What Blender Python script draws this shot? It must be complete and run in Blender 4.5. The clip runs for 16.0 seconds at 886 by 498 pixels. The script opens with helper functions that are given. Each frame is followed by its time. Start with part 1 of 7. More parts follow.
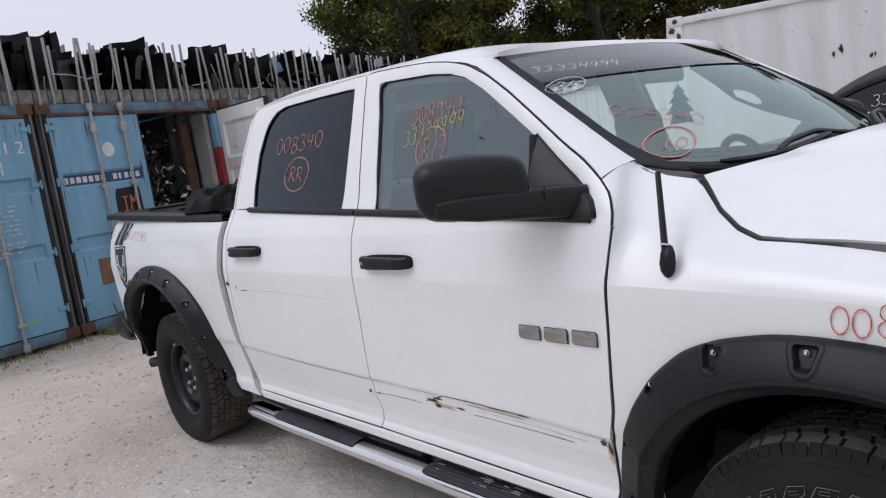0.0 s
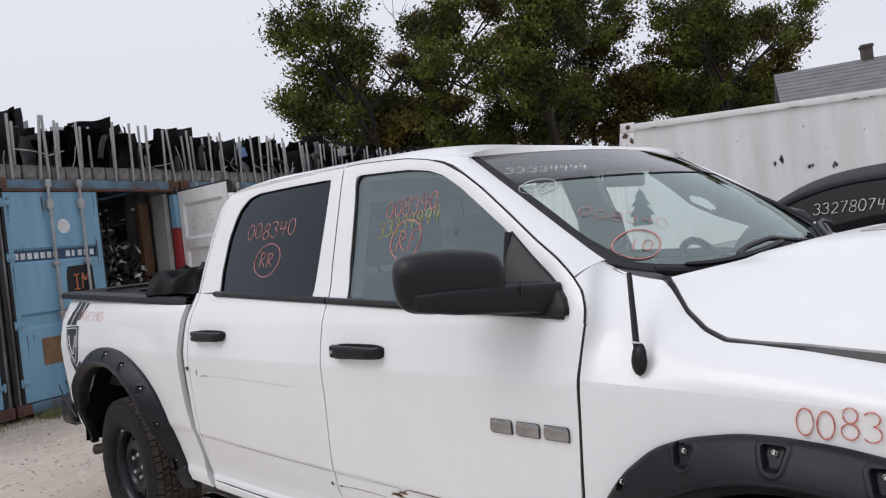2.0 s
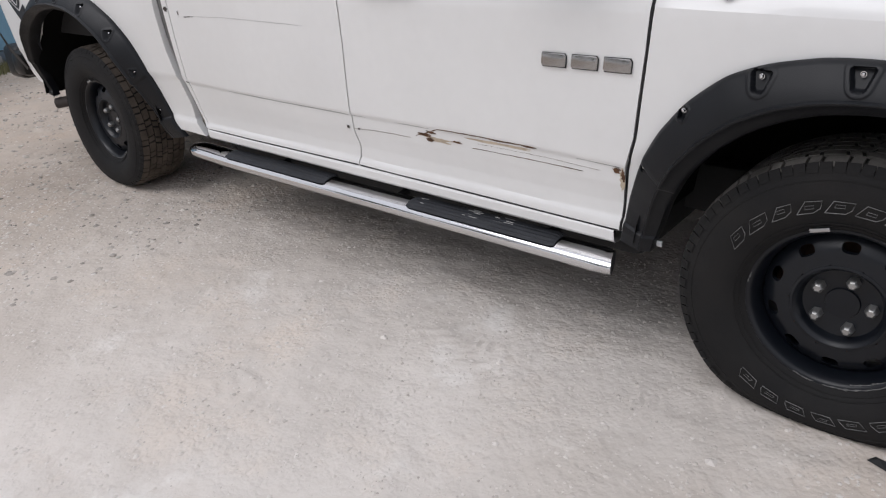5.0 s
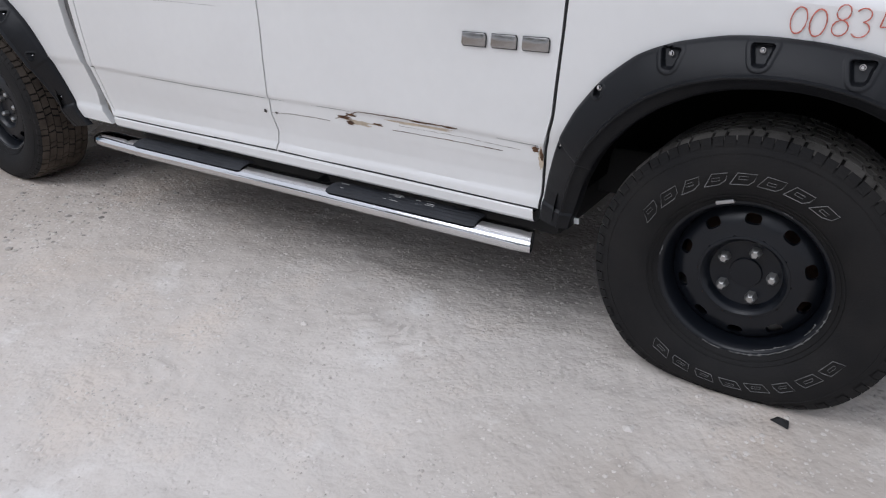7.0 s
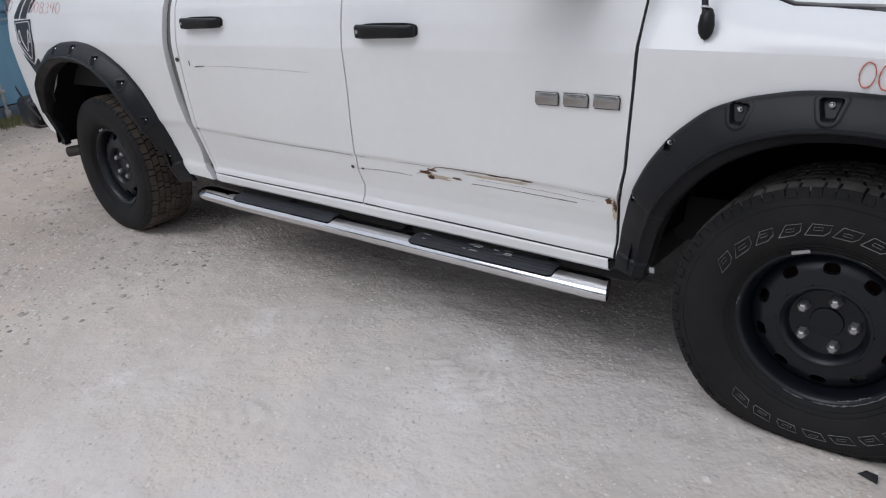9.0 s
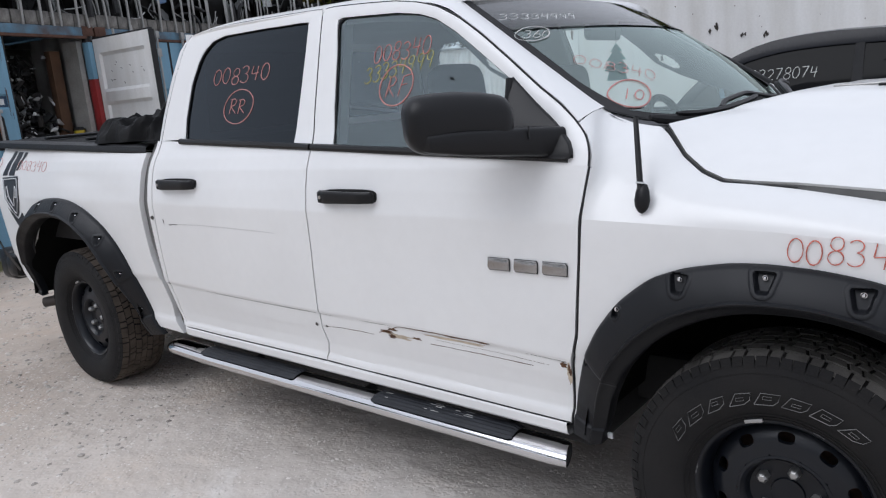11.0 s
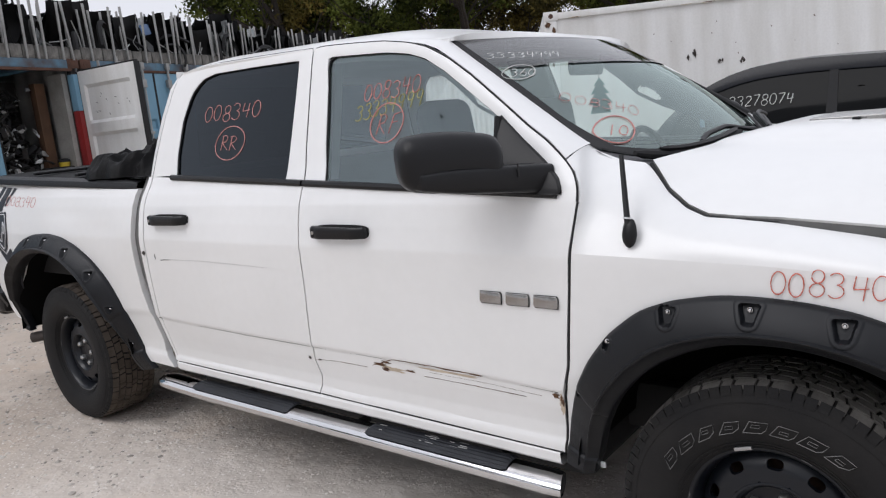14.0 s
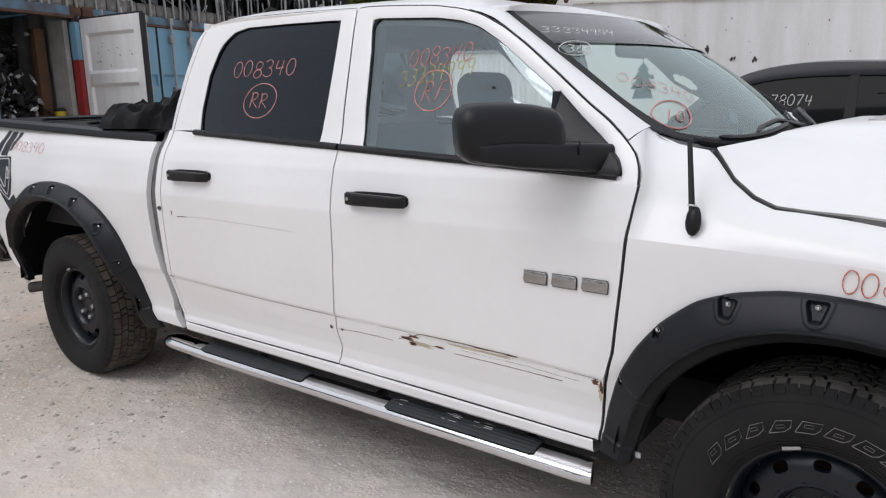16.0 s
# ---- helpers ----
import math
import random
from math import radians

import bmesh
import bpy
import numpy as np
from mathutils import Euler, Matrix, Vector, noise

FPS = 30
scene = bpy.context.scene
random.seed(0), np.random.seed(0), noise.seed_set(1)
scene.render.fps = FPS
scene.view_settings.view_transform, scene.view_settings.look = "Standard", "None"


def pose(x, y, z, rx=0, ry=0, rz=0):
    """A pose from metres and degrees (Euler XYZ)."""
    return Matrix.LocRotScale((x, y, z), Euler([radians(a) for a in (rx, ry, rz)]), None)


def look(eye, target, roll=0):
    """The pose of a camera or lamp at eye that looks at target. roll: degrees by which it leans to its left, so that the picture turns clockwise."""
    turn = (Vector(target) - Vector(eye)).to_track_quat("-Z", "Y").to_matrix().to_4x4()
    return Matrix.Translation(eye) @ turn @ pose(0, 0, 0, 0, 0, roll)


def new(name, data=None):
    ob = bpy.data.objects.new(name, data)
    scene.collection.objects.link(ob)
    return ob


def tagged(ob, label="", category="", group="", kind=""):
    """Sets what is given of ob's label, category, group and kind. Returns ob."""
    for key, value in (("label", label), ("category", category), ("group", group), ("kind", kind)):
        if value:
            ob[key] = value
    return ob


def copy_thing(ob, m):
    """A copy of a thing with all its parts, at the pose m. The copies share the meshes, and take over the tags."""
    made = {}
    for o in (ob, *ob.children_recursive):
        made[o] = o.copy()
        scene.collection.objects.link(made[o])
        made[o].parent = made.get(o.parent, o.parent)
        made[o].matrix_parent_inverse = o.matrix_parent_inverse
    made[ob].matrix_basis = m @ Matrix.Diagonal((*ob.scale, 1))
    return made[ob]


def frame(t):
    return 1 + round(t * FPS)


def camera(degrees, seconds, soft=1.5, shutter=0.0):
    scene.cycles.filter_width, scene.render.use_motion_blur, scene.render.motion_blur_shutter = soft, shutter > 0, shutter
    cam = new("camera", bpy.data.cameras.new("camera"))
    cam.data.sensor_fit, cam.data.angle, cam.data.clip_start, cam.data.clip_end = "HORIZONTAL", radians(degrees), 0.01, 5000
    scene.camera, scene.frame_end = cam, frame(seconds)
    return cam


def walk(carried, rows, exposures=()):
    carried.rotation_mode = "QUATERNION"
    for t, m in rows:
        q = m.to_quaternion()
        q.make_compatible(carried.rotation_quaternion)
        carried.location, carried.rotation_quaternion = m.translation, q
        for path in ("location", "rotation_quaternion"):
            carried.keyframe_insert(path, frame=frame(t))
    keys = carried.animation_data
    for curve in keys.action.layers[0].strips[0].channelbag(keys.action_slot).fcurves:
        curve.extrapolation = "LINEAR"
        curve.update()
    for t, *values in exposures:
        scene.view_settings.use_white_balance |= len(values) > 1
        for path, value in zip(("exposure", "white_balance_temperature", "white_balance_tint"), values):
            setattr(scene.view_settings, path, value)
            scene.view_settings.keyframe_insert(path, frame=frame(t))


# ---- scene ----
cam = camera(63.1, 16.0, 1.2)

PATH = [
    (0, (0.568, -2.359, 1.436), (-0.956, -1.088, 1.189), -8.6),
    (0.5, (0.482, -2.376, 1.446), (-1.0, -1.048, 1.24), -5.9),
    (1, (0.422, -2.519, 1.474), (-1.07, -1.197, 1.31), -2.1),
    (1.5, (0.475, -2.525, 1.463), (-0.937, -1.111, 1.373), -1.2),
    (2, (0.56, -2.431, 1.457), (-0.869, -1.032, 1.436), -6.4),
    (2.5, (0.555, -2.454, 1.421), (-0.819, -1.018, 1.197), -7.0),
    (3, (0.474, -2.596, 1.405), (-0.625, -1.051, 0.77), -6.3),
    (3.5, (0.356, -2.66, 1.391), (-0.731, -1.238, 0.5), -7.8),
    (4, (0.339, -2.666, 1.308), (-0.859, -1.325, 0.432), -2.7),
    (4.2, (0.329, -2.638, 1.352), (-0.872, -1.312, 0.458), -3.6),
    (6.5, (0.245, -2.646, 1.335), (-0.946, -1.264, 0.517), -5.0),
    (7, (0.289, -2.687, 1.274), (-0.734, -1.2, 0.411), -1.7),
    (7.5, (0.357, -2.657, 1.301), (-0.576, -1.166, 0.349), -2.3),
    (8, (0.362, -2.576, 1.351), (-0.651, -1.119, 0.429), -4.4),
    (8.5, (0.309, -2.669, 1.42), (-0.948, -1.344, 0.606), -5.9),
    (9, (0.348, -2.728, 1.345), (-0.883, -1.345, 0.589), -5.1),
    (9.5, (0.423, -2.71, 1.356), (-0.676, -1.144, 0.772), -4.1),
    (10, (0.445, -2.621, 1.424), (-0.636, -1.036, 0.86), -6.3),
    (10.2, (0.44, -2.622, 1.419), (-0.676, -1.041, 0.916), -5.7),
    (12.3, (0.425, -2.661, 1.446), (-0.926, -1.227, 1.101), -6.1),
    (12.5, (0.428, -2.657, 1.452), (-0.85, -1.161, 1.094), -6.1),
    (13, (0.441, -2.654, 1.46), (-0.776, -1.106, 1.107), -6.2),
    (13.5, (0.436, -2.675, 1.47), (-0.809, -1.144, 1.146), -6.1),
    (14, (0.437, -2.676, 1.464), (-0.798, -1.142, 1.116), -5.7),
    (14.5, (0.426, -2.677, 1.465), (-0.814, -1.148, 1.112), -4.7),
    (15, (0.412, -2.691, 1.465), (-0.822, -1.155, 1.121), -4.3),
    (15.5, (0.361, -2.761, 1.457), (-0.824, -1.193, 1.091), -3.1),
    (16, (0.258, -2.739, 1.445), (-0.936, -1.186, 1.041), -1.4),
]
EXPOSURES = [(0, -0.05, 6000, 15), (0.6, 0.0, 6150, 13), (2.2, 0.0, 6200, 14), (3, 0.0, 6500, 15), (3.6, 0.0, 6600, 15), (4.2, 0.0, 6500, 14), (6.3, -0.08, 6000, 13), (8.4, -0.02, 5950, 12), (9.0, -0.2, 5950, 12), (9.5, -0.12, 5900, 12), (10.2, -0.08, 5850, 12), (12.3, 0.07, 6200, 13), (16, 0.07, 6250, 13)]
SKY, SUN = 1.0, 1.0
walk(cam, [(t, look(eye, target, roll)) for t, eye, target, roll in PATH], EXPOSURES)

# ---- light ----
world = bpy.data.worlds.new("overcast_sky")
scene.world = world
world.use_nodes = True
wn, wl = world.node_tree.nodes, world.node_tree.links
sky = wn.new("ShaderNodeTexSky")
sky.sky_type, sky.sun_disc = "NISHITA", False
sky.sun_elevation, sky.sun_rotation = radians(48), radians(200)
pale = wn.new("ShaderNodeHueSaturation")
pale.inputs["Saturation"].default_value = 0.12
pale.inputs["Value"].default_value = 0.10
wl.new(sky.outputs["Color"], pale.inputs["Color"])
# an overcast sky is about twice as bright overhead as near the horizon
way = wn.new("ShaderNodeTexCoord")
split = wn.new("ShaderNodeSeparateXYZ")
wl.new(way.outputs["Generated"], split.inputs["Vector"])
high = wn.new("ShaderNodeMapRange")
high.inputs["From Min"].default_value, high.inputs["From Max"].default_value = 0.22, 0.9
wl.new(split.outputs["Z"], high.inputs["Value"])
grey = wn.new("ShaderNodeMix")
grey.data_type = "RGBA"
grey.inputs["A"].default_value, grey.inputs["B"].default_value = (0.81, 0.82, 0.85, 1), (1.08, 1.10, 1.15, 1)
wl.new(high.outputs["Result"], grey.inputs["Factor"])
cloud = wn.new("ShaderNodeMix")
cloud.data_type = "RGBA"
cloud.inputs["Factor"].default_value = 0.85
wl.new(grey.outputs["Result"], cloud.inputs["B"])
wl.new(pale.outputs["Color"], cloud.inputs["A"])
wl.new(cloud.outputs["Result"], wn["Background"].inputs["Color"])
wn["Background"].inputs["Strength"].default_value = SKY
sun = new("sun", bpy.data.lights.new("sun", "SUN"))
sun.data.energy, sun.data.angle, sun.data.color = SUN, radians(35), (1.0, 0.97, 0.93)
sun.matrix_world = look((0, 0, 20), (7, 14, 2))

# ---- materials ----


def material(name, base, rough=0.6, metal=0.0, vary=0.15, scale=3.0, fine=60.0, bump=0.0, coat=0.0, tone=None, spot=0.5, spec=0.5, stretch=None):
    """A surface with stains at one scale and grain at another."""
    m = bpy.data.materials.new(name)
    m.use_nodes = True
    n, l = m.node_tree.nodes, m.node_tree.links
    b = n["Principled BSDF"]
    co = n.new("ShaderNodeTexCoord")
    big, small = n.new("ShaderNodeTexNoise"), n.new("ShaderNodeTexNoise")
    big.inputs["Scale"].default_value, big.inputs["Detail"].default_value = scale, 6
    small.inputs["Scale"].default_value, small.inputs["Detail"].default_value = fine, 4
    if stretch:
        mp = n.new("ShaderNodeMapping")
        mp.inputs["Scale"].default_value = stretch
        l.new(co.outputs["Object"], mp.inputs["Vector"])
        l.new(mp.outputs["Vector"], big.inputs["Vector"])
    else:
        l.new(co.outputs["Object"], big.inputs["Vector"])
    l.new(co.outputs["Object"], small.inputs["Vector"])
    ramp = n.new("ShaderNodeMapRange")
    ramp.inputs["From Min"].default_value, ramp.inputs["From Max"].default_value = spot - 0.2, spot + 0.2
    l.new(big.outputs["Fac"], ramp.inputs["Value"])
    mix = n.new("ShaderNodeMix")
    mix.data_type = "RGBA"
    dark = tone or tuple(c * (1 - vary) for c in base)
    mix.inputs["A"].default_value, mix.inputs["B"].default_value = (*dark, 1), (*base, 1)
    l.new(ramp.outputs["Result"], mix.inputs["Factor"])
    grain = n.new("ShaderNodeMix")
    grain.data_type, grain.blend_type = "RGBA", "MULTIPLY"
    grain.inputs["Factor"].default_value = min(1.0, vary)
    l.new(mix.outputs["Result"], grain.inputs["A"])
    l.new(small.outputs["Fac"], grain.inputs["B"])
    l.new(grain.outputs["Result"], b.inputs["Base Color"])
    b.inputs["Metallic"].default_value = metal
    rr = n.new("ShaderNodeMapRange")
    rr.inputs["To Min"].default_value, rr.inputs["To Max"].default_value = max(0.02, rough - 0.08), min(1, rough + 0.08)
    l.new(small.outputs["Fac"], rr.inputs["Value"])
    l.new(rr.outputs["Result"], b.inputs["Roughness"])
    b.inputs["Coat Weight"].default_value = coat
    b.inputs["Specular IOR Level"].default_value = spec
    if bump:
        bp = n.new("ShaderNodeBump")
        bp.inputs["Strength"].default_value = 1.0
        bp.inputs["Distance"].default_value = bump
        l.new(small.outputs["Fac"], bp.inputs["Height"])
        l.new(bp.outputs["Normal"], b.inputs["Normal"])
    return m


def glass_material(name, tint, gloss=1.5, rough=0.01, shine=(1, 1, 1)):
    m = bpy.data.materials.new(name)
    m.use_nodes = True
    n, l = m.node_tree.nodes, m.node_tree.links
    n.remove(n["Principled BSDF"])
    clear, sheen, mix, fr = (n.new("ShaderNodeBsdf" + k) if k != "Mix" else n.new("ShaderNodeMixShader") for k in ("Transparent", "Glossy", "Mix", "Transparent"))
    n.remove(fr)
    fr = n.new("ShaderNodeFresnel")
    fr.inputs["IOR"].default_value = gloss
    clear.inputs["Color"].default_value = (*tint, 1)
    sheen.inputs["Roughness"].default_value = rough
    sheen.inputs["Color"].default_value = (*shine, 1)
    l.new(fr.outputs["Fac"], mix.inputs["Fac"])
    l.new(clear.outputs["BSDF"], mix.inputs[1])
    l.new(sheen.outputs["BSDF"], mix.inputs[2])
    l.new(mix.outputs["Shader"], n["Material Output"].inputs["Surface"])
    return m


WHITE = material("white_car_paint", (0.785, 0.785, 0.775), 0.36, 0, 0.05, 2.2, 25, coat=0.3)
GAP = material("dark_seal", (0.012, 0.012, 0.013), 0.8)
# blacker than plastic: the wheel arches' deep shade is put into the colour
VOID = material("shaded_black_liner", (0.0028, 0.0027, 0.0026), 0.9, 0, 0.4, 8, spec=0.12)
# grey of the cab joint and a hairline scratch, also of painted shade lines
SEALSHADE = material("grey_filler_and_shade", (0.16, 0.16, 0.155), 0.7, 0, 0.3, 12)
TRIM = material("black_plastic", (0.0038, 0.0038, 0.0048), 0.40, 0, 0.2, 6, 300, 0.0004, spec=0.32)
PAD = material("worn_rubber_pad", (0.014, 0.016, 0.020), 0.62, 0, 0.4, 14, 160, 0.0006, tone=(0.030, 0.033, 0.040), spec=0.35)
CAP = material("grey_plastic_cap", (0.035, 0.035, 0.038), 0.5, 0, 0.3, 20, 200)
FLARE = material("matt_black_flare", (0.0055, 0.0064, 0.0088), 0.42, 0, 0.25, 5, 500, 0.0005, spec=0.30)
RUBBER = material("tyre_rubber", (0.0105, 0.0105, 0.0114), 0.72, 0, 0.35, 9, 180, 0.001, tone=(0.0180, 0.0170, 0.0165), spec=0.22)
TREAD = material("worn_tread", (0.075, 0.070, 0.065), 0.85, 0, 0.4, 14, 220, 0.001, tone=(0.190, 0.180, 0.165), spec=0.3)
DUSTY = material("dusty_tread", (0.070, 0.057, 0.047), 0.9, 0, 0.4, 14, 220, 0.001, tone=(0.130, 0.106, 0.086), spec=0.2)
STEEL = material("black_steel_wheel", (0.0035, 0.0050, 0.0085), 0.34, 0.0, 0.3, 8, 60, 0.0, tone=(0.0065, 0.0082, 0.012), spec=0.36)
CHROME = material("chrome", (0.70, 0.70, 0.71), 0.08, 1.0, 0.06, 4, 90)
NUT = material("dull_wheel_nut", (0.52, 0.52, 0.51), 0.38, 0.9, 0.3, 9, 200)
PINE = material("dark_green_card", (0.11, 0.40, 0.36), 0.7, 0, 0.2, 9, 90)
FADED = material("worn_white_outline", (0.25, 0.25, 0.245), 0.8, 0, 0.5, 40, 200)
DULL = material("dull_chrome", (0.55, 0.54, 0.52), 0.3, 1.0, 0.25, 9, 200)
BADGE = material("weathered_badge_chrome", (0.46, 0.45, 0.44), 0.22, 1.0, 0.25, 14, 120)
COWL = material("faded_cowl_plastic", (0.07, 0.07, 0.075), 0.6, 0, 0.3, 9, 200)
GLASS = glass_material("clear_glass", (0.88, 0.96, 0.96), 2.25, shine=(0.84, 0.97, 1.0))
SHIELD = glass_material("windshield_glass", (0.88, 0.97, 0.94), 2.35, shine=(0.86, 1.0, 0.97))
FARGLASS = glass_material("far_window_glass", (0.93, 0.97, 0.96), 1.45)
TINT = glass_material("tinted_glass", (0.036, 0.042, 0.052), 1.40, shine=(0.80, 0.90, 1.0))
CLOTH = material("grey_seat_cloth", (0.075, 0.088, 0.10), 0.9, 0, 0.3, 10, 400, 0.001)
HEADLINER = material("pale_headliner", (0.70, 0.70, 0.67), 0.9, 0, 0.1, 6, 200)
DASH = material("grey_dashboard", (0.46, 0.49, 0.49), 0.7, 0, 0.2, 6, 200)
RUST = material("rust", (0.20, 0.098, 0.045), 0.9, 0, 0.5, 60, 300, 0.001, tone=(0.06, 0.030, 0.017))
RUSTPALE = material("rust_stain", (0.70, 0.59, 0.45), 0.6, 0, 0.3, 30, 200)
SCRATCH = material("dark_scratch", (0.06, 0.05, 0.045), 0.8)
RED = material("red_chalk", (0.76, 0.21, 0.15), 0.9, 0, 0.35, 60, 500)
PINK = material("faded_red_chalk", (0.80, 0.36, 0.33), 0.9, 0, 0.35, 60, 500)
CHALK = material("white_chalk", (0.78, 0.79, 0.76), 0.9, 0, 0.3, 60, 500)
YELLOW = material("yellow_chalk", (0.62, 0.60, 0.22), 0.9, 0, 0.3, 60, 500)
BLUE = material("blue_container_paint", (0.19, 0.37, 0.51), 0.55, 0, 0.25, 2.4, 70, 0.0008, tone=(0.135, 0.265, 0.365), spot=0.40, stretch=(2.0, 2.0, 0.4))
BLUERUST = material("rusting_blue_paint", (0.11, 0.22, 0.31), 0.7, 0, 0.3, 5.0, 70, 0.001, tone=(0.085, 0.05, 0.04), spot=0.47)
POST = material("grimy_rusted_post", (0.055, 0.062, 0.072), 0.85, 0, 0.5, 5, 60, 0.001, tone=(0.035, 0.022, 0.017))
LINING = material("grimy_container_wall", (0.42, 0.41, 0.385), 0.8, 0, 0.4, 3, 60)
BLUEDARK = material("dark_blue_stripe", (0.03, 0.075, 0.15), 0.6, 0, 0.3, 4)
CWHITE = material("white_container_paint", (0.83, 0.83, 0.82), 0.55, 0, 0.14, 1.6, 40, 0.0006, tone=(0.68, 0.67, 0.64), spot=0.48, stretch=(3.0, 3.0, 0.35))
CRUST = material("rusty_steel", (0.15, 0.075, 0.05), 0.9, 0, 0.5, 8, 120, 0.002, tone=(0.07, 0.035, 0.025))
GALV = material("weathered_steel_bar", (0.42, 0.42, 0.41), 0.5, 0.3, 0.3, 7, 90, 0.0005)
STAKE = material("grey_metal_stake", (0.42, 0.42, 0.41), 0.6, 0.2, 0.35, 5, 80)
BOARD = material("weathered_grey_board", (0.27, 0.26, 0.24), 0.9, 0, 0.5, 9, 40, 0.003, tone=(0.10, 0.095, 0.09))
BLACKPART = material("black_bumper_plastic", (0.006, 0.006, 0.0068), 0.45, 0, 0.4, 3, 90, spec=0.28)
GREYPART = material("grey_bumper_plastic", (0.24, 0.245, 0.25), 0.5, 0, 0.3, 3, 90)
BLACKCAR = material("black_car_paint", (0.004, 0.005, 0.009), 0.25, 0, 0.2, 3, 60, coat=0.05, spec=0.22)
CAMO = material("dark_tarpaulin", (0.003, 0.003, 0.0035), 0.55, 0, 0.4, 5, 60, 0.002, spec=0.13)
BARK = material("bark", (0.035, 0.029, 0.025), 0.95, 0, 0.4, 3, 30, 0.01)
ROOFING = material("grey_shingles", (0.22, 0.22, 0.225), 0.95, 0, 0.3, 2, 20, 0.004)
BRICKM = material("dark_brick", (0.10, 0.085, 0.08), 0.95, 0, 0.4, 6, 40, 0.004)
WOOD = material("brown_timber", (0.14, 0.072, 0.038), 0.85, 0, 0.4, 4, 60, 0.001)
REDPAINT = material("red_paint", (0.33, 0.025, 0.025), 0.5, 0, 0.3, 6)
YELPAINT = material("yellow_paint", (0.62, 0.47, 0.03), 0.5, 0, 0.3, 6)
ORANGE = material("orange_spray_paint", (0.62, 0.20, 0.10), 0.8, 0, 0.3, 20)
BROWNTAPE = material("brown_patch", (0.24, 0.135, 0.07), 0.8, 0, 0.35, 12)
PRINT = material("faded_small_print", (0.58, 0.65, 0.69), 0.7, 0, 0.4, 30)
LETTER = material("white_stencil_paint", (0.72, 0.74, 0.75), 0.7, 0, 0.25, 20)
# dark parts in the open container, and its inner shade as a colour
INNERDARK = material("dark_interior", (0.03, 0.027, 0.025), 0.9, 0, 0.4, 3)
SILVER = material("bare_aluminium", (0.55, 0.55, 0.55), 0.35, 0.8, 0.3, 8)
DARKGLASS = material("black_tinted_glass", (0.004, 0.0045, 0.005), 0.06, 0, 0.1, 3, spec=0.08)
LENS = glass_material("lamp_lens", (0.85, 0.86, 0.86), 1.5)
REDLENS = material("red_lamp_lens", (0.30, 0.02, 0.02), 0.15, 0, 0.2, 8, coat=0.5)


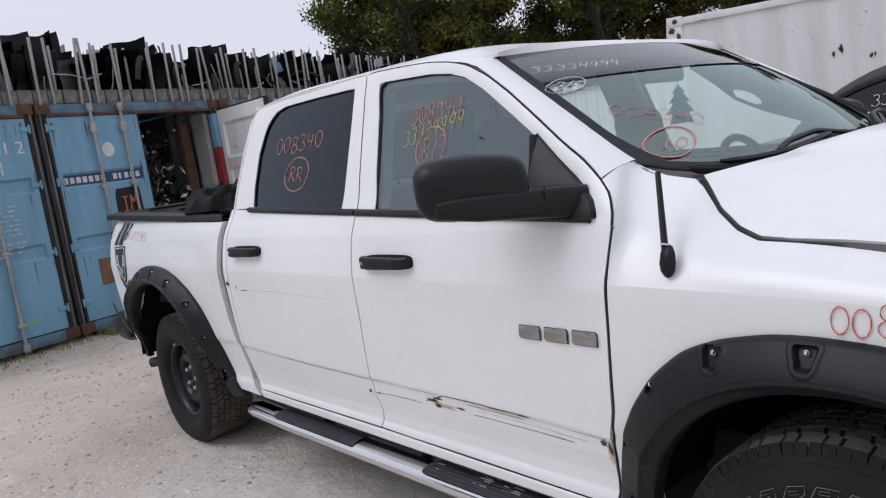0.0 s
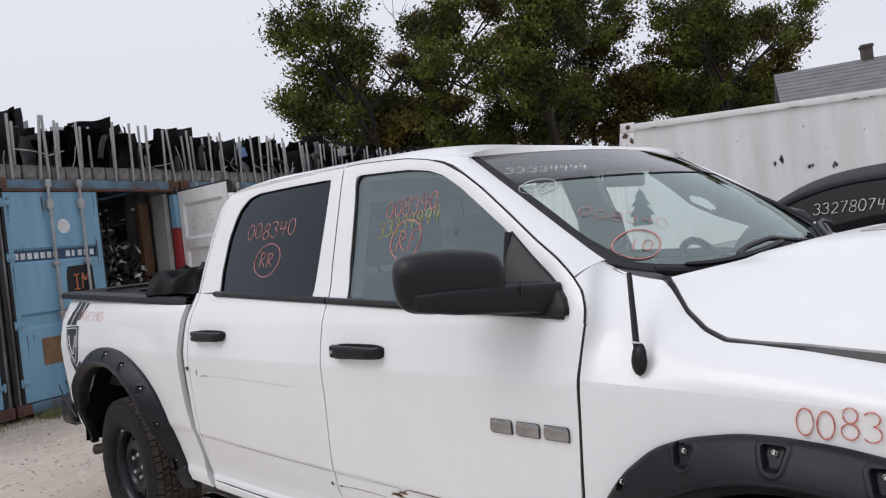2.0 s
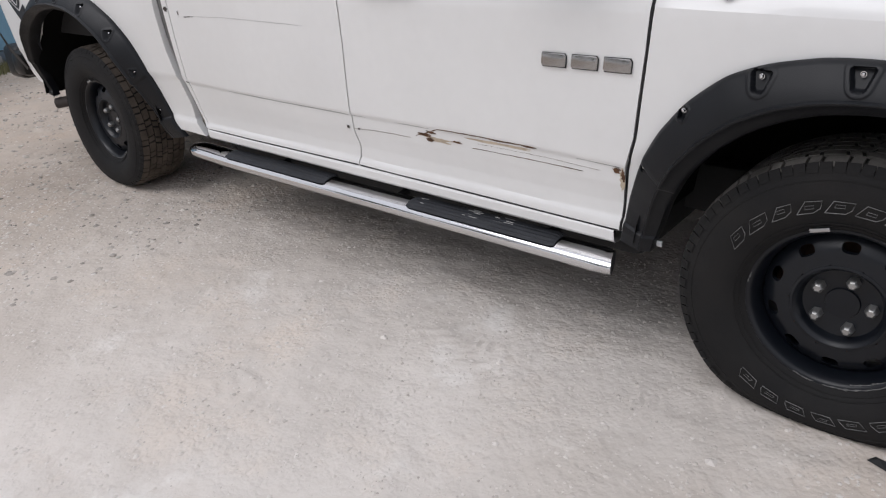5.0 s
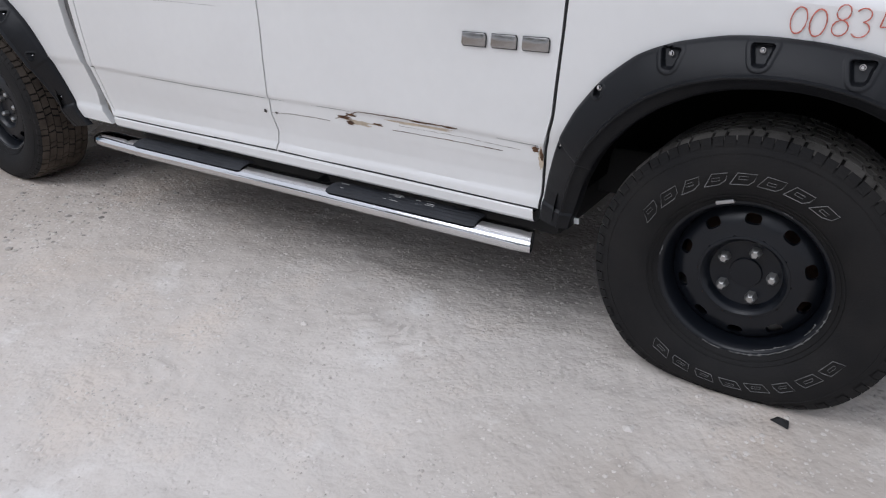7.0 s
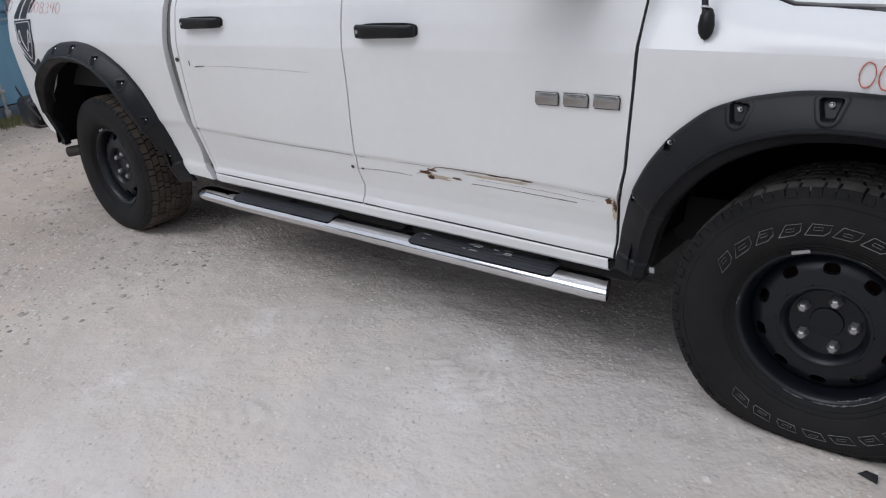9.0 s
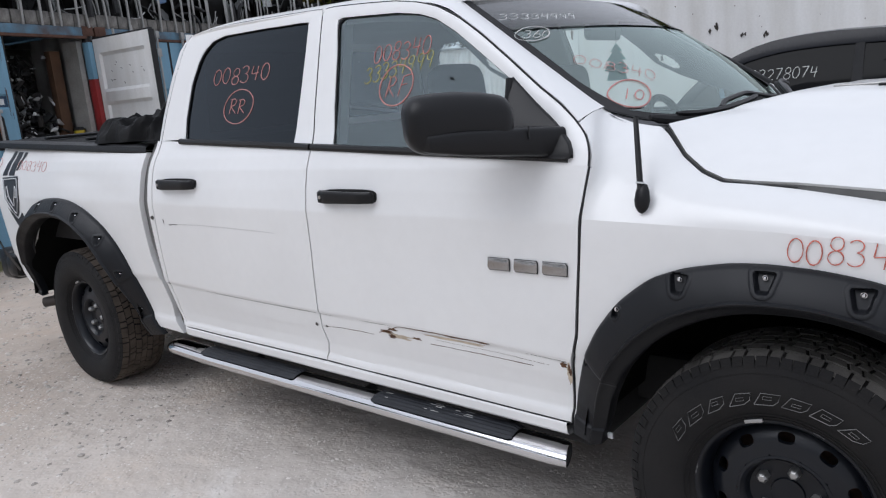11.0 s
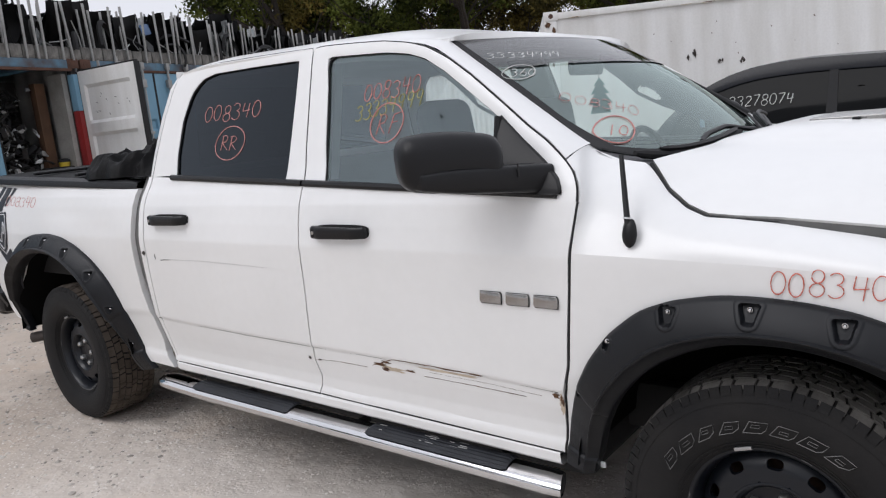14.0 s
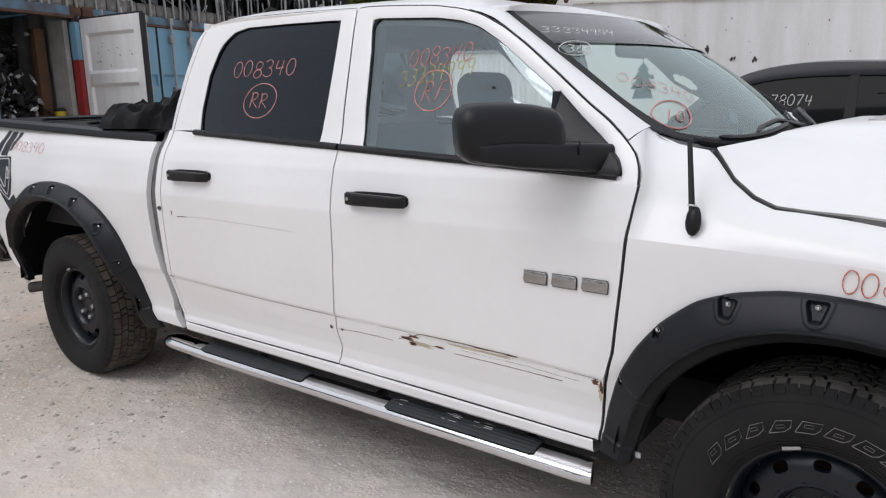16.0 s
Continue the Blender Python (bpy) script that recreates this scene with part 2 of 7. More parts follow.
def ground_material():
    """Dusty crushed stone: wide stains, hand-sized mottling, grit."""
    m = bpy.data.materials.new("crushed_limestone")
    m.use_nodes = True
    n, l = m.node_tree.nodes, m.node_tree.links
    b = n["Principled BSDF"]
    co = n.new("ShaderNodeTexCoord")
    last = None
    tones = ((0.7, 5, 0.42, 0.60, (0.565, 0.52, 0.475), (0.67, 0.625, 0.58)), (5.5, 6, 0.52, 0.74, None, (0.565, 0.515, 0.468)), (1.7, 5, 0.52, 0.68, None, (0.66, 0.585, 0.515)), (14.0, 5, 0.56, 0.74, None, (0.56, 0.512, 0.468)), (60.0, 4, 0.62, 0.85, None, (0.47, 0.43, 0.395)), (2.6, 8, 0.57, 0.72, None, (0.80, 0.775, 0.74)))
    for scale, detail, lo, hi, a, c in tones:
        t = n.new("ShaderNodeTexNoise")
        t.inputs["Scale"].default_value, t.inputs["Detail"].default_value, t.inputs["Roughness"].default_value = scale, detail, 0.65
        l.new(co.outputs["Object"], t.inputs["Vector"])
        r = n.new("ShaderNodeMapRange")
        r.inputs["From Min"].default_value, r.inputs["From Max"].default_value = lo, hi
        if a is None:
            r.inputs["To Max"].default_value = 0.75
        l.new(t.outputs["Fac"], r.inputs["Value"])
        x = n.new("ShaderNodeMix")
        x.data_type = "RGBA"
        l.new(r.outputs["Result"], x.inputs["Factor"])
        x.inputs["B"].default_value = (*c, 1)
        if a is None:
            l.new(last, x.inputs["A"])
        else:
            x.inputs["A"].default_value = (*a, 1)
        last = x.outputs["Result"]
    # the yard behind the truck is browner earth
    sep, far = n.new("ShaderNodeSeparateXYZ"), n.new("ShaderNodeMapRange")
    l.new(co.outputs["Object"], sep.inputs["Vector"])
    l.new(sep.outputs["X"], far.inputs["Value"])
    far.interpolation_type = "SMOOTHSTEP"
    far.inputs["From Min"].default_value, far.inputs["From Max"].default_value = -0.9, -4.6
    far.inputs["To Max"].default_value = 0.85
    earth = n.new("ShaderNodeMix")
    earth.data_type, earth.blend_type = "RGBA", "MULTIPLY"
    earth.inputs["B"].default_value = (0.775, 0.705, 0.635, 1)
    l.new(far.outputs["Result"], earth.inputs["Factor"])
    l.new(last, earth.inputs["A"])
    # a brown stain ahead of the front wheel, widened to paint in the bumper's shade
    place, off, edge, stain_shade = n.new("ShaderNodeVectorMath"), n.new("ShaderNodeVectorMath"), n.new("ShaderNodeMapRange"), n.new("ShaderNodeMix")
    warp = n.new("ShaderNodeTexNoise")
    warp.inputs["Scale"].default_value, warp.inputs["Detail"].default_value = 2.4, 6
    l.new(co.outputs["Object"], warp.inputs["Vector"])
    off.operation, place.operation = "MULTIPLY_ADD", "DISTANCE"
    off.inputs[1].default_value = (1.3, 1.3, 0.0)
    l.new(warp.outputs["Color"], off.inputs[0])
    l.new(co.outputs["Object"], off.inputs[2])
    l.new(off.outputs["Vector"], place.inputs[0])
    place.inputs[1].default_value = (1.05, -0.85, 0.0)
    edge.inputs["From Min"].default_value, edge.inputs["From Max"].default_value = 0.90, 0.40
    edge.inputs["To Max"].default_value = 0.8
    l.new(place.outputs["Value"], edge.inputs["Value"])
    stain_shade.data_type, stain_shade.blend_type = "RGBA", "MULTIPLY"
    stain_shade.inputs["B"].default_value = (0.78, 0.745, 0.71, 1)
    l.new(edge.outputs["Result"], stain_shade.inputs["Factor"])
    l.new(earth.outputs["Result"], stain_shade.inputs["A"])
    l.new(stain_shade.outputs["Result"], b.inputs["Base Color"])
    b.inputs["Roughness"].default_value = 0.95
    b.inputs["Specular IOR Level"].default_value = 0.2
    # packed chips lie in patches between smooth dust
    patch, grit, chips, lump = n.new("ShaderNodeTexNoise"), n.new("ShaderNodeTexNoise"), n.new("ShaderNodeTexVoronoi"), n.new("ShaderNodeTexNoise")
    patch.inputs["Scale"].default_value, patch.inputs["Detail"].default_value, patch.inputs["Roughness"].default_value = 3.4, 6, 0.7
    grit.inputs["Scale"].default_value, grit.inputs["Detail"].default_value, grit.inputs["Roughness"].default_value = 30, 4, 0.5
    chips.inputs["Scale"].default_value, chips.inputs["Randomness"].default_value = 62, 1.0
    lump.inputs["Scale"].default_value, lump.inputs["Detail"].default_value = 7, 5
    for node in (patch, grit, chips, lump):
        l.new(co.outputs["Object"], node.inputs["Vector"])
    bare, much = n.new("ShaderNodeMapRange"), n.new("ShaderNodeMath")
    bare.inputs["From Min"].default_value, bare.inputs["From Max"].default_value = 0.44, 0.62
    bare.inputs["To Min"].default_value = 0.30
    l.new(patch.outputs["Fac"], bare.inputs["Value"])
    wide, bp, stone = n.new("ShaderNodeBump"), n.new("ShaderNodeBump"), n.new("ShaderNodeBump")
    wide.inputs["Distance"].default_value, bp.inputs["Distance"].default_value, stone.inputs["Distance"].default_value = 0.024, 0.0075, 0.0040
    stone.invert = True
    much.operation = "MULTIPLY"
    much.inputs[1].default_value = 0.8
    l.new(bare.outputs["Result"], much.inputs[0])
    l.new(much.outputs["Value"], stone.inputs["Strength"])
    l.new(lump.outputs["Fac"], wide.inputs["Height"])
    l.new(grit.outputs["Fac"], bp.inputs["Height"])
    l.new(bare.outputs["Result"], bp.inputs["Strength"])
    l.new(chips.outputs["Distance"], stone.inputs["Height"])
    l.new(wide.outputs["Normal"], bp.inputs["Normal"])
    l.new(bp.outputs["Normal"], stone.inputs["Normal"])
    l.new(stone.outputs["Normal"], b.inputs["Normal"])
    return m


GRAVEL = ground_material()


def leaf_material(name, a, b, patch=0.0):
    m = bpy.data.materials.new(name)
    m.use_nodes = True
    n, l = m.node_tree.nodes, m.node_tree.links
    p = n["Principled BSDF"]
    geo, mix = n.new("ShaderNodeNewGeometry"), n.new("ShaderNodeMix")
    mix.data_type = "RGBA"
    mix.inputs["A"].default_value, mix.inputs["B"].default_value = (*a, 1), (*b, 1)
    # broad noise patches put shaded and lit leaf masses into the colour
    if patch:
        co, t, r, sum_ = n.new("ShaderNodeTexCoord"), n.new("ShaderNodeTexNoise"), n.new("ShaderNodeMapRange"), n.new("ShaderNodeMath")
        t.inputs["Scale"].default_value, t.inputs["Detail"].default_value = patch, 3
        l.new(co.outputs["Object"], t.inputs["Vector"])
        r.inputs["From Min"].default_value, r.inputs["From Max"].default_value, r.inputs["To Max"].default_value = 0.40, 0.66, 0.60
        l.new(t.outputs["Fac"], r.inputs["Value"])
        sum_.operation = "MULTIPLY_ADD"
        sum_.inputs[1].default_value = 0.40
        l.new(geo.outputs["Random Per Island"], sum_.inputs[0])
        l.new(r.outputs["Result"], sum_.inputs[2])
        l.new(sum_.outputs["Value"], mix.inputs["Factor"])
    else:
        l.new(geo.outputs["Random Per Island"], mix.inputs["Factor"])
    l.new(mix.outputs["Result"], p.inputs["Base Color"])
    p.inputs["Roughness"].default_value = 0.7
    p.inputs["Specular IOR Level"].default_value = 0.12 if patch else 0.5
    return m


# from the near-black of shaded leaves to the tone of lit ones
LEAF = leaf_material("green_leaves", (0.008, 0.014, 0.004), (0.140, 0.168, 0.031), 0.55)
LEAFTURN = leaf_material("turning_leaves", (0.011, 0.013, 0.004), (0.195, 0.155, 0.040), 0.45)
STONE = leaf_material("limestone_chips", (0.46, 0.42, 0.38), (0.70, 0.655, 0.61))
YARDSTONE = leaf_material("dusty_yard_stones", (0.20, 0.178, 0.155), (0.66, 0.61, 0.55))
CRUMB = leaf_material("limestone_crumbs", (0.54, 0.495, 0.45), (0.66, 0.615, 0.57))
NEARSTONE = leaf_material("dusty_grey_chips", (0.42, 0.38, 0.34), (0.64, 0.595, 0.55))
POSTANGLE = material("rusting_grey_angle", (0.20, 0.215, 0.225), 0.7, 0.1, 0.4, 6, 70, 0.0008, tone=(0.07, 0.045, 0.035), spot=0.5, stretch=(2.0, 2.0, 0.35))
GRASS = leaf_material("dry_grass", (0.10, 0.12, 0.04), (0.24, 0.21, 0.11))

# ---- mesh helpers ----


def part(name, bm, mat, parent=None, label="", smooth=True):
    """Links a bmesh as one mesh object under a thing or under a part."""
    me = bpy.data.meshes.new(name)
    bmesh.ops.recalc_face_normals(bm, faces=bm.faces)
    bm.to_mesh(me)
    bm.free()
    me.materials.append(mat)
    if smooth:
        me.shade_smooth()
        me.set_sharp_from_angle(angle=radians(34))
    ob = new(name, me)
    ob.parent = parent
    if label:
        ob["label"] = label
    return ob


def thing(name, label, category, group="", at=(0, 0, 0), turn=0):
    ob = new(name)
    ob.matrix_basis = pose(*at, 0, 0, turn)
    ob.empty_display_size = 0.1
    return tagged(ob, label, category, group)


def mesh(V, F):
    bm = bmesh.new()
    vs = [bm.verts.new(v) for v in V]
    for f in F:
        if len(set(f)) > 2:
            try:
                bm.faces.new([vs[i] for i in f])
            except ValueError:
                pass
    return bm


def join(*bms):
    out = bms[0]
    for b in bms[1:]:
        me = bpy.data.meshes.new("tmp")
        b.to_mesh(me)
        b.free()
        out.from_mesh(me)
        bpy.data.meshes.remove(me)
    return out


def moved(bm, m):
    bmesh.ops.transform(bm, matrix=m, verts=bm.verts)
    return bm


def box(x0, x1, y0, y1, z0, z1, bevel=0.0, seg=2):
    bm = bmesh.new()
    bmesh.ops.create_cube(bm, size=1)
    for v in bm.verts:
        v.co = ((x0 + x1) / 2 + v.co.x * (x1 - x0), (y0 + y1) / 2 + v.co.y * (y1 - y0), (z0 + z1) / 2 + v.co.z * (z1 - z0))
    if bevel:
        bmesh.ops.bevel(bm, geom=bm.edges[:], offset=bevel, segments=seg, affect="EDGES", profile=0.5)
    return bm


def grid(P, closed=False):
    """A sheet through a table of points."""
    n, k = len(P), len(P[0])
    V = [p for row in P for p in row]
    F = [(i * k + j, (i + 1) * k + j, (i + 1) * k + (j + 1) % k, i * k + (j + 1) % k) for i in range(n - 1) for j in range(k if closed else k - 1)]
    return mesh(V, F)


def poly(pts, n):
    """n points at even steps along a line through pts."""
    p = np.array(pts, float)
    d = np.r_[0, np.cumsum(np.linalg.norm(np.diff(p, axis=0), axis=1))]
    s = np.linspace(0, d[-1], n)
    return np.stack([np.interp(s, d, p[:, i]) for i in range(p.shape[1])], 1)


def smoothed(pts, n):
    """n points along a rounded curve through pts."""
    p = poly(pts, 4 * n)
    for _ in range(n // 3 + 2):
        p[1:-1] = 0.25 * p[:-2] + 0.5 * p[1:-1] + 0.25 * p[2:]
    return poly(p, n)


def spline(pts, n):
    """n points along a smooth curve that passes through every one of pts."""
    p = np.array([2 * np.array(pts[0]) - pts[1], *pts, 2 * np.array(pts[-1]) - pts[-2]], float)
    out = []
    for k in range(1, len(p) - 2):
        for t in np.linspace(0, 1, 24, endpoint=False):
            out.append(0.5 * (2 * p[k] + (p[k + 1] - p[k - 1]) * t + (2 * p[k - 1] - 5 * p[k] + 4 * p[k + 1] - p[k + 2]) * t * t + (3 * p[k] - p[k - 1] - 3 * p[k + 1] + p[k + 2]) * t ** 3))
    return poly(out + [p[-2]], n)


def tube(path, r, n=8, squash=1.0, cap=True):
    """A round bar along a path; r: one radius or one for each point."""
    p = [Vector(q) for q in path]
    rs = [r] * len(p) if isinstance(r, (int, float)) else r
    rows = []
    for i, q in enumerate(p):
        t = (p[min(i + 1, len(p) - 1)] - p[max(i - 1, 0)]).normalized()
        a = t.cross(Vector((0, 0, 1)))
        a = a.normalized() if a.length > 0.05 else t.cross(Vector((0, 1, 0))).normalized()
        b = a.cross(t).normalized()
        rows.append([q + rs[i] * (math.cos(k * math.tau / n) * a + squash * math.sin(k * math.tau / n) * b) for k in range(n)])
    bm = grid(rows, True)
    if cap:
        bm.verts.ensure_lookup_table()
        bm.faces.new(bm.verts[:n])
        bm.faces.new(bm.verts[-n:])
    return bm


def lathe(profile, n, centre=(0, 0, 0)):
    """A body of turning about the y axis; profile: radius and y."""
    cx, cy, cz = centre
    return grid([[(cx + r * math.cos(k * math.tau / n), cy + y, cz + r * math.sin(k * math.tau / n)) for k in range(n)] for r, y in profile], True)


def prism(outline, depth, bevel=0.0):
    """A plate from an outline of 3D points, pushed out by the vector depth."""
    bm = bmesh.new()
    f = bm.faces.new([bm.verts.new(p) for p in outline])
    r = bmesh.ops.extrude_face_region(bm, geom=[f])
    bmesh.ops.translate(bm, vec=depth, verts=[v for v in r["geom"] if isinstance(v, bmesh.types.BMVert)])
    if bevel:
        bmesh.ops.bevel(bm, geom=bm.edges[:], offset=bevel, segments=2, affect="EDGES", profile=0.5)
    return bm

# ---- writing by hand: strokes of each character in a box 0.6 wide, 1 high ----


def arc(cx, cy, rx, ry, a0, a1, n=14):
    return [(cx + rx * math.cos(radians(a0 + (a1 - a0) * i / n)), cy + ry * math.sin(radians(a0 + (a1 - a0) * i / n))) for i in range(n + 1)]


STROKES = {
    "0": [arc(0.3, 0.5, 0.27, 0.5, 100, 470)],
    "1": [[(0.3, 1), (0.28, 0)]],
    "2": [arc(0.28, 0.74, 0.24, 0.26, 160, -30) + [(0.05, 0.02), (0.58, 0.04)]],
    "3": [arc(0.25, 0.76, 0.24, 0.24, 150, -90, 10) + arc(0.25, 0.26, 0.28, 0.27, 85, -150, 12)],
    "4": [[(0.12, 1), (0.06, 0.45), (0.56, 0.5)], [(0.48, 0.95), (0.4, 0)]],
    "6": [[(0.42, 1)] + arc(0.3, 0.28, 0.25, 0.28, 150, 510, 16)],
    "7": [[(0.04, 0.95), (0.55, 0.98), (0.22, 0)]],
    "8": [arc(0.31, 0.75, 0.22, 0.25, 40, 270, 12) + arc(0.29, 0.24, 0.26, 0.26, 90, -270, 16) + arc(0.31, 0.75, 0.22, 0.25, -90, 40, 6)],
    "9": [arc(0.28, 0.72, 0.22, 0.27, 20, 380, 14) + [(0.44, 0.4), (0.38, 0)]],
    "R": [[(0.1, 1), (0.04, 0)], [(0.0, 0.95), (0.3, 1.0), (0.46, 0.82), (0.36, 0.58), (0.08, 0.5), (0.52, 0.0)]],
    "F": [[(0.55, 0.98), (0.14, 0.9), (0.06, 0)], [(0.1, 0.5), (0.42, 0.55)]],
    "I": [[(0.3, 1), (0.3, 0)], [(0.08, 1), (0.52, 1)], [(0.08, 0), (0.52, 0)]],
    "M": [[(0.0, 0), (0.08, 1), (0.3, 0.45), (0.54, 1), (0.6, 0)]],
    "/": [[(0.1, 0.4), (0.5, 0.0)]],
}


def write(text, place, width, height, mat, parent, label, name="writing", stroke=0.0028, slant=0.12, wobble=0.03, seed=1):
    """Chalk strokes; place(a, b) gives the spot on the surface, a along the line and b up, in metres."""
    rnd = random.Random(seed)
    step = width / len(text)
    for i, ch in enumerate(text):
        bms = []
        dx, dz, k = rnd.uniform(-wobble, wobble) * height, rnd.uniform(-wobble, wobble) * 2 * height, rnd.uniform(0.92, 1.08)
        for line in STROKES.get(ch, ()):
            q = [(i * step + dx + (a / 0.6 * 0.86 + slant * b * height / step * 0.6) * step, dz + b * k * height) for a, b in line]
            q = poly(q, 26)
            bms.append(tube([place(a, b) for a, b in q], [stroke * rnd.uniform(0.6, 1.15) for _ in q], 5))
        part(name, join(*bms), mat, parent, label)


def ring(place, cx, cz, rx, rz, mat, parent, label, stroke=0.0028):
    q = [place(cx + rx * math.cos(t) * (1 + 0.04 * math.sin(2 * t)), cz + rz * math.sin(t)) for t in np.linspace(0.3, 0.3 + 1.04 * math.tau, 60)]
    return part("circle_mark", tube(q, stroke, 5), mat, parent, label)


# ---- the white pickup: front axle at x = 0, its nose towards +x, seen side at -y ----

SIDE = np.array([[0.30, 0.915], [0.40, 0.938], [0.455, 0.950], [0.49, 0.9525], [0.506, 0.9515], [0.515, 0.945], [0.56, 0.9495], [0.62, 0.9605], [0.662, 0.9700], [0.690, 0.9755], [0.7025, 0.9778], [0.7085, 0.9840], [0.72, 0.987], [0.85, 1.0],
                 [0.95, 1.008], [1.03, 1.013], [1.075, 1.015], [1.09, 1.013], [1.15, 1.004], [1.22, 0.988], [1.27, 0.966], [1.30, 0.946], [1.34, 0.926], [1.70, 0.80], [1.79, 0.765], [1.9, 0.71]])


def half_width(z):
    return float(np.interp(z, SIDE[:, 0], SIDE[:, 1]))


CREASE = ((-2.66, 0.703), (-2.3, 0.694), (-2.0, 0.689), (-1.6, 0.687), (-1.2, 0.688), (-0.85, 0.684), (-0.55, 0.674))


def side_y(x, z):
    """Half width of the doors: their lower crease drops towards the front."""
    fade = min(1.0, max(0.0, (z - 0.56) / 0.06)) * min(1.0, max(0.0, (0.95 - z) / 0.15))
    return half_width(z + fade * (0.7055 - float(np.interp(x, [p[0] for p in CREASE], [p[1] for p in CREASE]))))


def belt(x):
    return 1.240 - 0.050 * (x + 0.51)


def on_side(s, lift=0.0):
    return lambda x, z: (x, s * ((side_y(x, z) if x < -0.5 else half_width(z)) + lift), z)


def coons(bottom, top, left, right, nu, nv, gap=0.0018):
    b, t, l, r = poly(bottom, nu + 1), poly(top, nu + 1), poly(left, nv + 1), poly(right, nv + 1)
    out = np.zeros((nv + 1, nu + 1, 2))
    for j in range(nv + 1):
        v = j / nv
        for i in range(nu + 1):
            u = i / nu
            out[j, i] = (1 - v) * b[i] + v * t[i] + (1 - u) * l[j] + u * r[j] - ((1 - u) * (1 - v) * b[0] + u * (1 - v) * b[-1] + (1 - u) * v * t[0] + u * v * t[-1])
    # draw the rim in by half a panel gap
    out[:, 0, 0] += gap
    out[:, -1, 0] -= gap
    return out


def skin(P, s, bend=None, thick=0.022):
    """A body panel over a table of (x, z), with its edges folded inwards."""
    bend = bend or (lambda x, z: 0.0)
    rows = [[(x, s * (half_width(z) + bend(x, z)), z) for x, z in row] for row in P]
    bm = grid(rows)
    edge = [e for e in bm.edges if e.is_boundary]
    near = bmesh.ops.extrude_edge_only(bm, edges=edge)
    vs = [v for v in near["geom"] if isinstance(v, bmesh.types.BMVert)]
    for v in vs:
        v.co.y -= s * thick
    return bm


truck = thing("pickup_truck", "white crew cab pickup truck with rust, chalk numbers and black flares", "pickup truck")

B_GAP = [(-1.618, 0.489), (-1.597, 0.563), (-1.605, 0.625), (-1.594, 0.691), (-1.580, 0.795), (-1.564, 0.927), (-1.556, 1.05), (-1.555, 1.21), (-1.557, 1.292)]
F_GAP = [(-0.569, 0.476), (-0.545, 0.669), (-0.518, 0.763), (-0.490, 0.979), (-0.478, 1.10), (-0.470, 1.14), (-0.463, 1.19), (-0.459, 1.22), (-0.4605, 1.238)]
R_GAP = [(-2.590, 0.490), (-2.615, 0.56), (-2.625, 0.70), (-2.618, 0.84), (-2.606, 1.0), (-2.600, 1.10), (-2.596, 1.24), (-2.592, 1.344)]
CAB_BACK = [(-2.610, 0.495), (-2.64, 0.562), (-2.658, 0.70), (-2.655, 0.84), (-2.648, 1.0), (-2.642, 1.10), (-2.634, 1.24), (-2.625, 1.345)]
BED_FRONT = [(-2.640, 0.447), (-2.700, 0.524), (-2.690, 0.584), (-2.702, 0.698), (-2.727, 0.835), (-2.724, 0.997), (-2.700, 1.177), (-2.690, 1.295)]


def dent(x, z):
    """Small knocks in the bed's side."""
    a = 0.010 * math.exp(-((x + 2.98) / 0.16) ** 2 - ((z - 1.10) / 0.09) ** 2)
    b = 0.006 * math.exp(-((x + 3.35) / 0.2) ** 2 - ((z - 1.19) / 0.05) ** 2)
    return -a - b + 0.004 * noise.noise((x * 3, z * 3, 4.0))


def wave(x, z):
    return side_y(x, z) - half_width(z) + 0.0012 * noise.noise((x * 4, z * 5, 1.0))


def wheel_arch(cx, a, b, z0, start, stop, n=40, cz=0.42):
    return [(cx + a * math.cos(radians(t)), max(z0, cz + b * math.sin(radians(t)))) for t in np.linspace(start, stop, n)]


FRAME_F = [((-1.558, 1.296), (-1.452, 1.298)), ((-1.577, 1.42), (-1.478, 1.421)), ((-1.597, 1.618), (-1.504, 1.618)), ((-1.607, 1.72), (-1.521, 1.700)), ((-1.612, 1.774), (-1.522, 1.724)),
           ((-1.542, 1.773), (-1.500, 1.729)), ((-1.393, 1.762), (-1.380, 1.720)), ((-1.254, 1.749), (-1.237, 1.709)), ((-1.145, 1.729), (-1.132, 1.691)), ((-1.060, 1.704), (-1.060, 1.667)),
           ((-0.963, 1.655), (-0.975, 1.619)), ((-0.868, 1.593), (-0.885, 1.557)), ((-0.752, 1.508), (-0.765, 1.472)), ((-0.645, 1.427), (-0.658, 1.388)), ((-0.574, 1.379), (-0.592, 1.342)), ((-0.545, 1.354), (-0.570, 1.322)),
           ((-0.512, 1.326), (-0.543, 1.298)), ((-0.486, 1.300), (-0.520, 1.277)), ((-0.470, 1.277), (-0.511, 1.262)), ((-0.4625, 1.255), (-0.507, 1.247)), ((-0.4600, 1.238), (-0.506, 1.236)), ((-0.4597, 1.222), (-0.506, 1.222))]
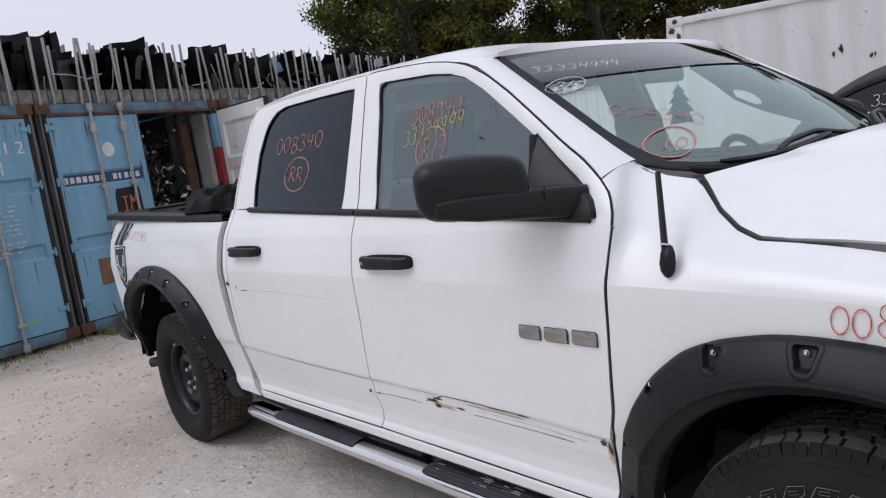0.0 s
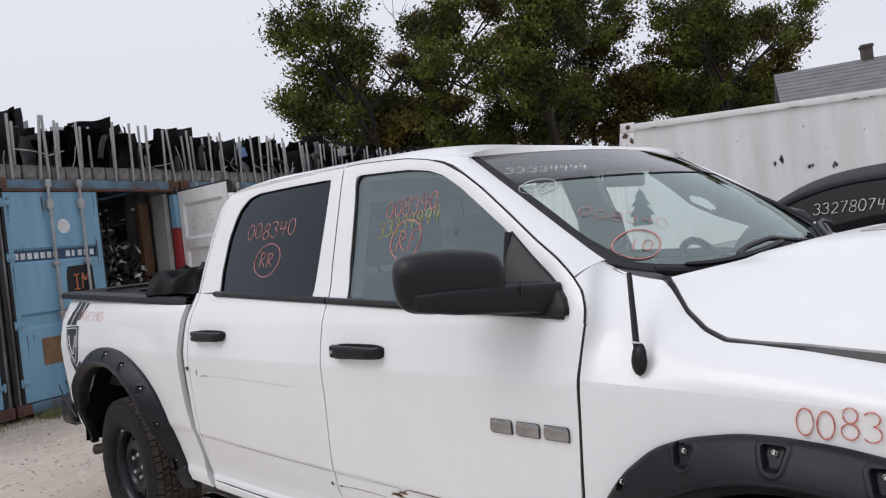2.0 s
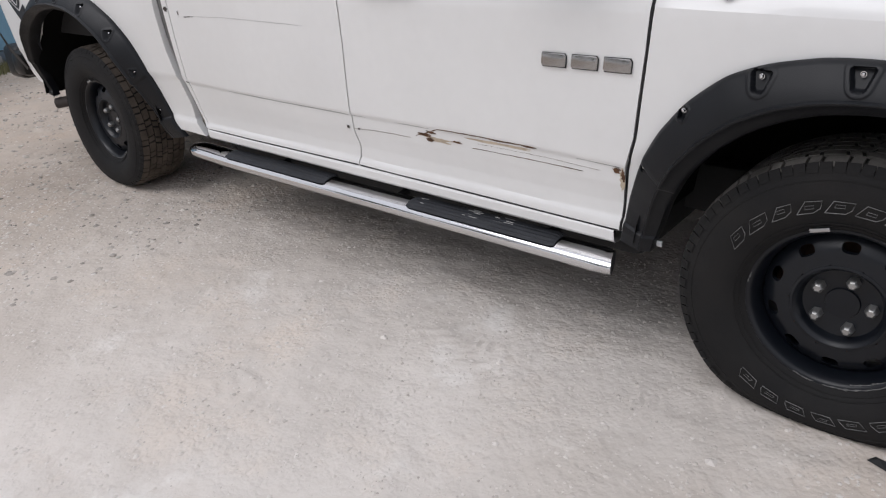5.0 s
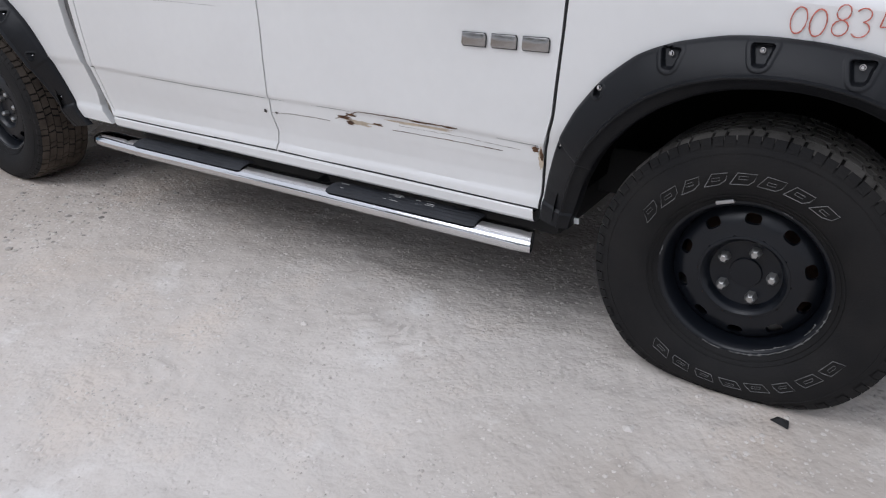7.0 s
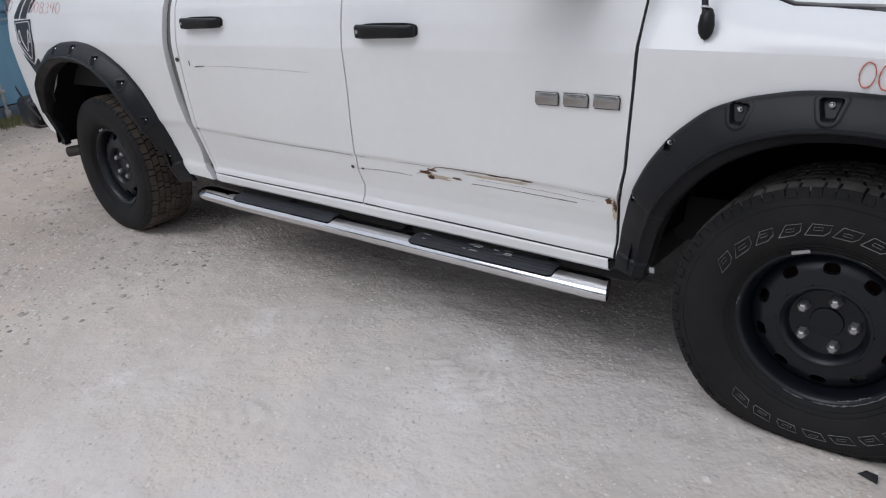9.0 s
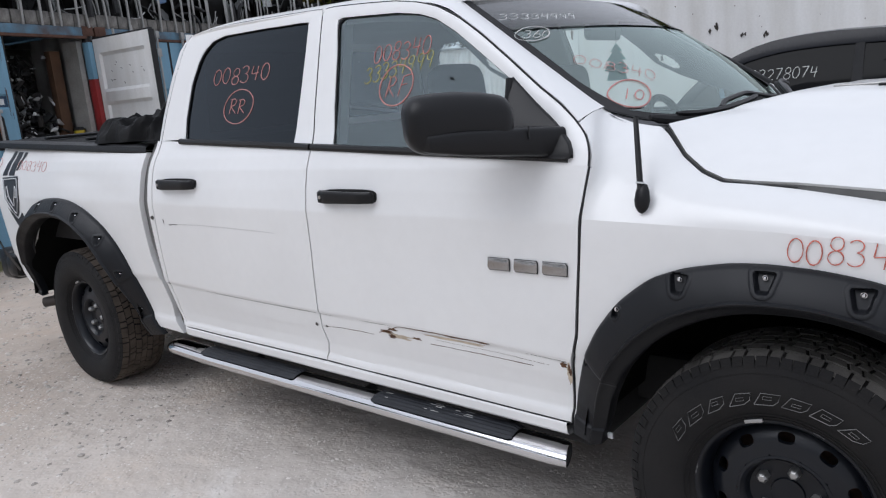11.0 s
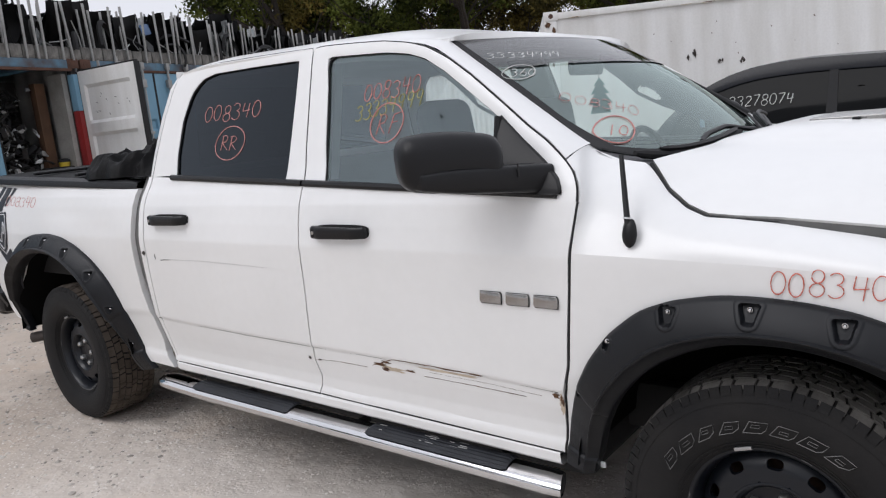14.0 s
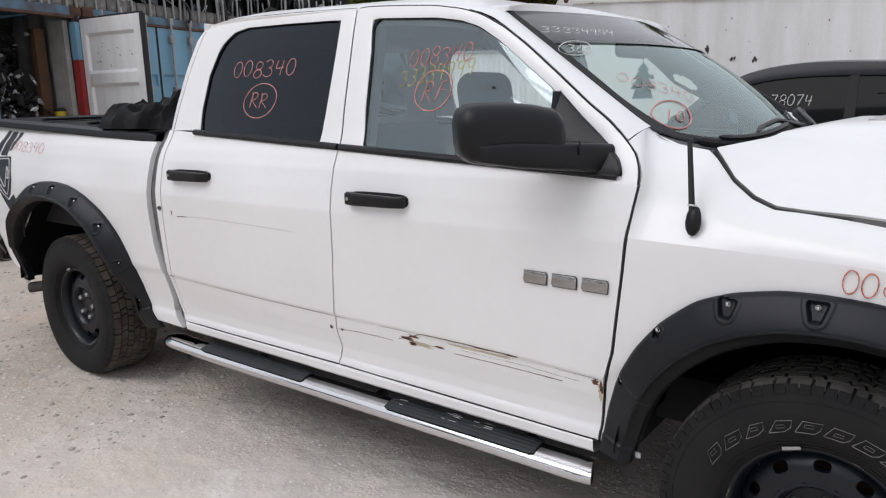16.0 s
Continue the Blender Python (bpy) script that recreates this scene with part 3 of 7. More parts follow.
FRAME_R = [((-1.563, 1.298), (-1.666, 1.310)), ((-1.582, 1.42), (-1.668, 1.421)), ((-1.602, 1.618), (-1.675, 1.618)), ((-1.611, 1.72), (-1.680, 1.71)), ((-1.617, 1.774), (-1.684, 1.737)),
           ((-1.70, 1.778), (-1.72, 1.740)), ((-1.95, 1.788), (-1.95, 1.748)), ((-2.248, 1.796), (-2.221, 1.753)), ((-2.403, 1.792), (-2.302, 1.740)), ((-2.473, 1.784), (-2.340, 1.715)),
           ((-2.505, 1.762), (-2.366, 1.692)), ((-2.525, 1.722), (-2.386, 1.660)), ((-2.562, 1.593), (-2.416, 1.571)), ((-2.586, 1.446), (-2.418, 1.430)), ((-2.592, 1.344), (-2.402, 1.346))]


def frame_bm(pairs, s, lip=0.013):
    """A window surround as a band between two lines, with a lip turned in round the glass."""
    o, i = poly([p[0] for p in pairs], 90), poly([p[1] for p in pairs], 90)
    # keep both lines in step, pair by pair
    o = np.concatenate([poly([pairs[k][0], pairs[k + 1][0]], 6)[:-1] for k in range(len(pairs) - 1)] + [[pairs[-1][0]]])
    i = np.concatenate([poly([pairs[k][1], pairs[k + 1][1]], 6)[:-1] for k in range(len(pairs) - 1)] + [[pairs[-1][1]]])
    rows = []
    for k, d in ((0.0, -0.02), (0.0, 0.0005), (0.12, 0.002), (0.85, 0.002), (1.0, 0.0), (1.0, -lip)):
        n = len(o)
        rows.append([(x, s * (half_width(z) + (d if d < 0 else 0.0006 + d * min(1.0, (n - 1 - j) / 12))), z) for j, (x, z) in enumerate((1 - k) * o + k * i)])
    return grid(rows)


def pane(pairs, s, inset=0.010):
    """The glass inside a surround."""
    i = np.array([p[1] for p in pairs])
    c = i.mean(axis=0)
    rows = [[(x, s * (half_width(z) - inset), z) for x, z in c + (i - c) * k] for k in (0.02, 0.35, 0.7, 1.015)]
    return grid(rows, True)


def rim_line(pairs, s, r=0.0035):
    i = [p[1] for p in pairs]
    return tube([(x, s * (half_width(z) - 0.006), z) for x, z in smoothed(i, 70)], r, 6)


def body_side(s, near):
    tag = "" if near else "far "
    # front door
    P = coons([B_GAP[0], F_GAP[0]], [B_GAP[-1], F_GAP[-1]], B_GAP, F_GAP, 36, 110)
    fd = part("front_door", skin(P, s, wave), WHITE, truck, "white front door with rust along its lower crease" if near else "white front door")
    part("window_surround", frame_bm(FRAME_F, s), WHITE, fd)
    glass = pane(FRAME_F, s)
    part("window_glass", glass, GLASS if near else FARGLASS, fd, "clear window glass marked with chalk").visible_shadow = False
    part("window_seal", rim_line(FRAME_F, s), GAP, fd)
    part("door_seam", tube([(x, s * (half_width(z) - 0.0008), z) for x, z in smoothed([p[0] for p in FRAME_F], 110)], 0.0030, 6), GAP, fd)
    part("door_seam", tube([(x + 0.0028, s * (half_width(z) - 0.0022), z) for x, z in smoothed(F_GAP[:-1], 90)], 0.0036, 6), GAP, fd)
    # rear door
    P = coons([R_GAP[0], (-2.3, 0.487), (-1.95, 0.488), (B_GAP[0][0] - 0.003, B_GAP[0][1])], [R_GAP[-1], (B_GAP[-1][0] - 0.003, B_GAP[-1][1])], R_GAP, [(x - 0.003, z) for x, z in B_GAP], 34, 110)
    rd = part("rear_door", skin(P, s, wave), WHITE, truck, "white rear door with hairline scratch")
    part("window_surround", frame_bm(FRAME_R, s), WHITE, rd)
    part("window_glass", pane(FRAME_R, s), TINT if near else FARGLASS, rd, "dark tinted window glass marked with chalk" if near else "clear window glass").visible_shadow = False
    part("window_seal", rim_line(FRAME_R, s), GAP, rd)
    part("door_seam", tube([(x, s * (half_width(z) - 0.0008), z) for x, z in smoothed([p[0] for p in FRAME_R][4:], 90)], 0.0022, 6), GAP, rd)
    # seam under each door, and a grey line that paints the lower crease's shadow
    for door, x0, x1 in ((fd, -1.612, -0.574), (rd, -2.588, -1.624)):
        part("bottom_seam", tube([(x, s * (half_width(0.487) - 0.0015), float(np.interp(x, [-2.59, -2.3, -1.95, -1.618, -0.569], [0.489, 0.486, 0.487, 0.488, 0.475]))) for x in np.linspace(x0, x1, 30)], 0.0032, 6), GAP, door)
        part("crease_seam", tube([(x, s * (side_y(x, z) - 0.0004), z) for x, z in [(x, float(np.interp(x, [p[0] for p in CREASE], [p[1] for p in CREASE])) - 0.002) for x in np.linspace(x0 + 0.02, x1 + 0.012, 40)]], 0.0011, 5), SEALSHADE, door)
    # belt moulding, one length a door
    for door, x0, x1 in ((fd, -1.552, -0.52), (rd, -2.43, -1.562)):
        q = [(x, s * (half_width(belt(x)) + 0.004), belt(x) + 0.002) for x in np.linspace(x0, x1, 24)]
        part("belt_moulding", tube(q, 0.0125, 8), TRIM, door)
    # cab corner behind the rear door
    P = coons([CAB_BACK[0], R_GAP[0]], [CAB_BACK[-1], R_GAP[-1]], CAB_BACK, [(x - 0.004, z) for x, z in R_GAP], 4, 30, 0.0)
    corner = skin(P, s, thick=0.05)
    up = [((-2.592, 1.344), (-2.625, 1.345)), ((-2.586, 1.446), (-2.622, 1.446)), ((-2.562, 1.593), (-2.604, 1.60)), ((-2.525, 1.722), (-2.568, 1.726)), ((-2.505, 1.762), (-2.535, 1.762)), ((-2.473, 1.778), (-2.485, 1.776))]
    o, i = poly([p[0] for p in up], 20), poly([p[1] for p in up], 20)
    rows = []
    for k, d, dx in ((0, -0.02, -0.003), (0, 0.001, -0.003), (0.5, 0.0, 0), (0.92, -0.006, 0), (1.0, -0.022, 0), (1.0, -0.06, 0.004), (0.9, -0.16, 0.0)):
        rows.append([(x + dx, s * (half_width(z) + d), z) for x, z in (1 - k) * o + k * i])
    part("cab_corner", join(corner, grid(rows)), WHITE, truck)
    # sill under the doors
    q = []
    for z, d in ((0.489, -0.016), (0.483, -0.002), (0.474, 0.004), (0.446, 0.004), (0.436, -0.004), (0.432, -0.03), (0.436, -0.14)):
        q.append([(x, s * (half_width(z) + d), z - 0.006 * (x + 1.6)) for x in np.linspace(-2.60, -0.585, 40)])
    part("rocker_panel", grid(q), WHITE, truck)
    # front fender below its crease
    top = [(-0.472, 1.088), (0.0, 1.077), (0.25, 1.06), (0.56, 1.035)]
    left = [(x + 0.006, z) for x, z in F_GAP[:4]] + [(-0.472, 1.088)]
    bottom = [left[0]] + wheel_arch(0.0, 0.50, 0.51, 0.45, 176, 24)
    right = [bottom[-1], (0.50, 0.75), (0.52, 0.88), (0.56, 1.035)]
    P = coons(bottom, top, left, right, 60, 26, 0.001)
    low = skin(P, s, thick=0.03)
    # and above it
    rear = poly([(x + 0.006, z) for x, z in ((-0.478, 1.088), (-0.470, 1.14), (-0.463, 1.19), (-0.459, 1.22), (-0.4605, 1.247), (-0.469, 1.272), (-0.485, 1.297), (-0.5165, 1.3285))], 19)
    joint = [(-0.5105 + 0.010 * math.sin(k * math.pi), 0.933 + k * (0.792 - 0.933) + 0.014 * math.sin(k * math.pi), 1.3285 + k * 0.029 + 0.008 * math.sin(k * math.pi)) for k in (0, 0.25, 0.5, 0.75, 1)]
    T = list(zip((-0.472, -0.466, -0.457, -0.447, -0.437), joint)) + [(-0.415, (-0.485, 0.784, 1.336)), (-0.375, (-0.430, 0.780, 1.313)), (-0.335, (-0.380, 0.786, 1.304)), (-0.305, (-0.345, 0.797, 1.300)),
         (-0.285, (-0.320, 0.808, 1.280)), (-0.245, (-0.266, 0.850, 1.227)), (-0.195, (-0.205, 0.892, 1.190)), (-0.14, (-0.148, 0.914, 1.172)), (-0.08, (-0.08, 0.917, 1.168)), (0.02, (0.02, 0.918, 1.157)), (0.2, (0.2, 0.917, 1.131)), (0.4, (0.4, 0.910, 1.096)), (0.56, (0.56, 0.90, 1.066))]
    bx = np.concatenate([np.linspace(-0.472, -0.437, 12)[:-1], np.linspace(-0.437, -0.14, 50)[:-1], np.linspace(-0.14, 0.56, 30)])
    tp = np.stack([np.interp(bx, [a for a, _ in T], [p[i] for _, p in T]) for i in range(3)], 1)
    z0 = np.interp(bx, [p[0] for p in top], [p[1] for p in top])
    foot = np.stack([bx, [half_width(z) for z in z0], z0], 1)
    # the shoulder's fullness changes evenly from the pillar to the hood's side
    full = np.stack([(bx + tp[:, 0]) / 2, np.minimum(1.011, 0.5 * (foot[:, 1] + tp[:, 1]) + 0.044), z0 + 0.64 * (tp[:, 2] - z0)], 1)
    for _ in range(60):
        full[1:-1] = 0.25 * full[:-2] + 0.5 * full[1:-1] + 0.25 * full[2:]
    rows = []
    for k, v in enumerate(np.linspace(0, 1, 19)):
        q = (1 - v) ** 2 * foot + 2 * v * (1 - v) * full + v * v * tp
        off = np.array((rear[k][0], half_width(rear[k][1]), rear[k][1])) - q[0]
        w = np.clip(1 - (bx + 0.472) / 0.20, 0, 1) ** 2 * (1 - v) + np.clip(1 - (bx + 0.472) / 0.03, 0, 1) * v
        q = q + w[:, None] * off
        if 0 < k < 18:
            for _ in range(int(30 * (1 - v))):
                q[1:-1] = 0.25 * q[:-2] + 0.5 * q[1:-1] + 0.25 * q[2:]
        rows.append([(x, s * y, z) for x, y, z in q])
    rows = [[(x + 0.0, y - s * 0.02, z) if n == 0 else (x, y, z) for n, (x, y, z) in enumerate([r[0]] + r)] for r in rows]
    rows.append([(x, y - s * 0.007, z - 0.018) for x, y, z in rows[-1]])
    fender = part("front_fender", join(low, grid(rows)), WHITE, truck, "white front fender with red chalk number" if near else "white front fender")
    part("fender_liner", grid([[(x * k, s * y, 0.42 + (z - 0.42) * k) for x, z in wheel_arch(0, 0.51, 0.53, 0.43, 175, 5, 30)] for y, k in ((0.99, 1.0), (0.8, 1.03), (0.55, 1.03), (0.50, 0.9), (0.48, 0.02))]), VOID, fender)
    # bed side
    top = [BED_FRONT[-1], (-3.3, 1.322), (-3.9, 1.346), (-4.44, 1.368)]
    bottom = [BED_FRONT[0], (-2.82, 0.452)] + [(x, z) for x, z in wheel_arch(-3.569, 0.640, 0.622, 0.45, 2, 178)] + [(-4.20, 0.50), (-4.36, 0.545)]
    right = [(-4.36, 0.545), (-4.50, 0.72), (-4.535, 0.85), (-4.535, 1.2), (-4.52, 1.33), (-4.44, 1.368)]
    P = coons(bottom, top, BED_FRONT, right, 70, 60, -0.0)

    def bed_bend(x, z):
        tail = 0.10 * max(0.0, (-4.38 - x) / 0.16) ** 2
        return dent(x, z) - tail - 0.006 * max(0, (z - 1.30) / 0.05) ** 2

    bed = part("bed_side", skin(P, s, bed_bend, 0.03), WHITE, truck, "white bed side with a dark shield decal" if near else "white bed side")
    cap = [[(x, s * (half_width(1.29) - d), 1.297 - 0.0405 * (x + 2.69) + h) for x in np.linspace(-4.50, -2.70, 30)] for d, h in ((0.004, -0.006), (0.002, 0.006), (0.008, 0.024), (0.03, 0.031), (0.09, 0.031), (0.10, 0.0))]
    part("bed_rail_cap", grid(cap), TRIM, bed)
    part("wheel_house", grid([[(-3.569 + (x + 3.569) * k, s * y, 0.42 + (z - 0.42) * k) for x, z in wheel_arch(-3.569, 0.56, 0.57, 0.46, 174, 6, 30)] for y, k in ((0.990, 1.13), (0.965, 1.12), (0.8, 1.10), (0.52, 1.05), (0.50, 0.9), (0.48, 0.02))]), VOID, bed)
    # filler in the joint of cab and bed
    q = [[(x + k * (u - x), s * (half_width(z) - d), z) for (x, z), (u, _) in zip(poly(CAB_BACK, 24), poly(BED_FRONT, 24))] for k, d in ((-0.2, 0.06), (0.1, 0.022), (0.5, 0.018), (0.9, 0.022), (1.2, 0.06))]
    part("gap_filler", grid(q), SEALSHADE, truck, "grey filler strip in the joint of cab and bed")
    # dark shell that shows in the panel gaps, and the doors' inner trim
    P = coons([(-2.60, 0.46), (-0.50, 0.46)], [(-2.60, 1.31), (-0.47, 1.22)], [(-2.60, 0.46), (-2.60, 1.31)], [(-0.50, 0.46), (-0.47, 1.22)], 20, 16)
    part("inner_panel", grid([[(x, s * (half_width(z) - 0.024), z) for x, z in row] for row in P]), GAP, truck)
    part("door_trim", grid([[(x, s * (half_width(z) - 0.10 + 0.02 * math.sin(z * 12)), z) for x, z in row] for row in P]), DASH, truck)
    mid = poly([((a[0] + b[0]) / 2, (a[1] + b[1]) / 2) for a, b in FRAME_F[:6]], 10)
    part("centre_pillar", grid([[(x + dx, s * (half_width(z) - d), z) for x, z in mid] for dx, d in ((-0.16, 0.03), (-0.16, 0.07), (0.05, 0.07), (0.05, 0.03))]), DASH, truck)
    # front pillar and roof rail
    pairs = [((-1.145, 1.731), (-1.140, 0.712, 1.739)), ((-1.06, 1.706), (-1.075, 0.704, 1.729)), ((-1.013, 1.687), (-1.036, 0.700, 1.716)), ((-0.963, 1.657), (-0.975, 0.711, 1.674)), ((-0.868, 1.595), (-0.87, 0.730, 1.602)),
             ((-0.752, 1.510), (-0.755, 0.750, 1.523)), ((-0.645, 1.429), (-0.648, 0.769, 1.450)), ((-0.574, 1.381), (-0.575, 0.780, 1.400)), ((-0.545, 1.356), (-0.540, 0.788, 1.377)), ((-0.516, 1.330), (-0.510, 0.7925, 1.358))]
    o = np.concatenate([poly([(*pairs[k][0],), (*pairs[k + 1][0],)], 5)[:-1] for k in range(len(pairs) - 1)] + [[pairs[-1][0]]])
    i = np.concatenate([poly([pairs[k][1], pairs[k + 1][1]], 5)[:-1] for k in range(len(pairs) - 1)] + [[pairs[-1][1]]])
    rows = [[(x + 0.003, s * (half_width(z) - 0.03), z + 0.001) for x, z in o], [(x + 0.003, s * (half_width(z) + 0.001), z + 0.003) for x, z in o]]
    for k in np.linspace(0.2, 1, 6):
        rows.append([(x + 0.003 + k * (b[0] - x) + (0.006 if near else 0.0) * math.sin(k * math.pi), s * (half_width(z) + k * (b[1] - half_width(z)) + (0.012 if near else 0.004) * math.sin(k * math.pi)), z + 0.003 + k * (b[2] - z) + (0.004 if near else -0.012) * math.sin(k * math.pi)) for (x, z), b in zip(o, i)])
    rows.append([(b[0] - 0.01, s * (b[1] - 0.012), b[2] - 0.02) for b in i])
    part("front_pillar", grid(rows), WHITE, truck)
    # its inner trim, whose grab handle leaves an oval opening
    a0 = poly([(q[0] - 0.005, q[1] - 0.015, q[2] - 0.012) for q in i], 60)
    b0 = poly([(-1.17, 0.66, 1.665), (-1.06, 0.66, 1.575), (-0.975, 0.66, 1.495), (-0.86, 0.66, 1.432), (-0.737, 0.665, 1.380), (-0.579, 0.69, 1.312)], 60)
    trim = grid([[(*((1 - k) * p + k * q)[:1], s * ((1 - k) * p + k * q)[1], ((1 - k) * p + k * q)[2] + 0.012 * math.sin(k * math.pi)) for p, q in zip(a0, b0)] for k in np.linspace(0, 1, 25)])
    hole = []
    for f in trim.faces:
        c = f.calc_center_median()
        u, v = 0.86 * (c.x + 0.925) - 0.51 * (c.z - 1.500), 0.51 * (c.x + 0.925) + 0.86 * (c.z - 1.500)
        if (u / 0.066) ** 2 + (v / 0.017) ** 2 < 1:
            hole.append(f)
    bmesh.ops.delete(trim, geom=hole, context="FACES")
    part("pillar_trim", trim, DASH if near else CLOTH, truck, "grey pillar trim with grab handle")
    # light trim along the roof's edge above the doors
    part("roof_rail_trim", grid([[(x, s * y, z0 + k * (z1 - z0)) for x, z0, z1 in ((-2.50, 1.74, 1.715), (-2.2, 1.765, 1.730), (-1.7, 1.755, 1.716), (-1.4, 1.745, 1.700), (-1.2, 1.73, 1.678), (-1.10, 1.70, 1.660))] for y, k in ((0.70, 0.0), (0.74, 0.3), (0.762, 1.0))]), HEADLINER, truck)


body_side(-1, True)
body_side(1, False)


def roof_z(x, y):
    edge = float(np.interp(x, [-2.60, -2.40, -2.25, -1.61, -1.39, -1.25, -1.14], [1.775, 1.795, 1.799, 1.778, 1.766, 1.753, 1.735]))
    a = abs(y) / 0.775
    rise = 0.055 * (1 - a ** 5) - 0.006 * a ** 2
    front = 0.040 * max(0, (x + 1.35) / 0.4) ** 2
    back = 0.05 * max(0, (-2.42 - x) / 0.18) ** 2
    return edge + rise - (front + back) * (1 - 0.35 * a ** 4)


rows = []
for y in np.concatenate([np.linspace(-0.775, -0.62, 9), np.linspace(-0.55, 0.55, 15), np.linspace(0.62, 0.775, 9)]):
    a = abs(y) / 0.775
    xs = np.linspace(-2.575 + 0.11 * max(0.0, (a - 0.75) / 0.25) ** 2, -0.950 - 0.090 * a ** 2 - (0.10 if a > 0.93 else 0.0), 40)
    row = [(x, y, roof_z(x, y)) for x in xs]
    # the front edge is turned down onto the glass
    u = min(1.0, abs(y) / 0.70)
    row.append((-0.920 - 0.116 * u ** 2, y, 1.733 - 0.013 * u ** 2) if a < 0.9 else (row[-1][0] + 0.003, y, row[-1][2] - 0.012))
    rows.append(row)
rows.insert(0, [(x, y * 0.985, z - 0.03) for x, y, z in rows[0]])
rows.append([(x, y * 0.985, z - 0.03) for x, y, z in rows[-1]])
part("roof", grid(rows), WHITE, truck)
part("headliner", grid([[(x, y, roof_z(x, y) - 0.05) for x in np.linspace(-2.55, -0.985 - 0.10 * (y / 0.74) ** 2, 20)] for y in np.linspace(-0.74, 0.74, 20)]), HEADLINER, truck)
# back wall of the cab with its window


def back_x(y, z):
    return -2.60 + 0.09 * max(0, z - 1.34) - 0.035 * math.cos(y * 1.6)


part("cab_back", join(grid([[(back_x(y, z), y, z) for y in np.linspace(-1, 1, 24) * (half_width(z) - 0.06)] for z in np.linspace(0.5, 1.36, 10)]),
                      grid([[(back_x(-0.66 - k, z), -0.66 - k * (half_width(z) - 0.72), z) for z in np.linspace(1.36, 1.80, 10)] for k in (0, 0.5, 1.0)]),
                      grid([[(back_x(0.66 + k, z), 0.66 + k * (half_width(z) - 0.72), z) for z in np.linspace(1.36, 1.80, 10)] for k in (0, 0.5, 1.0)]),
                      grid([[(back_x(y, z), y, z) for y in np.linspace(-0.74, 0.74, 14)] for z in np.linspace(1.72, 1.80, 4)])), WHITE, truck)
part("rear_window", grid([[(back_x(y, z) + 0.005, y, z) for y in np.linspace(-0.66, 0.66, 14)] for z in np.linspace(1.36, 1.72, 6)]), TINT, truck, "dark tinted rear window").visible_shadow = False


# windshield: a bowed sheet between roof edge and cowl
def shield(u, v):
    """u across from -1 to 1, v from cowl 0 to roof 1."""
    a = abs(u)
    x0, y0, z0 = -0.315 - 0.20 * a ** 2.2, 0.793 * u, 1.288 + 0.070 * a ** 4
    x1, y1, z1 = -0.922 - 0.116 * a ** 2, 0.700 * u, 1.729 - 0.013 * a ** 2
    bow = 0.035 * math.sin(math.pi * v) * (1 - a ** 4)
    return (x0 + v * (x1 - x0) + bow * 0.55, y0 + v * (y1 - y0), z0 + v * (z1 - z0) + bow * 0.75)


ws = part("windshield", grid([[shield(u, v) for u in np.linspace(-1, 1, 33)] for v in np.linspace(0, 1, 17)]), SHIELD, truck, "clear windshield with chalk numbers and a dark top band")
ws.visible_shadow = False
lift = lambda p, d=0.004: (p[0] + d * 0.55, p[1], p[2] + d * 0.8)
for v0, v1, shade in ((0.89, 1.0, 0.34), (0.865, 0.89, 0.40), (0.84, 0.865, 0.47), (0.815, 0.84, 0.55), (0.79, 0.815, 0.63), (0.765, 0.79, 0.71), (0.74, 0.765, 0.79), (0.715, 0.74, 0.86), (0.69, 0.715, 0.93)):
    tint = glass_material("shade_band_glass", (shade, min(1.0, shade * 1.06), min(1.0, shade * 1.15)), 1.45 + 0.95 * (1 - shade))
    part("shade_band", grid([[lift(shield(u, v)) for u in np.linspace(-0.985, 0.985, 30)] for v in np.linspace(v0, v1, 4)]), tint, ws, "dark blue shade band").visible_shadow = False
edge = []
for s in (-1, 1):
    # the painted border widens and rounds off into the lower corners
    rim = lambda v: 0.958 - 0.115 * max(0.0, (0.30 - v) / 0.32) ** 2.6
    edge.append(grid([[lift(shield(s * (1 - k * (1 - rim(v))), v)) for v in np.linspace(-0.02, 1, 40)] for k in (1.0, 0.5, 0.0)]))
edge.append(grid([[lift(shield(u, v), 0.003) for u in np.linspace(-1, 1, 30)] for v in (-0.03, 0.0, 0.026)]))
part("black_border", join(*edge), GAP, ws)
part("windshield_seal", tube([shield(-1, v) for v in np.linspace(0, 1, 20)] + [shield(u, 1.0) for u in np.linspace(-0.95, 0.95, 30)] + [shield(1, v) for v in np.linspace(1, 0, 20)], [0.007] * 20 + [0.003] * 30 + np.linspace(0.010, 0.021, 20).tolist(), 8), GAP, ws)

# hood


HOOD_EDGE = [(-0.328, 0.788, 1.306), (-0.312, 0.797, 1.288), (-0.262, 0.842, 1.236), (-0.202, 0.883, 1.199), (-0.146, 0.908, 1.180), (-0.08, 0.912, 1.175), (0.02, 0.912, 1.171), (0.21, 0.910, 1.155), (0.40, 0.900, 1.136), (0.60, 0.870, 1.105), (0.75, 0.82, 1.07), (0.86, 0.76, 1.03)]


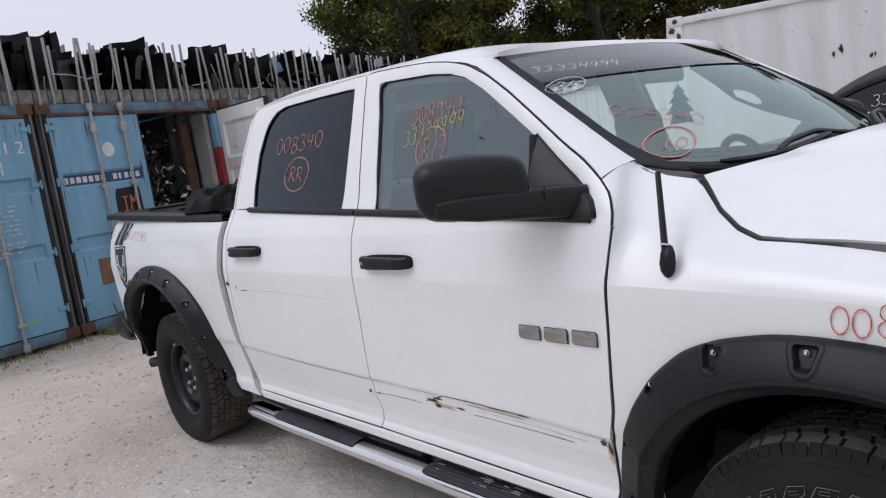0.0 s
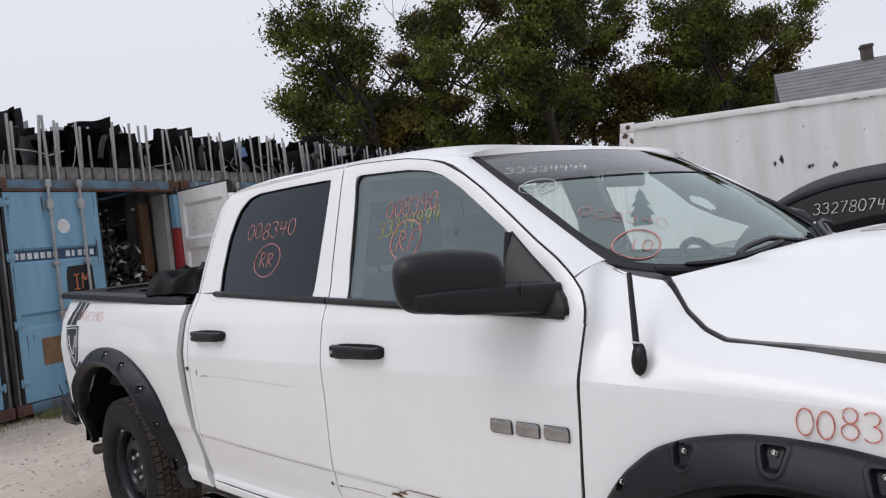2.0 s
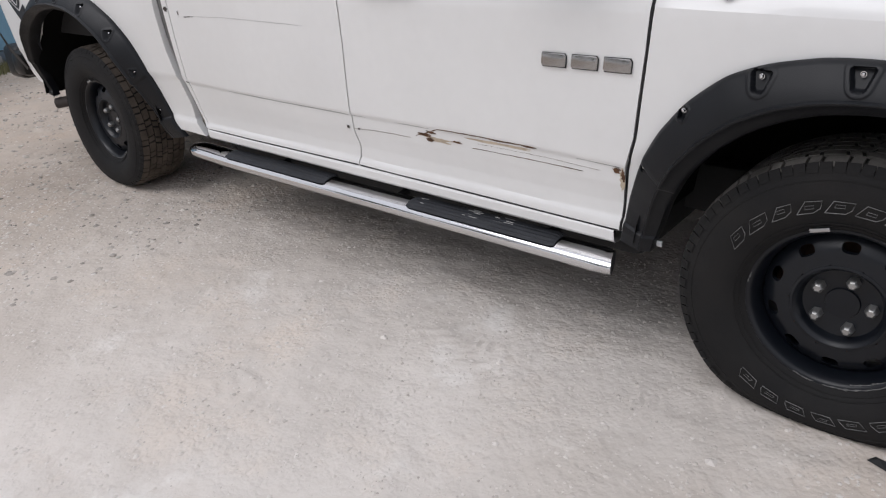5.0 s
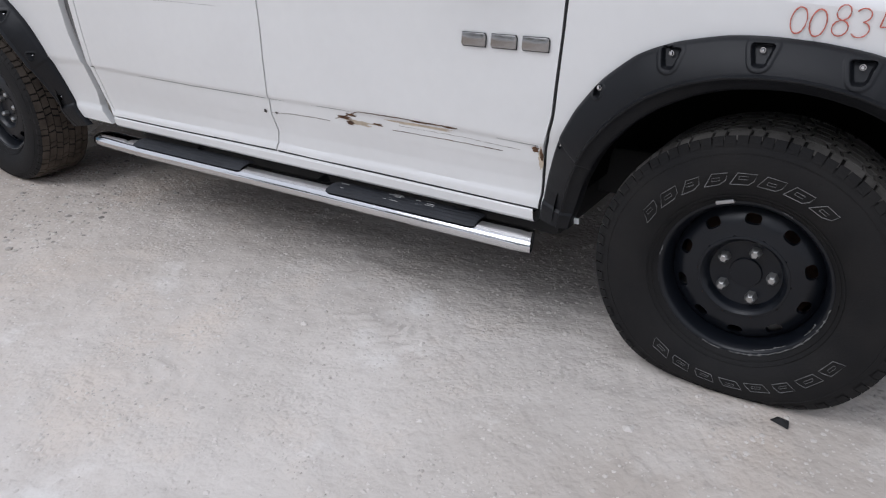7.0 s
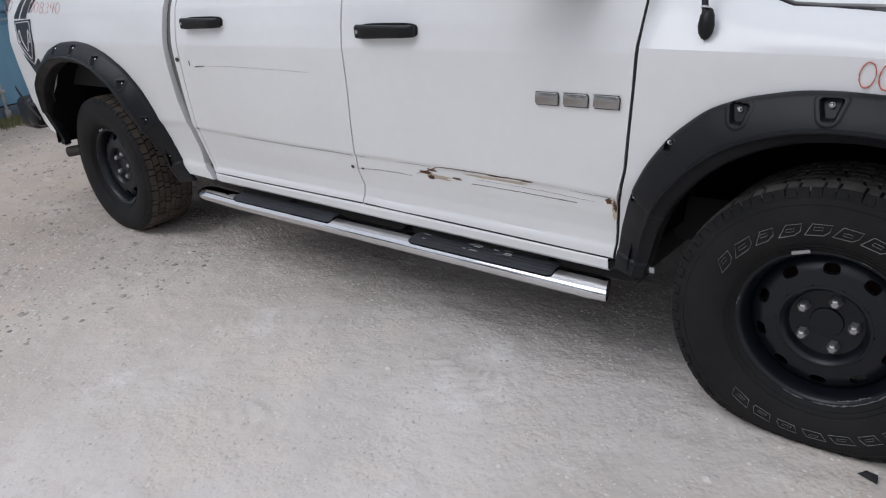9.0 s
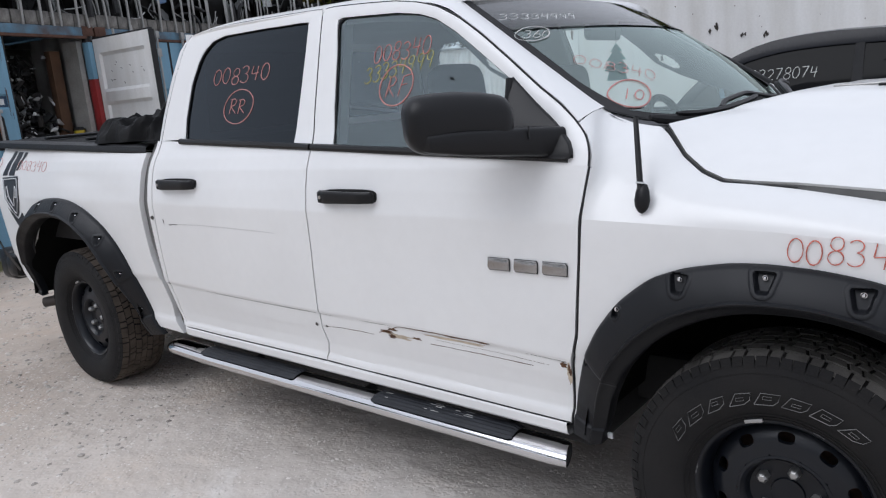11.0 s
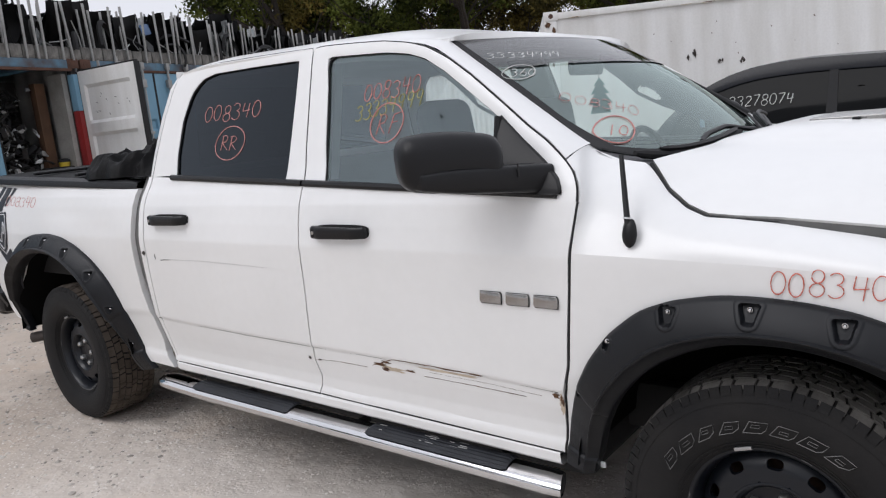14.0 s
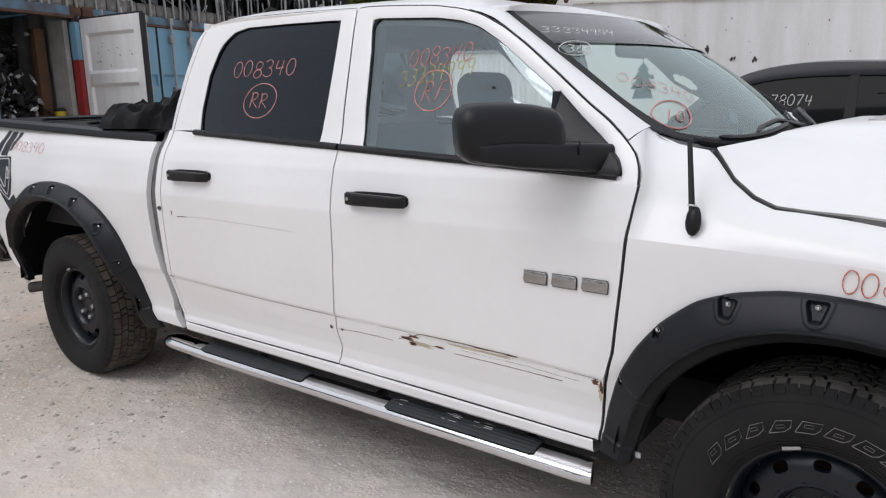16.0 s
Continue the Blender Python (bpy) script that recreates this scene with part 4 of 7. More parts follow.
def hood_point(u, v):
    """u from rear 0 to front 1, v across from -1 to 1."""
    e = np.array(HOOD_EDGE)
    t = np.linspace(0, 1, len(e))
    ex, ey, ez = (float(np.interp(u, t, e[:, i])) for i in range(3))
    a = abs(v)
    # the middle line runs straight from cowl to nose
    mx = -0.240 + 1.18 * u
    x = mx + (ex - mx) * a ** 3.0
    y = v * ey
    crown = float(np.interp(x, [-0.34, 0.0, 0.4, 0.95], [1.322, 1.326, 1.300, 1.15]))
    g = 1 - a ** 3.2
    dome = 0.030 / (1 + math.exp((abs(y) - 0.46) / 0.022)) * min(1.0, max(0.0, (x + 0.30) / 0.16))
    return x, y, ez + (crown - ez) * g ** 0.9 + dome


vs_ = np.concatenate([np.linspace(-1, -0.9, 8)[:-1], np.linspace(-0.9, -0.40, 26), np.linspace(-0.36, 0.36, 9), np.linspace(0.40, 0.9, 26), np.linspace(0.9, 1, 8)[1:]])
rows = [[hood_point(u, v) for u in np.linspace(0, 1, 67)] for v in vs_]
rows.insert(0, [(x + 0.004, y * 0.99, z - 0.012) for x, y, z in rows[0]])
rows.append([(x + 0.004, y * 0.99, z - 0.03) for x, y, z in rows[-1]])
hood = part("hood", grid(rows), WHITE, truck, "white hood with raised centre")
# grey strips: the shade on the hood's lower edge is put into their colour
low_x, low_y, low_z = [-0.345, -0.266, -0.148, 0.02, 0.2, 0.4, 0.56, 0.9], [0.795, 0.848, 0.912, 0.914, 0.913, 0.906, 0.896, 0.80], [1.298, 1.227, 1.170, 1.155, 1.129, 1.094, 1.064, 1.02]
under = [[(x, s * (y * (1 - k) + k * float(np.interp(x, low_x, low_y)) - 0.005), (z - 0.006) * (1 - k) + k * (float(np.interp(x, low_x, low_z)) - 0.004)) for x, y, z in poly(HOOD_EDGE, 40)] for s in (-1, 1) for k in ((0.0, 0.5, 1.0) if s < 0 else (1.0, 0.5, 0.0))]
for k in (0, 3):
    part("hood_gap", grid(under[k:k + 3]), SEALSHADE, truck, "grey strip painting the shade under the hood's edge")
rows = []
for k in np.linspace(0, 1, 6):
    row = []
    for u in np.linspace(-1, 1, 41):
        a, c = np.array(shield(u, -0.015)), np.array(hood_point(0, u))
        q = a + k * (c - a)
        row.append((q[0], q[1], q[2] - 0.004 - 0.016 * math.sin(math.pi * k) - 0.012 * k))
    rows.append(row)
part("cowl", grid(rows), COWL, truck, "grey-black plastic cowl")
corner = [(x - 0.004, -(y + 0.004), z - 0.010) for x, y, z in smoothed(HOOD_EDGE[:7], 40)]
part("hood_seam", tube(corner, [0.0055] * 24 + np.linspace(0.0055, 0.0012, 16).tolist(), 6), GAP, truck)
part("hood_vent", box(-0.06, 0.42, -0.21, 0.20, 1.340, 1.3600, 0.003), DULL, hood, "grey ribbed vent insert")
part("washer_nozzle", box(0.06, 0.082, -0.240, -0.220, 1.346, 1.358, 0.004), TRIM, hood)

# wipers, parked along the foot of the glass
for u0, u1, pivot, grip in ((-0.895, -0.02, 0.10, -0.50), (0.04, 0.84, 0.92, 0.42)):
    q = [shield(u, -0.090 + 0.125 * (u - u0) / (u1 - u0)) for u in np.linspace(u0, u1, 24)]
    wip = part("wiper", tube([(x + 0.016, y, z + 0.026) for x, y, z in q], [0.007] + [0.0140] * 22 + [0.007], 8), GAP, truck, "black windshield wiper")
    part("wiper_beam", tube([(x + 0.022, y, z + 0.044) for x, y, z in q[3:-3]], [0.004] + [0.009] * 16 + [0.004], 6), TRIM, wip)
    a = [shield(u, v) for u, v in ((pivot, -0.06), (pivot - 0.05, 0.0), ((pivot + grip) / 2, 0.052), (grip + 0.08, 0.020), (grip, -0.02))]
    part("wiper_arm", tube([(x + 0.022, y, z + 0.040) for x, y, z in smoothed(a, 18)], [0.014] * 3 + [0.0085] * 15, 8), TRIM, wip)
# interior
part("cabin_floor", box(-2.55, -0.64, -0.86, 0.86, 0.48, 0.56, 0.01), DASH, truck)
dash = [[(x, y, z + 0.025 * math.exp(-((y - 0.38) / 0.2) ** 2)) for y in np.linspace(-0.80, 0.80, 30)] for x, z in ((-0.30, 1.24), (-0.45, 1.245), (-0.62, 1.235), (-0.70, 1.20), (-0.72, 1.08), (-0.66, 0.85), (-0.60, 0.60))]
part("dashboard", grid(dash), DASH, truck)


def seat(y0, y1, x, top):
    bm = join(box(x - 0.02, x + 0.50, y0, y1, 0.58, 0.80, 0.06, 3), moved(box(-0.07, 0.07, y0, y1, 0.0, top - 0.74, 0.06, 3), pose(x - 0.03, 0, 0.74, 0, -12, 0)))
    ob = part("seat", bm, CLOTH, truck, "grey cloth seat")
    c = (y0 + y1) / 2
    part("headrest", join(moved(box(-0.06, 0.06, -0.135, 0.135, 0.0, 0.21, 0.058, 5), pose(x - 0.19, c, top + 0.03, 0, -8, 0)), tube([(x - 0.175, c - 0.05, top - 0.05), (x - 0.19, c - 0.05, top + 0.06)], 0.007, 6), tube([(x - 0.175, c + 0.05, top - 0.05), (x - 0.19, c + 0.05, top + 0.06)], 0.007, 6)), CLOTH, ob)


seat(-0.70, -0.17, -1.085, 1.305)
seat(0.17, 0.70, -1.10, 1.285)
seat(-0.74, 0.74, -2.30, 1.34)
part("centre_console", box(-1.25, -0.75, -0.14, 0.14, 0.56, 0.86, 0.04, 3), DASH, truck)
th = np.linspace(0, math.tau, 40)
wheel = tube([(-0.80 - 0.06 * math.sin(t), 0.40 + 0.19 * math.cos(t), 1.17 + 0.175 * math.sin(t)) for t in th], 0.016, 8, cap=False)
part("steering_wheel", join(wheel, moved(box(-0.03, 0.03, -0.07, 0.07, -0.05, 0.05, 0.02), pose(-0.78, 0.40, 1.17)), tube([(-0.78, 0.22, 1.17), (-0.78, 0.58, 1.17)], 0.014, 6)), TRIM, truck)
part("interior_mirror", box(-0.93, -0.90, -0.115, 0.165, 1.588, 1.648, 0.02, 3), CLOTH, truck)
card = thing("air_freshener", "dark green tree-shaped card hanging from the mirror", "air freshener", at=(-0.89, 0.082, 1.575), turn=27)
q = [(0.0, 0.0), (0.018, -0.030), (0.010, -0.030), (0.028, -0.060), (0.016, -0.060), (0.036, -0.095), (0.022, -0.097), (0.030, -0.130), (-0.030, -0.130), (-0.022, -0.097), (-0.036, -0.095), (-0.016, -0.060), (-0.028, -0.060), (-0.010, -0.030), (-0.018, -0.030)]
part("card", prism([(a * 1.35, 0.0, c * 1.10) for a, c in q], (0, 0.003, 0)), PINE, card, smooth=False)
part("string", tube([(0, 0.001, -0.004), (0.0, 0.001, 0.05)], 0.0012, 5), GAP, card)

# bed floor, tailgate, tonneau, rear bumper
part("bed_floor", box(-4.46, -2.70, -0.80, 0.80, 0.80, 0.84), GAP, truck)
for s in (-1, 1):
    part("bed_inner_wall", box(-4.46, -2.70, s * 0.86 - 0.01, s * 0.86 + 0.01, 0.82, 1.30), GAP, truck)
part("bed_head", box(-2.735, -2.70, -0.92, 0.92, 0.62, 1.29, 0.01), WHITE, truck)
part("tailgate", box(-4.55, -4.49, -0.80, 0.80, 0.72, 1.36, 0.02, 3), WHITE, truck)
cover = [[(x, y, 1.326 - 0.0405 * (x + 2.69) + 0.010 * (1 - (y / 0.9) ** 2) + 0.004 * noise.noise((x * 5, y * 5, 2))) for y in np.linspace(-0.86, 0.86, 24)] for x in np.linspace(-4.46, -2.95, 24)]
part("tonneau_cover", grid(cover), CAMO, truck, "black folding bed cover, partly rolled forward")
for x in (-3.95, -3.45):
    part("cover_batten", box(x - 0.02, x + 0.02, -0.86, 0.86, 1.335 - 0.0405 * (x + 2.69), 1.352 - 0.0405 * (x + 2.69), 0.006), TRIM, truck)
part("rear_bumper", join(box(-4.80, -4.58, -0.95, 0.95, 0.52, 0.72, 0.04, 3), box(-4.62, -4.46, -0.98, -0.86, 0.55, 0.70, 0.04), box(-4.62, -4.46, 0.86, 0.98, 0.55, 0.70, 0.04)), TRIM, truck, "black rear bumper")
for s in (-1, 1):
    tl = [[(x, s * (half_width(z) - 0.015 + d - 0.10 * max(0.0, (-4.33 - x) / 0.2) ** 2), z) for z in np.linspace(0.88, 1.26, 12)] for x, d in ((-4.47, 0.01), (-4.50, 0.022), (-4.545, 0.02), (-4.56, -0.06), (-4.56, -0.14))]
    lamp = part("tail_lamp", grid(tl), REDLENS, truck, "red and clear tail lamp")
    for z in (0.92, 1.03, 1.14):
        part("lamp_chamber", grid([[(x - 0.004, s * (half_width(zz) + 0.012 - 0.10 * max(0.0, (-4.33 - x) / 0.2) ** 2), zz) for zz in (z, z + 0.05)] for x in (-4.50, -4.52, -4.545)]), SILVER, lamp)
    part("mud_flap", grid([[(x, s * (half_width(z) + 0.012), z) for x, z in row] for row in coons([(-4.42, 0.60), (-4.39, 0.62)], [(-4.56, 0.80), (-4.54, 0.82)], [(-4.42, 0.60), (-4.50, 0.68), (-4.56, 0.80)], [(-4.39, 0.62), (-4.46, 0.70), (-4.54, 0.82)], 4, 12, 0)]), TRIM, truck, "black corner guard")
part("tail_pipe", tube([(-3.2, -0.62, 0.50), (-3.90, -0.68, 0.47), (-4.10, -0.86, 0.435), (-4.20, -0.945, 0.42)], 0.031, 14, cap=False), SCRATCH, truck, "dull exhaust tail pipe")
for s in (-1, 1):
    part("frame_rail", box(-4.5, 0.30, s * 0.50 - 0.05, s * 0.50 + 0.05, 0.40, 0.56, 0.01), GAP, truck)
part("rear_axle", tube([(-3.569, -0.80, 0.40), (-3.569, 0, 0.40), (-3.569, 0.80, 0.40)], [0.05, 0.11, 0.05], 12), GAP, truck)
part("front_axle", tube([(0, -0.80, 0.40), (0, 0, 0.38), (0, 0.80, 0.40)], [0.05, 0.09, 0.05], 12), GAP, truck)
for s in (-1, 1):
    part("inner_sill", box(-2.56, -0.62, min(s * 0.50, s * 0.90), max(s * 0.50, s * 0.90), 0.42, 0.50, 0.01), GAP, truck)
part("underbody", box(-2.6, -0.55, -0.84, 0.84, 0.34, 0.50, 0.03), GAP, truck)

# nose
ends = [(0.465, 0.915), (0.450, 0.935), (0.445, 0.955), (0.448, 0.975), (0.460, 0.987), (0.54, 0.990), (0.72, 0.93), (0.90, 0.70), (0.97, 0.3), (0.98, 0.0)]
across = [(x, -y) for x, y in ends] + [(x, y) for x, y in ends[-2::-1]]
bumper = part("front_bumper", grid([[(x + e * (1 if abs(y) > 0.85 else 0), y, z) for x, y in across] for z, e in ((0.405, 0.022), (0.42, 0.012), (0.45, 0.008), (0.56, 0.0), (0.665, -0.006), (0.682, -0.004), (0.69, 0.006), (0.691, 0.03))]), DULL, truck, "dirty chrome front bumper")
for s in (-1, 1):
    part("rust_patch", box(0.452, 0.52, min(s * 0.90, s * 0.988), max(s * 0.90, s * 0.988), 0.692, 0.712, 0.006), RUST, bumper, "rusty upper corner")
    part("bumper_bracket", tube([(0.446, s * 0.93, 0.705), (0.434, s * 0.94, 0.675), (0.436, s * 0.94, 0.62), (0.462, s * 0.94, 0.595)], 0.012, 6), GAP, bumper)
for s in (-1, 1):
    q = [[(x, s * (half_width(z) - 0.01 - 0.35 * max(0, x - 0.5) ** 1.5), z) for x in np.linspace(a, 0.86, 12)] for z, a in ((0.74, 0.49), (0.86, 0.515), (0.98, 0.545), (1.05, 0.57))]
    hl = part("headlamp", grid(q), LENS, truck, "clear headlamp")
    part("lamp_bowl", grid([[(x - 0.03, y - s * 0.03, z) for x, y, z in row] for row in q]), SILVER, hl)
part("grille", box(0.84, 0.93, -0.62, 0.62, 0.70, 1.12, 0.04, 3), TRIM, truck)
part("nose_panel", grid([[(0.55 + 0.38 * (1 - (abs(y) / 0.9) ** 3), y, z) for y in np.linspace(-0.88, 0.88, 24)] for z in (0.70, 0.9, 1.08)]), WHITE, truck)

# ---- wheel arch flares with bolt pockets ----
FRONT_OUT = [(-0.560, 0.455), (-0.552, 0.51), (-0.535, 0.59), (-0.50, 0.696), (-0.449, 0.791), (-0.379, 0.878), (-0.295, 0.945), (-0.208, 0.980), (-0.101, 1.001), (-0.014, 1.005), (0.09, 0.999), (0.19, 0.983), (0.286, 0.951), (0.358, 0.906), (0.404, 0.860), (0.430, 0.810), (0.440, 0.775)]
FRONT_IN = [(-0.465, 0.445), (-0.448, 0.505), (-0.415, 0.60), (-0.36, 0.70), (-0.295, 0.775), (-0.225, 0.83), (-0.150, 0.868), (-0.08, 0.89), (-0.01, 0.899), (0.06, 0.900), (0.12, 0.893), (0.19, 0.876), (0.255, 0.848), (0.315, 0.812), (0.355, 0.785), (0.388, 0.752), (0.402, 0.730)]
REAR_OUT = [(-4.235, 0.485), (-4.250, 0.60), (-4.225, 0.72), (-4.13, 0.87), (-4.01, 0.975), (-3.87, 1.045), (-3.72, 1.078), (-3.56, 1.085), (-3.41, 1.070), (-3.27, 1.028), (-3.13, 0.955), (-3.03, 0.865), (-2.965, 0.76), (-2.925, 0.65), (-2.90, 0.56), (-2.865, 0.48), (-2.81, 0.42)]
REAR_IN = [(-4.150, 0.475), (-4.172, 0.57), (-4.150, 0.68), (-4.065, 0.80), (-3.96, 0.885), (-3.84, 0.945), (-3.72, 0.978), (-3.58, 0.985), (-3.44, 0.972), (-3.32, 0.935), (-3.21, 0.872), (-3.13, 0.79), (-3.075, 0.70), (-3.035, 0.61), (-3.005, 0.53), (-2.975, 0.47), (-2.93, 0.40)]
FRONT_BOLTS = [(-0.486, 0.692, 0.30), (-0.384, 0.858, 0.62), (-0.211, 0.957, 1.0), (-0.018, 0.980, 1.0), (0.171, 0.961, 1.0), (0.344, 0.905, 0.95)]
REAR_BOLTS = [(-4.15, 0.80, 0.6), (-3.98, 0.955, 0.8), (-3.74, 1.050, 1.0), (-3.53, 1.055, 1.0), (-3.31, 1.005, 1.0), (-3.115, 0.895, 0.9), (-3.00, 0.725, 0.7), (-2.945, 0.54, 0.6)]


def flare(outer, inner, bolts, s, reach, deep):
    """A lipped band round a wheel opening; each bolt sits in a pressed pocket. Gives the mesh and a way to find its surface."""
    n = 660
    o, i = (0.5 * spline(e, n) + 0.5 * poly(smoothed(e, 200), n) for e in (outer, inner))
    cols = [(0.0, -0.010), (0.0, 0.010), (0.03, 0.016)] + [(k, 0.016 + reach * (1 - (1 - k) ** 1.8)) for k in np.linspace(0.07, 0.66, 34)] + [(0.70, reach * 0.97 + 0.022), (0.735, reach + 0.019), (0.76, reach + 0.014), (0.84, reach + 0.003), (0.93, reach - 0.008), (0.985, reach - 0.014), (1.0, reach - 0.020), (1.0, reach - 0.065), (0.98, -0.02)]
    rows, plain = [], []
    for k, d in cols:
        row = []
        for j, ((x, z), (u, v)) in enumerate(zip(o, i)):
            px, pz = x + k * (u - x), z + k * (v - z)
            thin = 0.45 if reach < 0.055 else 0.10
            ends = thin + (1 - thin) * min(1.0, min(j, n - 1 - j) / (0.22 * n))
            out = half_width(min(z, 1.0)) + (d if d < 0.017 else 0.016 + (d - 0.016) * ends)
            cut = 0.0
            if 0.02 < k < 0.7:
                plain.append((px, pz, out))
                for bx, bz, size in bolts:
                    ux, uz = (px - bx) / size, (pz - bz) / size
                    if abs(ux) < 0.05 and abs(uz) < 0.07:
                        # pocket: a rounded trapezium on a slightly raised plateau of the same outline
                        wide = 0.0205 + 0.28 * min(uz, 0.012)
                        q = (max(0.0, abs(ux) - wide + 0.007), max(0.0, abs(uz + 0.009) - 0.022 + 0.007))
                        gap = math.hypot(*q) - 0.007
                        cut += deep * min(1.0, max(0.0, (0.0015 - gap) / 0.005)) - 0.0022 * min(1.0, max(0.0, (0.0125 - gap) / 0.0025))
            row.append((px, s * (out - cut), pz))
        rows.append(row)
    plain = np.array(plain)

    def face(x, z):
        q = np.argsort((plain[:, 0] - x) ** 2 + (plain[:, 1] - z) ** 2)[:4]
        return float(plain[q, 2].mean())

    return grid(rows), face


def bolt(x, z, s, y):
    bm = lathe([(0.0001, 0.006), (0.003, 0.0055), (0.0048, 0.003), (0.0052, 0), (0.0062, 0), (0.0062, -0.005)], 12)
    return moved(bm, pose(x, s * y, z, 0, 0, 0 if s > 0 else 180))


for s in (-1, 1):
    for outer, inner, bolts, reach, deep in ((FRONT_OUT, FRONT_IN, FRONT_BOLTS, 0.050, 0.019), (REAR_OUT, REAR_IN, REAR_BOLTS, 0.060, 0.019)):
        bm, face = flare(outer, inner, bolts, s, reach, deep)
        f = part("wheel_arch_flare", bm, FLARE, truck, "matt black bolt-on wheel arch flare")
        for x, z, _ in bolts:
            part("bolt", bolt(x, z, s, face(x, z) - 0.009), CHROME, f, "small bright bolt")
        if outer is FRONT_OUT:
            part("clip", moved(box(-0.008, 0.008, -0.004, 0.004, -0.009, 0.009, 0.003), pose(-0.452, s * 0.945, 0.462)), LETTER, f, "small white fixing clip")

# ---- wheels ----


def disc_y(r):
    """Outward height of the pressed steel disc at a radius."""
    return float(np.interp(r, [0.0, 0.084, 0.089, 0.096, 0.104, 0.113, 0.150, 0.175, 0.186, 0.19], [0.046, 0.046, 0.053, 0.072, 0.079, 0.079, 0.073, 0.058, 0.044, 0.040]))


def make_wheel(flat, tread, marked):
    """A wheel whose outer side looks to -y, its centre at the origin."""
    w = thing("wheel", "", "")
    for key in ("label", "category"):
        if key in w:
            del w[key]
    prof = [(0.205, 0.094), (0.2135, 0.100), (0.224, 0.110), (0.240, 0.122), (0.265, 0.133), (0.300, 0.139), (0.330, 0.137), (0.352, 0.132), (0.370, 0.125), (0.382, 0.113), (0.388, 0.095), (0.3895, 0.06), (0.390, 0.0)]
    full = [(r, -y) for r, y in prof] + [(r, y) for r, y in prof[::-1][1:]]
    tyre = part("tyre", lathe(full, 96), RUBBER, w, "black all-terrain tyre with white outline marks")
    bms = []
    shoulder = []
    n = 84
    for k in range(n):
        for row, (y0, y1) in enumerate(((-0.119, -0.086), (-0.081, -0.050), (-0.045, -0.016), (-0.012, 0.014), (0.018, 0.046), (0.051, 0.082), (0.087, 0.119))):
            t0 = (k + (0.5 if row % 2 else 0.0) + 0.12 * math.sin(k * 2.1)) * math.tau / n
            dt = math.tau / n * (0.90 if row in (0, 6) else 0.86)
            skew = 0.026 * (1 if row % 2 else -1) if 0 < row < 6 else 0.0
            V = []
            for r, shrink in ((0.384, 0.0), (0.3955, 0.08)):
                for yy, tt in ((y0, t0), (y1, t0), (y1, t0 + dt), (y0, t0 + dt)):
                    ym = (y0 + y1) / 2
                    tm = t0 + dt / 2
                    y = yy + (ym - yy) * shrink * 0.6
                    t = tt + (tm - tt) * shrink + skew * (yy - ym) / 0.02 * 0.5
                    rr = r - (0.007 if abs(yy) > 0.118 else 0.0)
                    V.append((rr * math.cos(t), y, rr * math.sin(t)))
            bms.append((V, [(0, 1, 5, 4), (1, 2, 6, 5), (2, 3, 7, 6), (3, 0, 4, 7), (4, 5, 6, 7)]))
        for side in (-1, 1):
            t0 = (k + 0.1) * math.tau / n
            dt = math.tau / n * (0.92 if k % 2 else 0.84)
            V = []
            for r, y in ((0.384, 0.112), (0.3893, 0.1190), (0.372, 0.1275), (0.358 if k % 2 else 0.366, 0.1290)):
                for t in (t0, t0 + dt):
                    V.append((r * math.cos(t), side * y, r * math.sin(t)))
            shoulder.append((V, [(0, 1, 3, 2), (2, 3, 5, 4), (4, 5, 7, 6), (0, 2, 4, 6), (1, 7, 5, 3)]))
    V, F = [], []
    for v, f in bms + shoulder:
        F += [tuple(i + len(V) for i in q) for q in f]
        V += v
    band = part("tread", mesh(V, F), tread, tyre, "worn blocky tread", smooth=False)
    band.data.materials.append(RUBBER)
    band.data.polygons.foreach_set("material_index", [0 if i < 5 * len(bms) else 1 for i in range(len(F))])
    for r, y in ((0.346, -0.1332), (0.222, -0.1095), (0.232, -0.1180)):
        part("sidewall_rib", tube([(r * math.cos(t), y, r * math.sin(t)) for t in np.linspace(0, math.tau, 80)], 0.0016, 5, cap=False), RUBBER, tyre)
    # rim with lip, channel and disc
    rim = [(0.185, 0.11), (0.20, 0.115), (0.205, 0.118), (0.200, 0.05), (0.186, 0.03), (0.184, -0.02), (0.185, -0.045), (0.187, -0.058), (0.1905, -0.072), (0.194, -0.083), (0.1975, -0.090), (0.2015, -0.0960), (0.2060, -0.0990), (0.2100, -0.0990), (0.2125, -0.0960), (0.213, -0.090), (0.209, -0.085)]
    part("rim", lathe(rim, 96), STEEL, w, "black steel rim with worn edge")
    V, F = [], []
    n, m = 10, 28
    for k in range(n):
        a0, a1 = (k - 0.5) * math.tau / n, (k + 0.5) * math.tau / n
        outer, inner = [], []
        for j in range(m):
            t = j / m * math.tau
            ca, sa = math.cos(t), math.sin(t)
            q = max(abs(ca), abs(sa))
            a = (a0 + a1) / 2 + (a1 - a0) / 2 * ca / q
            r = 0.1475 + 0.0400 * sa / q
            outer.append((a, r))
            inner.append(((a0 + a1) / 2 + 0.0195 / 0.156 * math.copysign(abs(ca) ** 0.75, ca), 0.156 + 0.0130 * math.copysign(abs(sa) ** 0.7, sa)))
        rings = [outer, [((a + c) / 2, (b + d) / 2) for (a, b), (c, d) in zip(outer, inner)], inner]
        base = len(V)
        for ri in rings:
            V += [(r * math.sin(a), -disc_y(r), r * math.cos(a)) for a, r in ri]
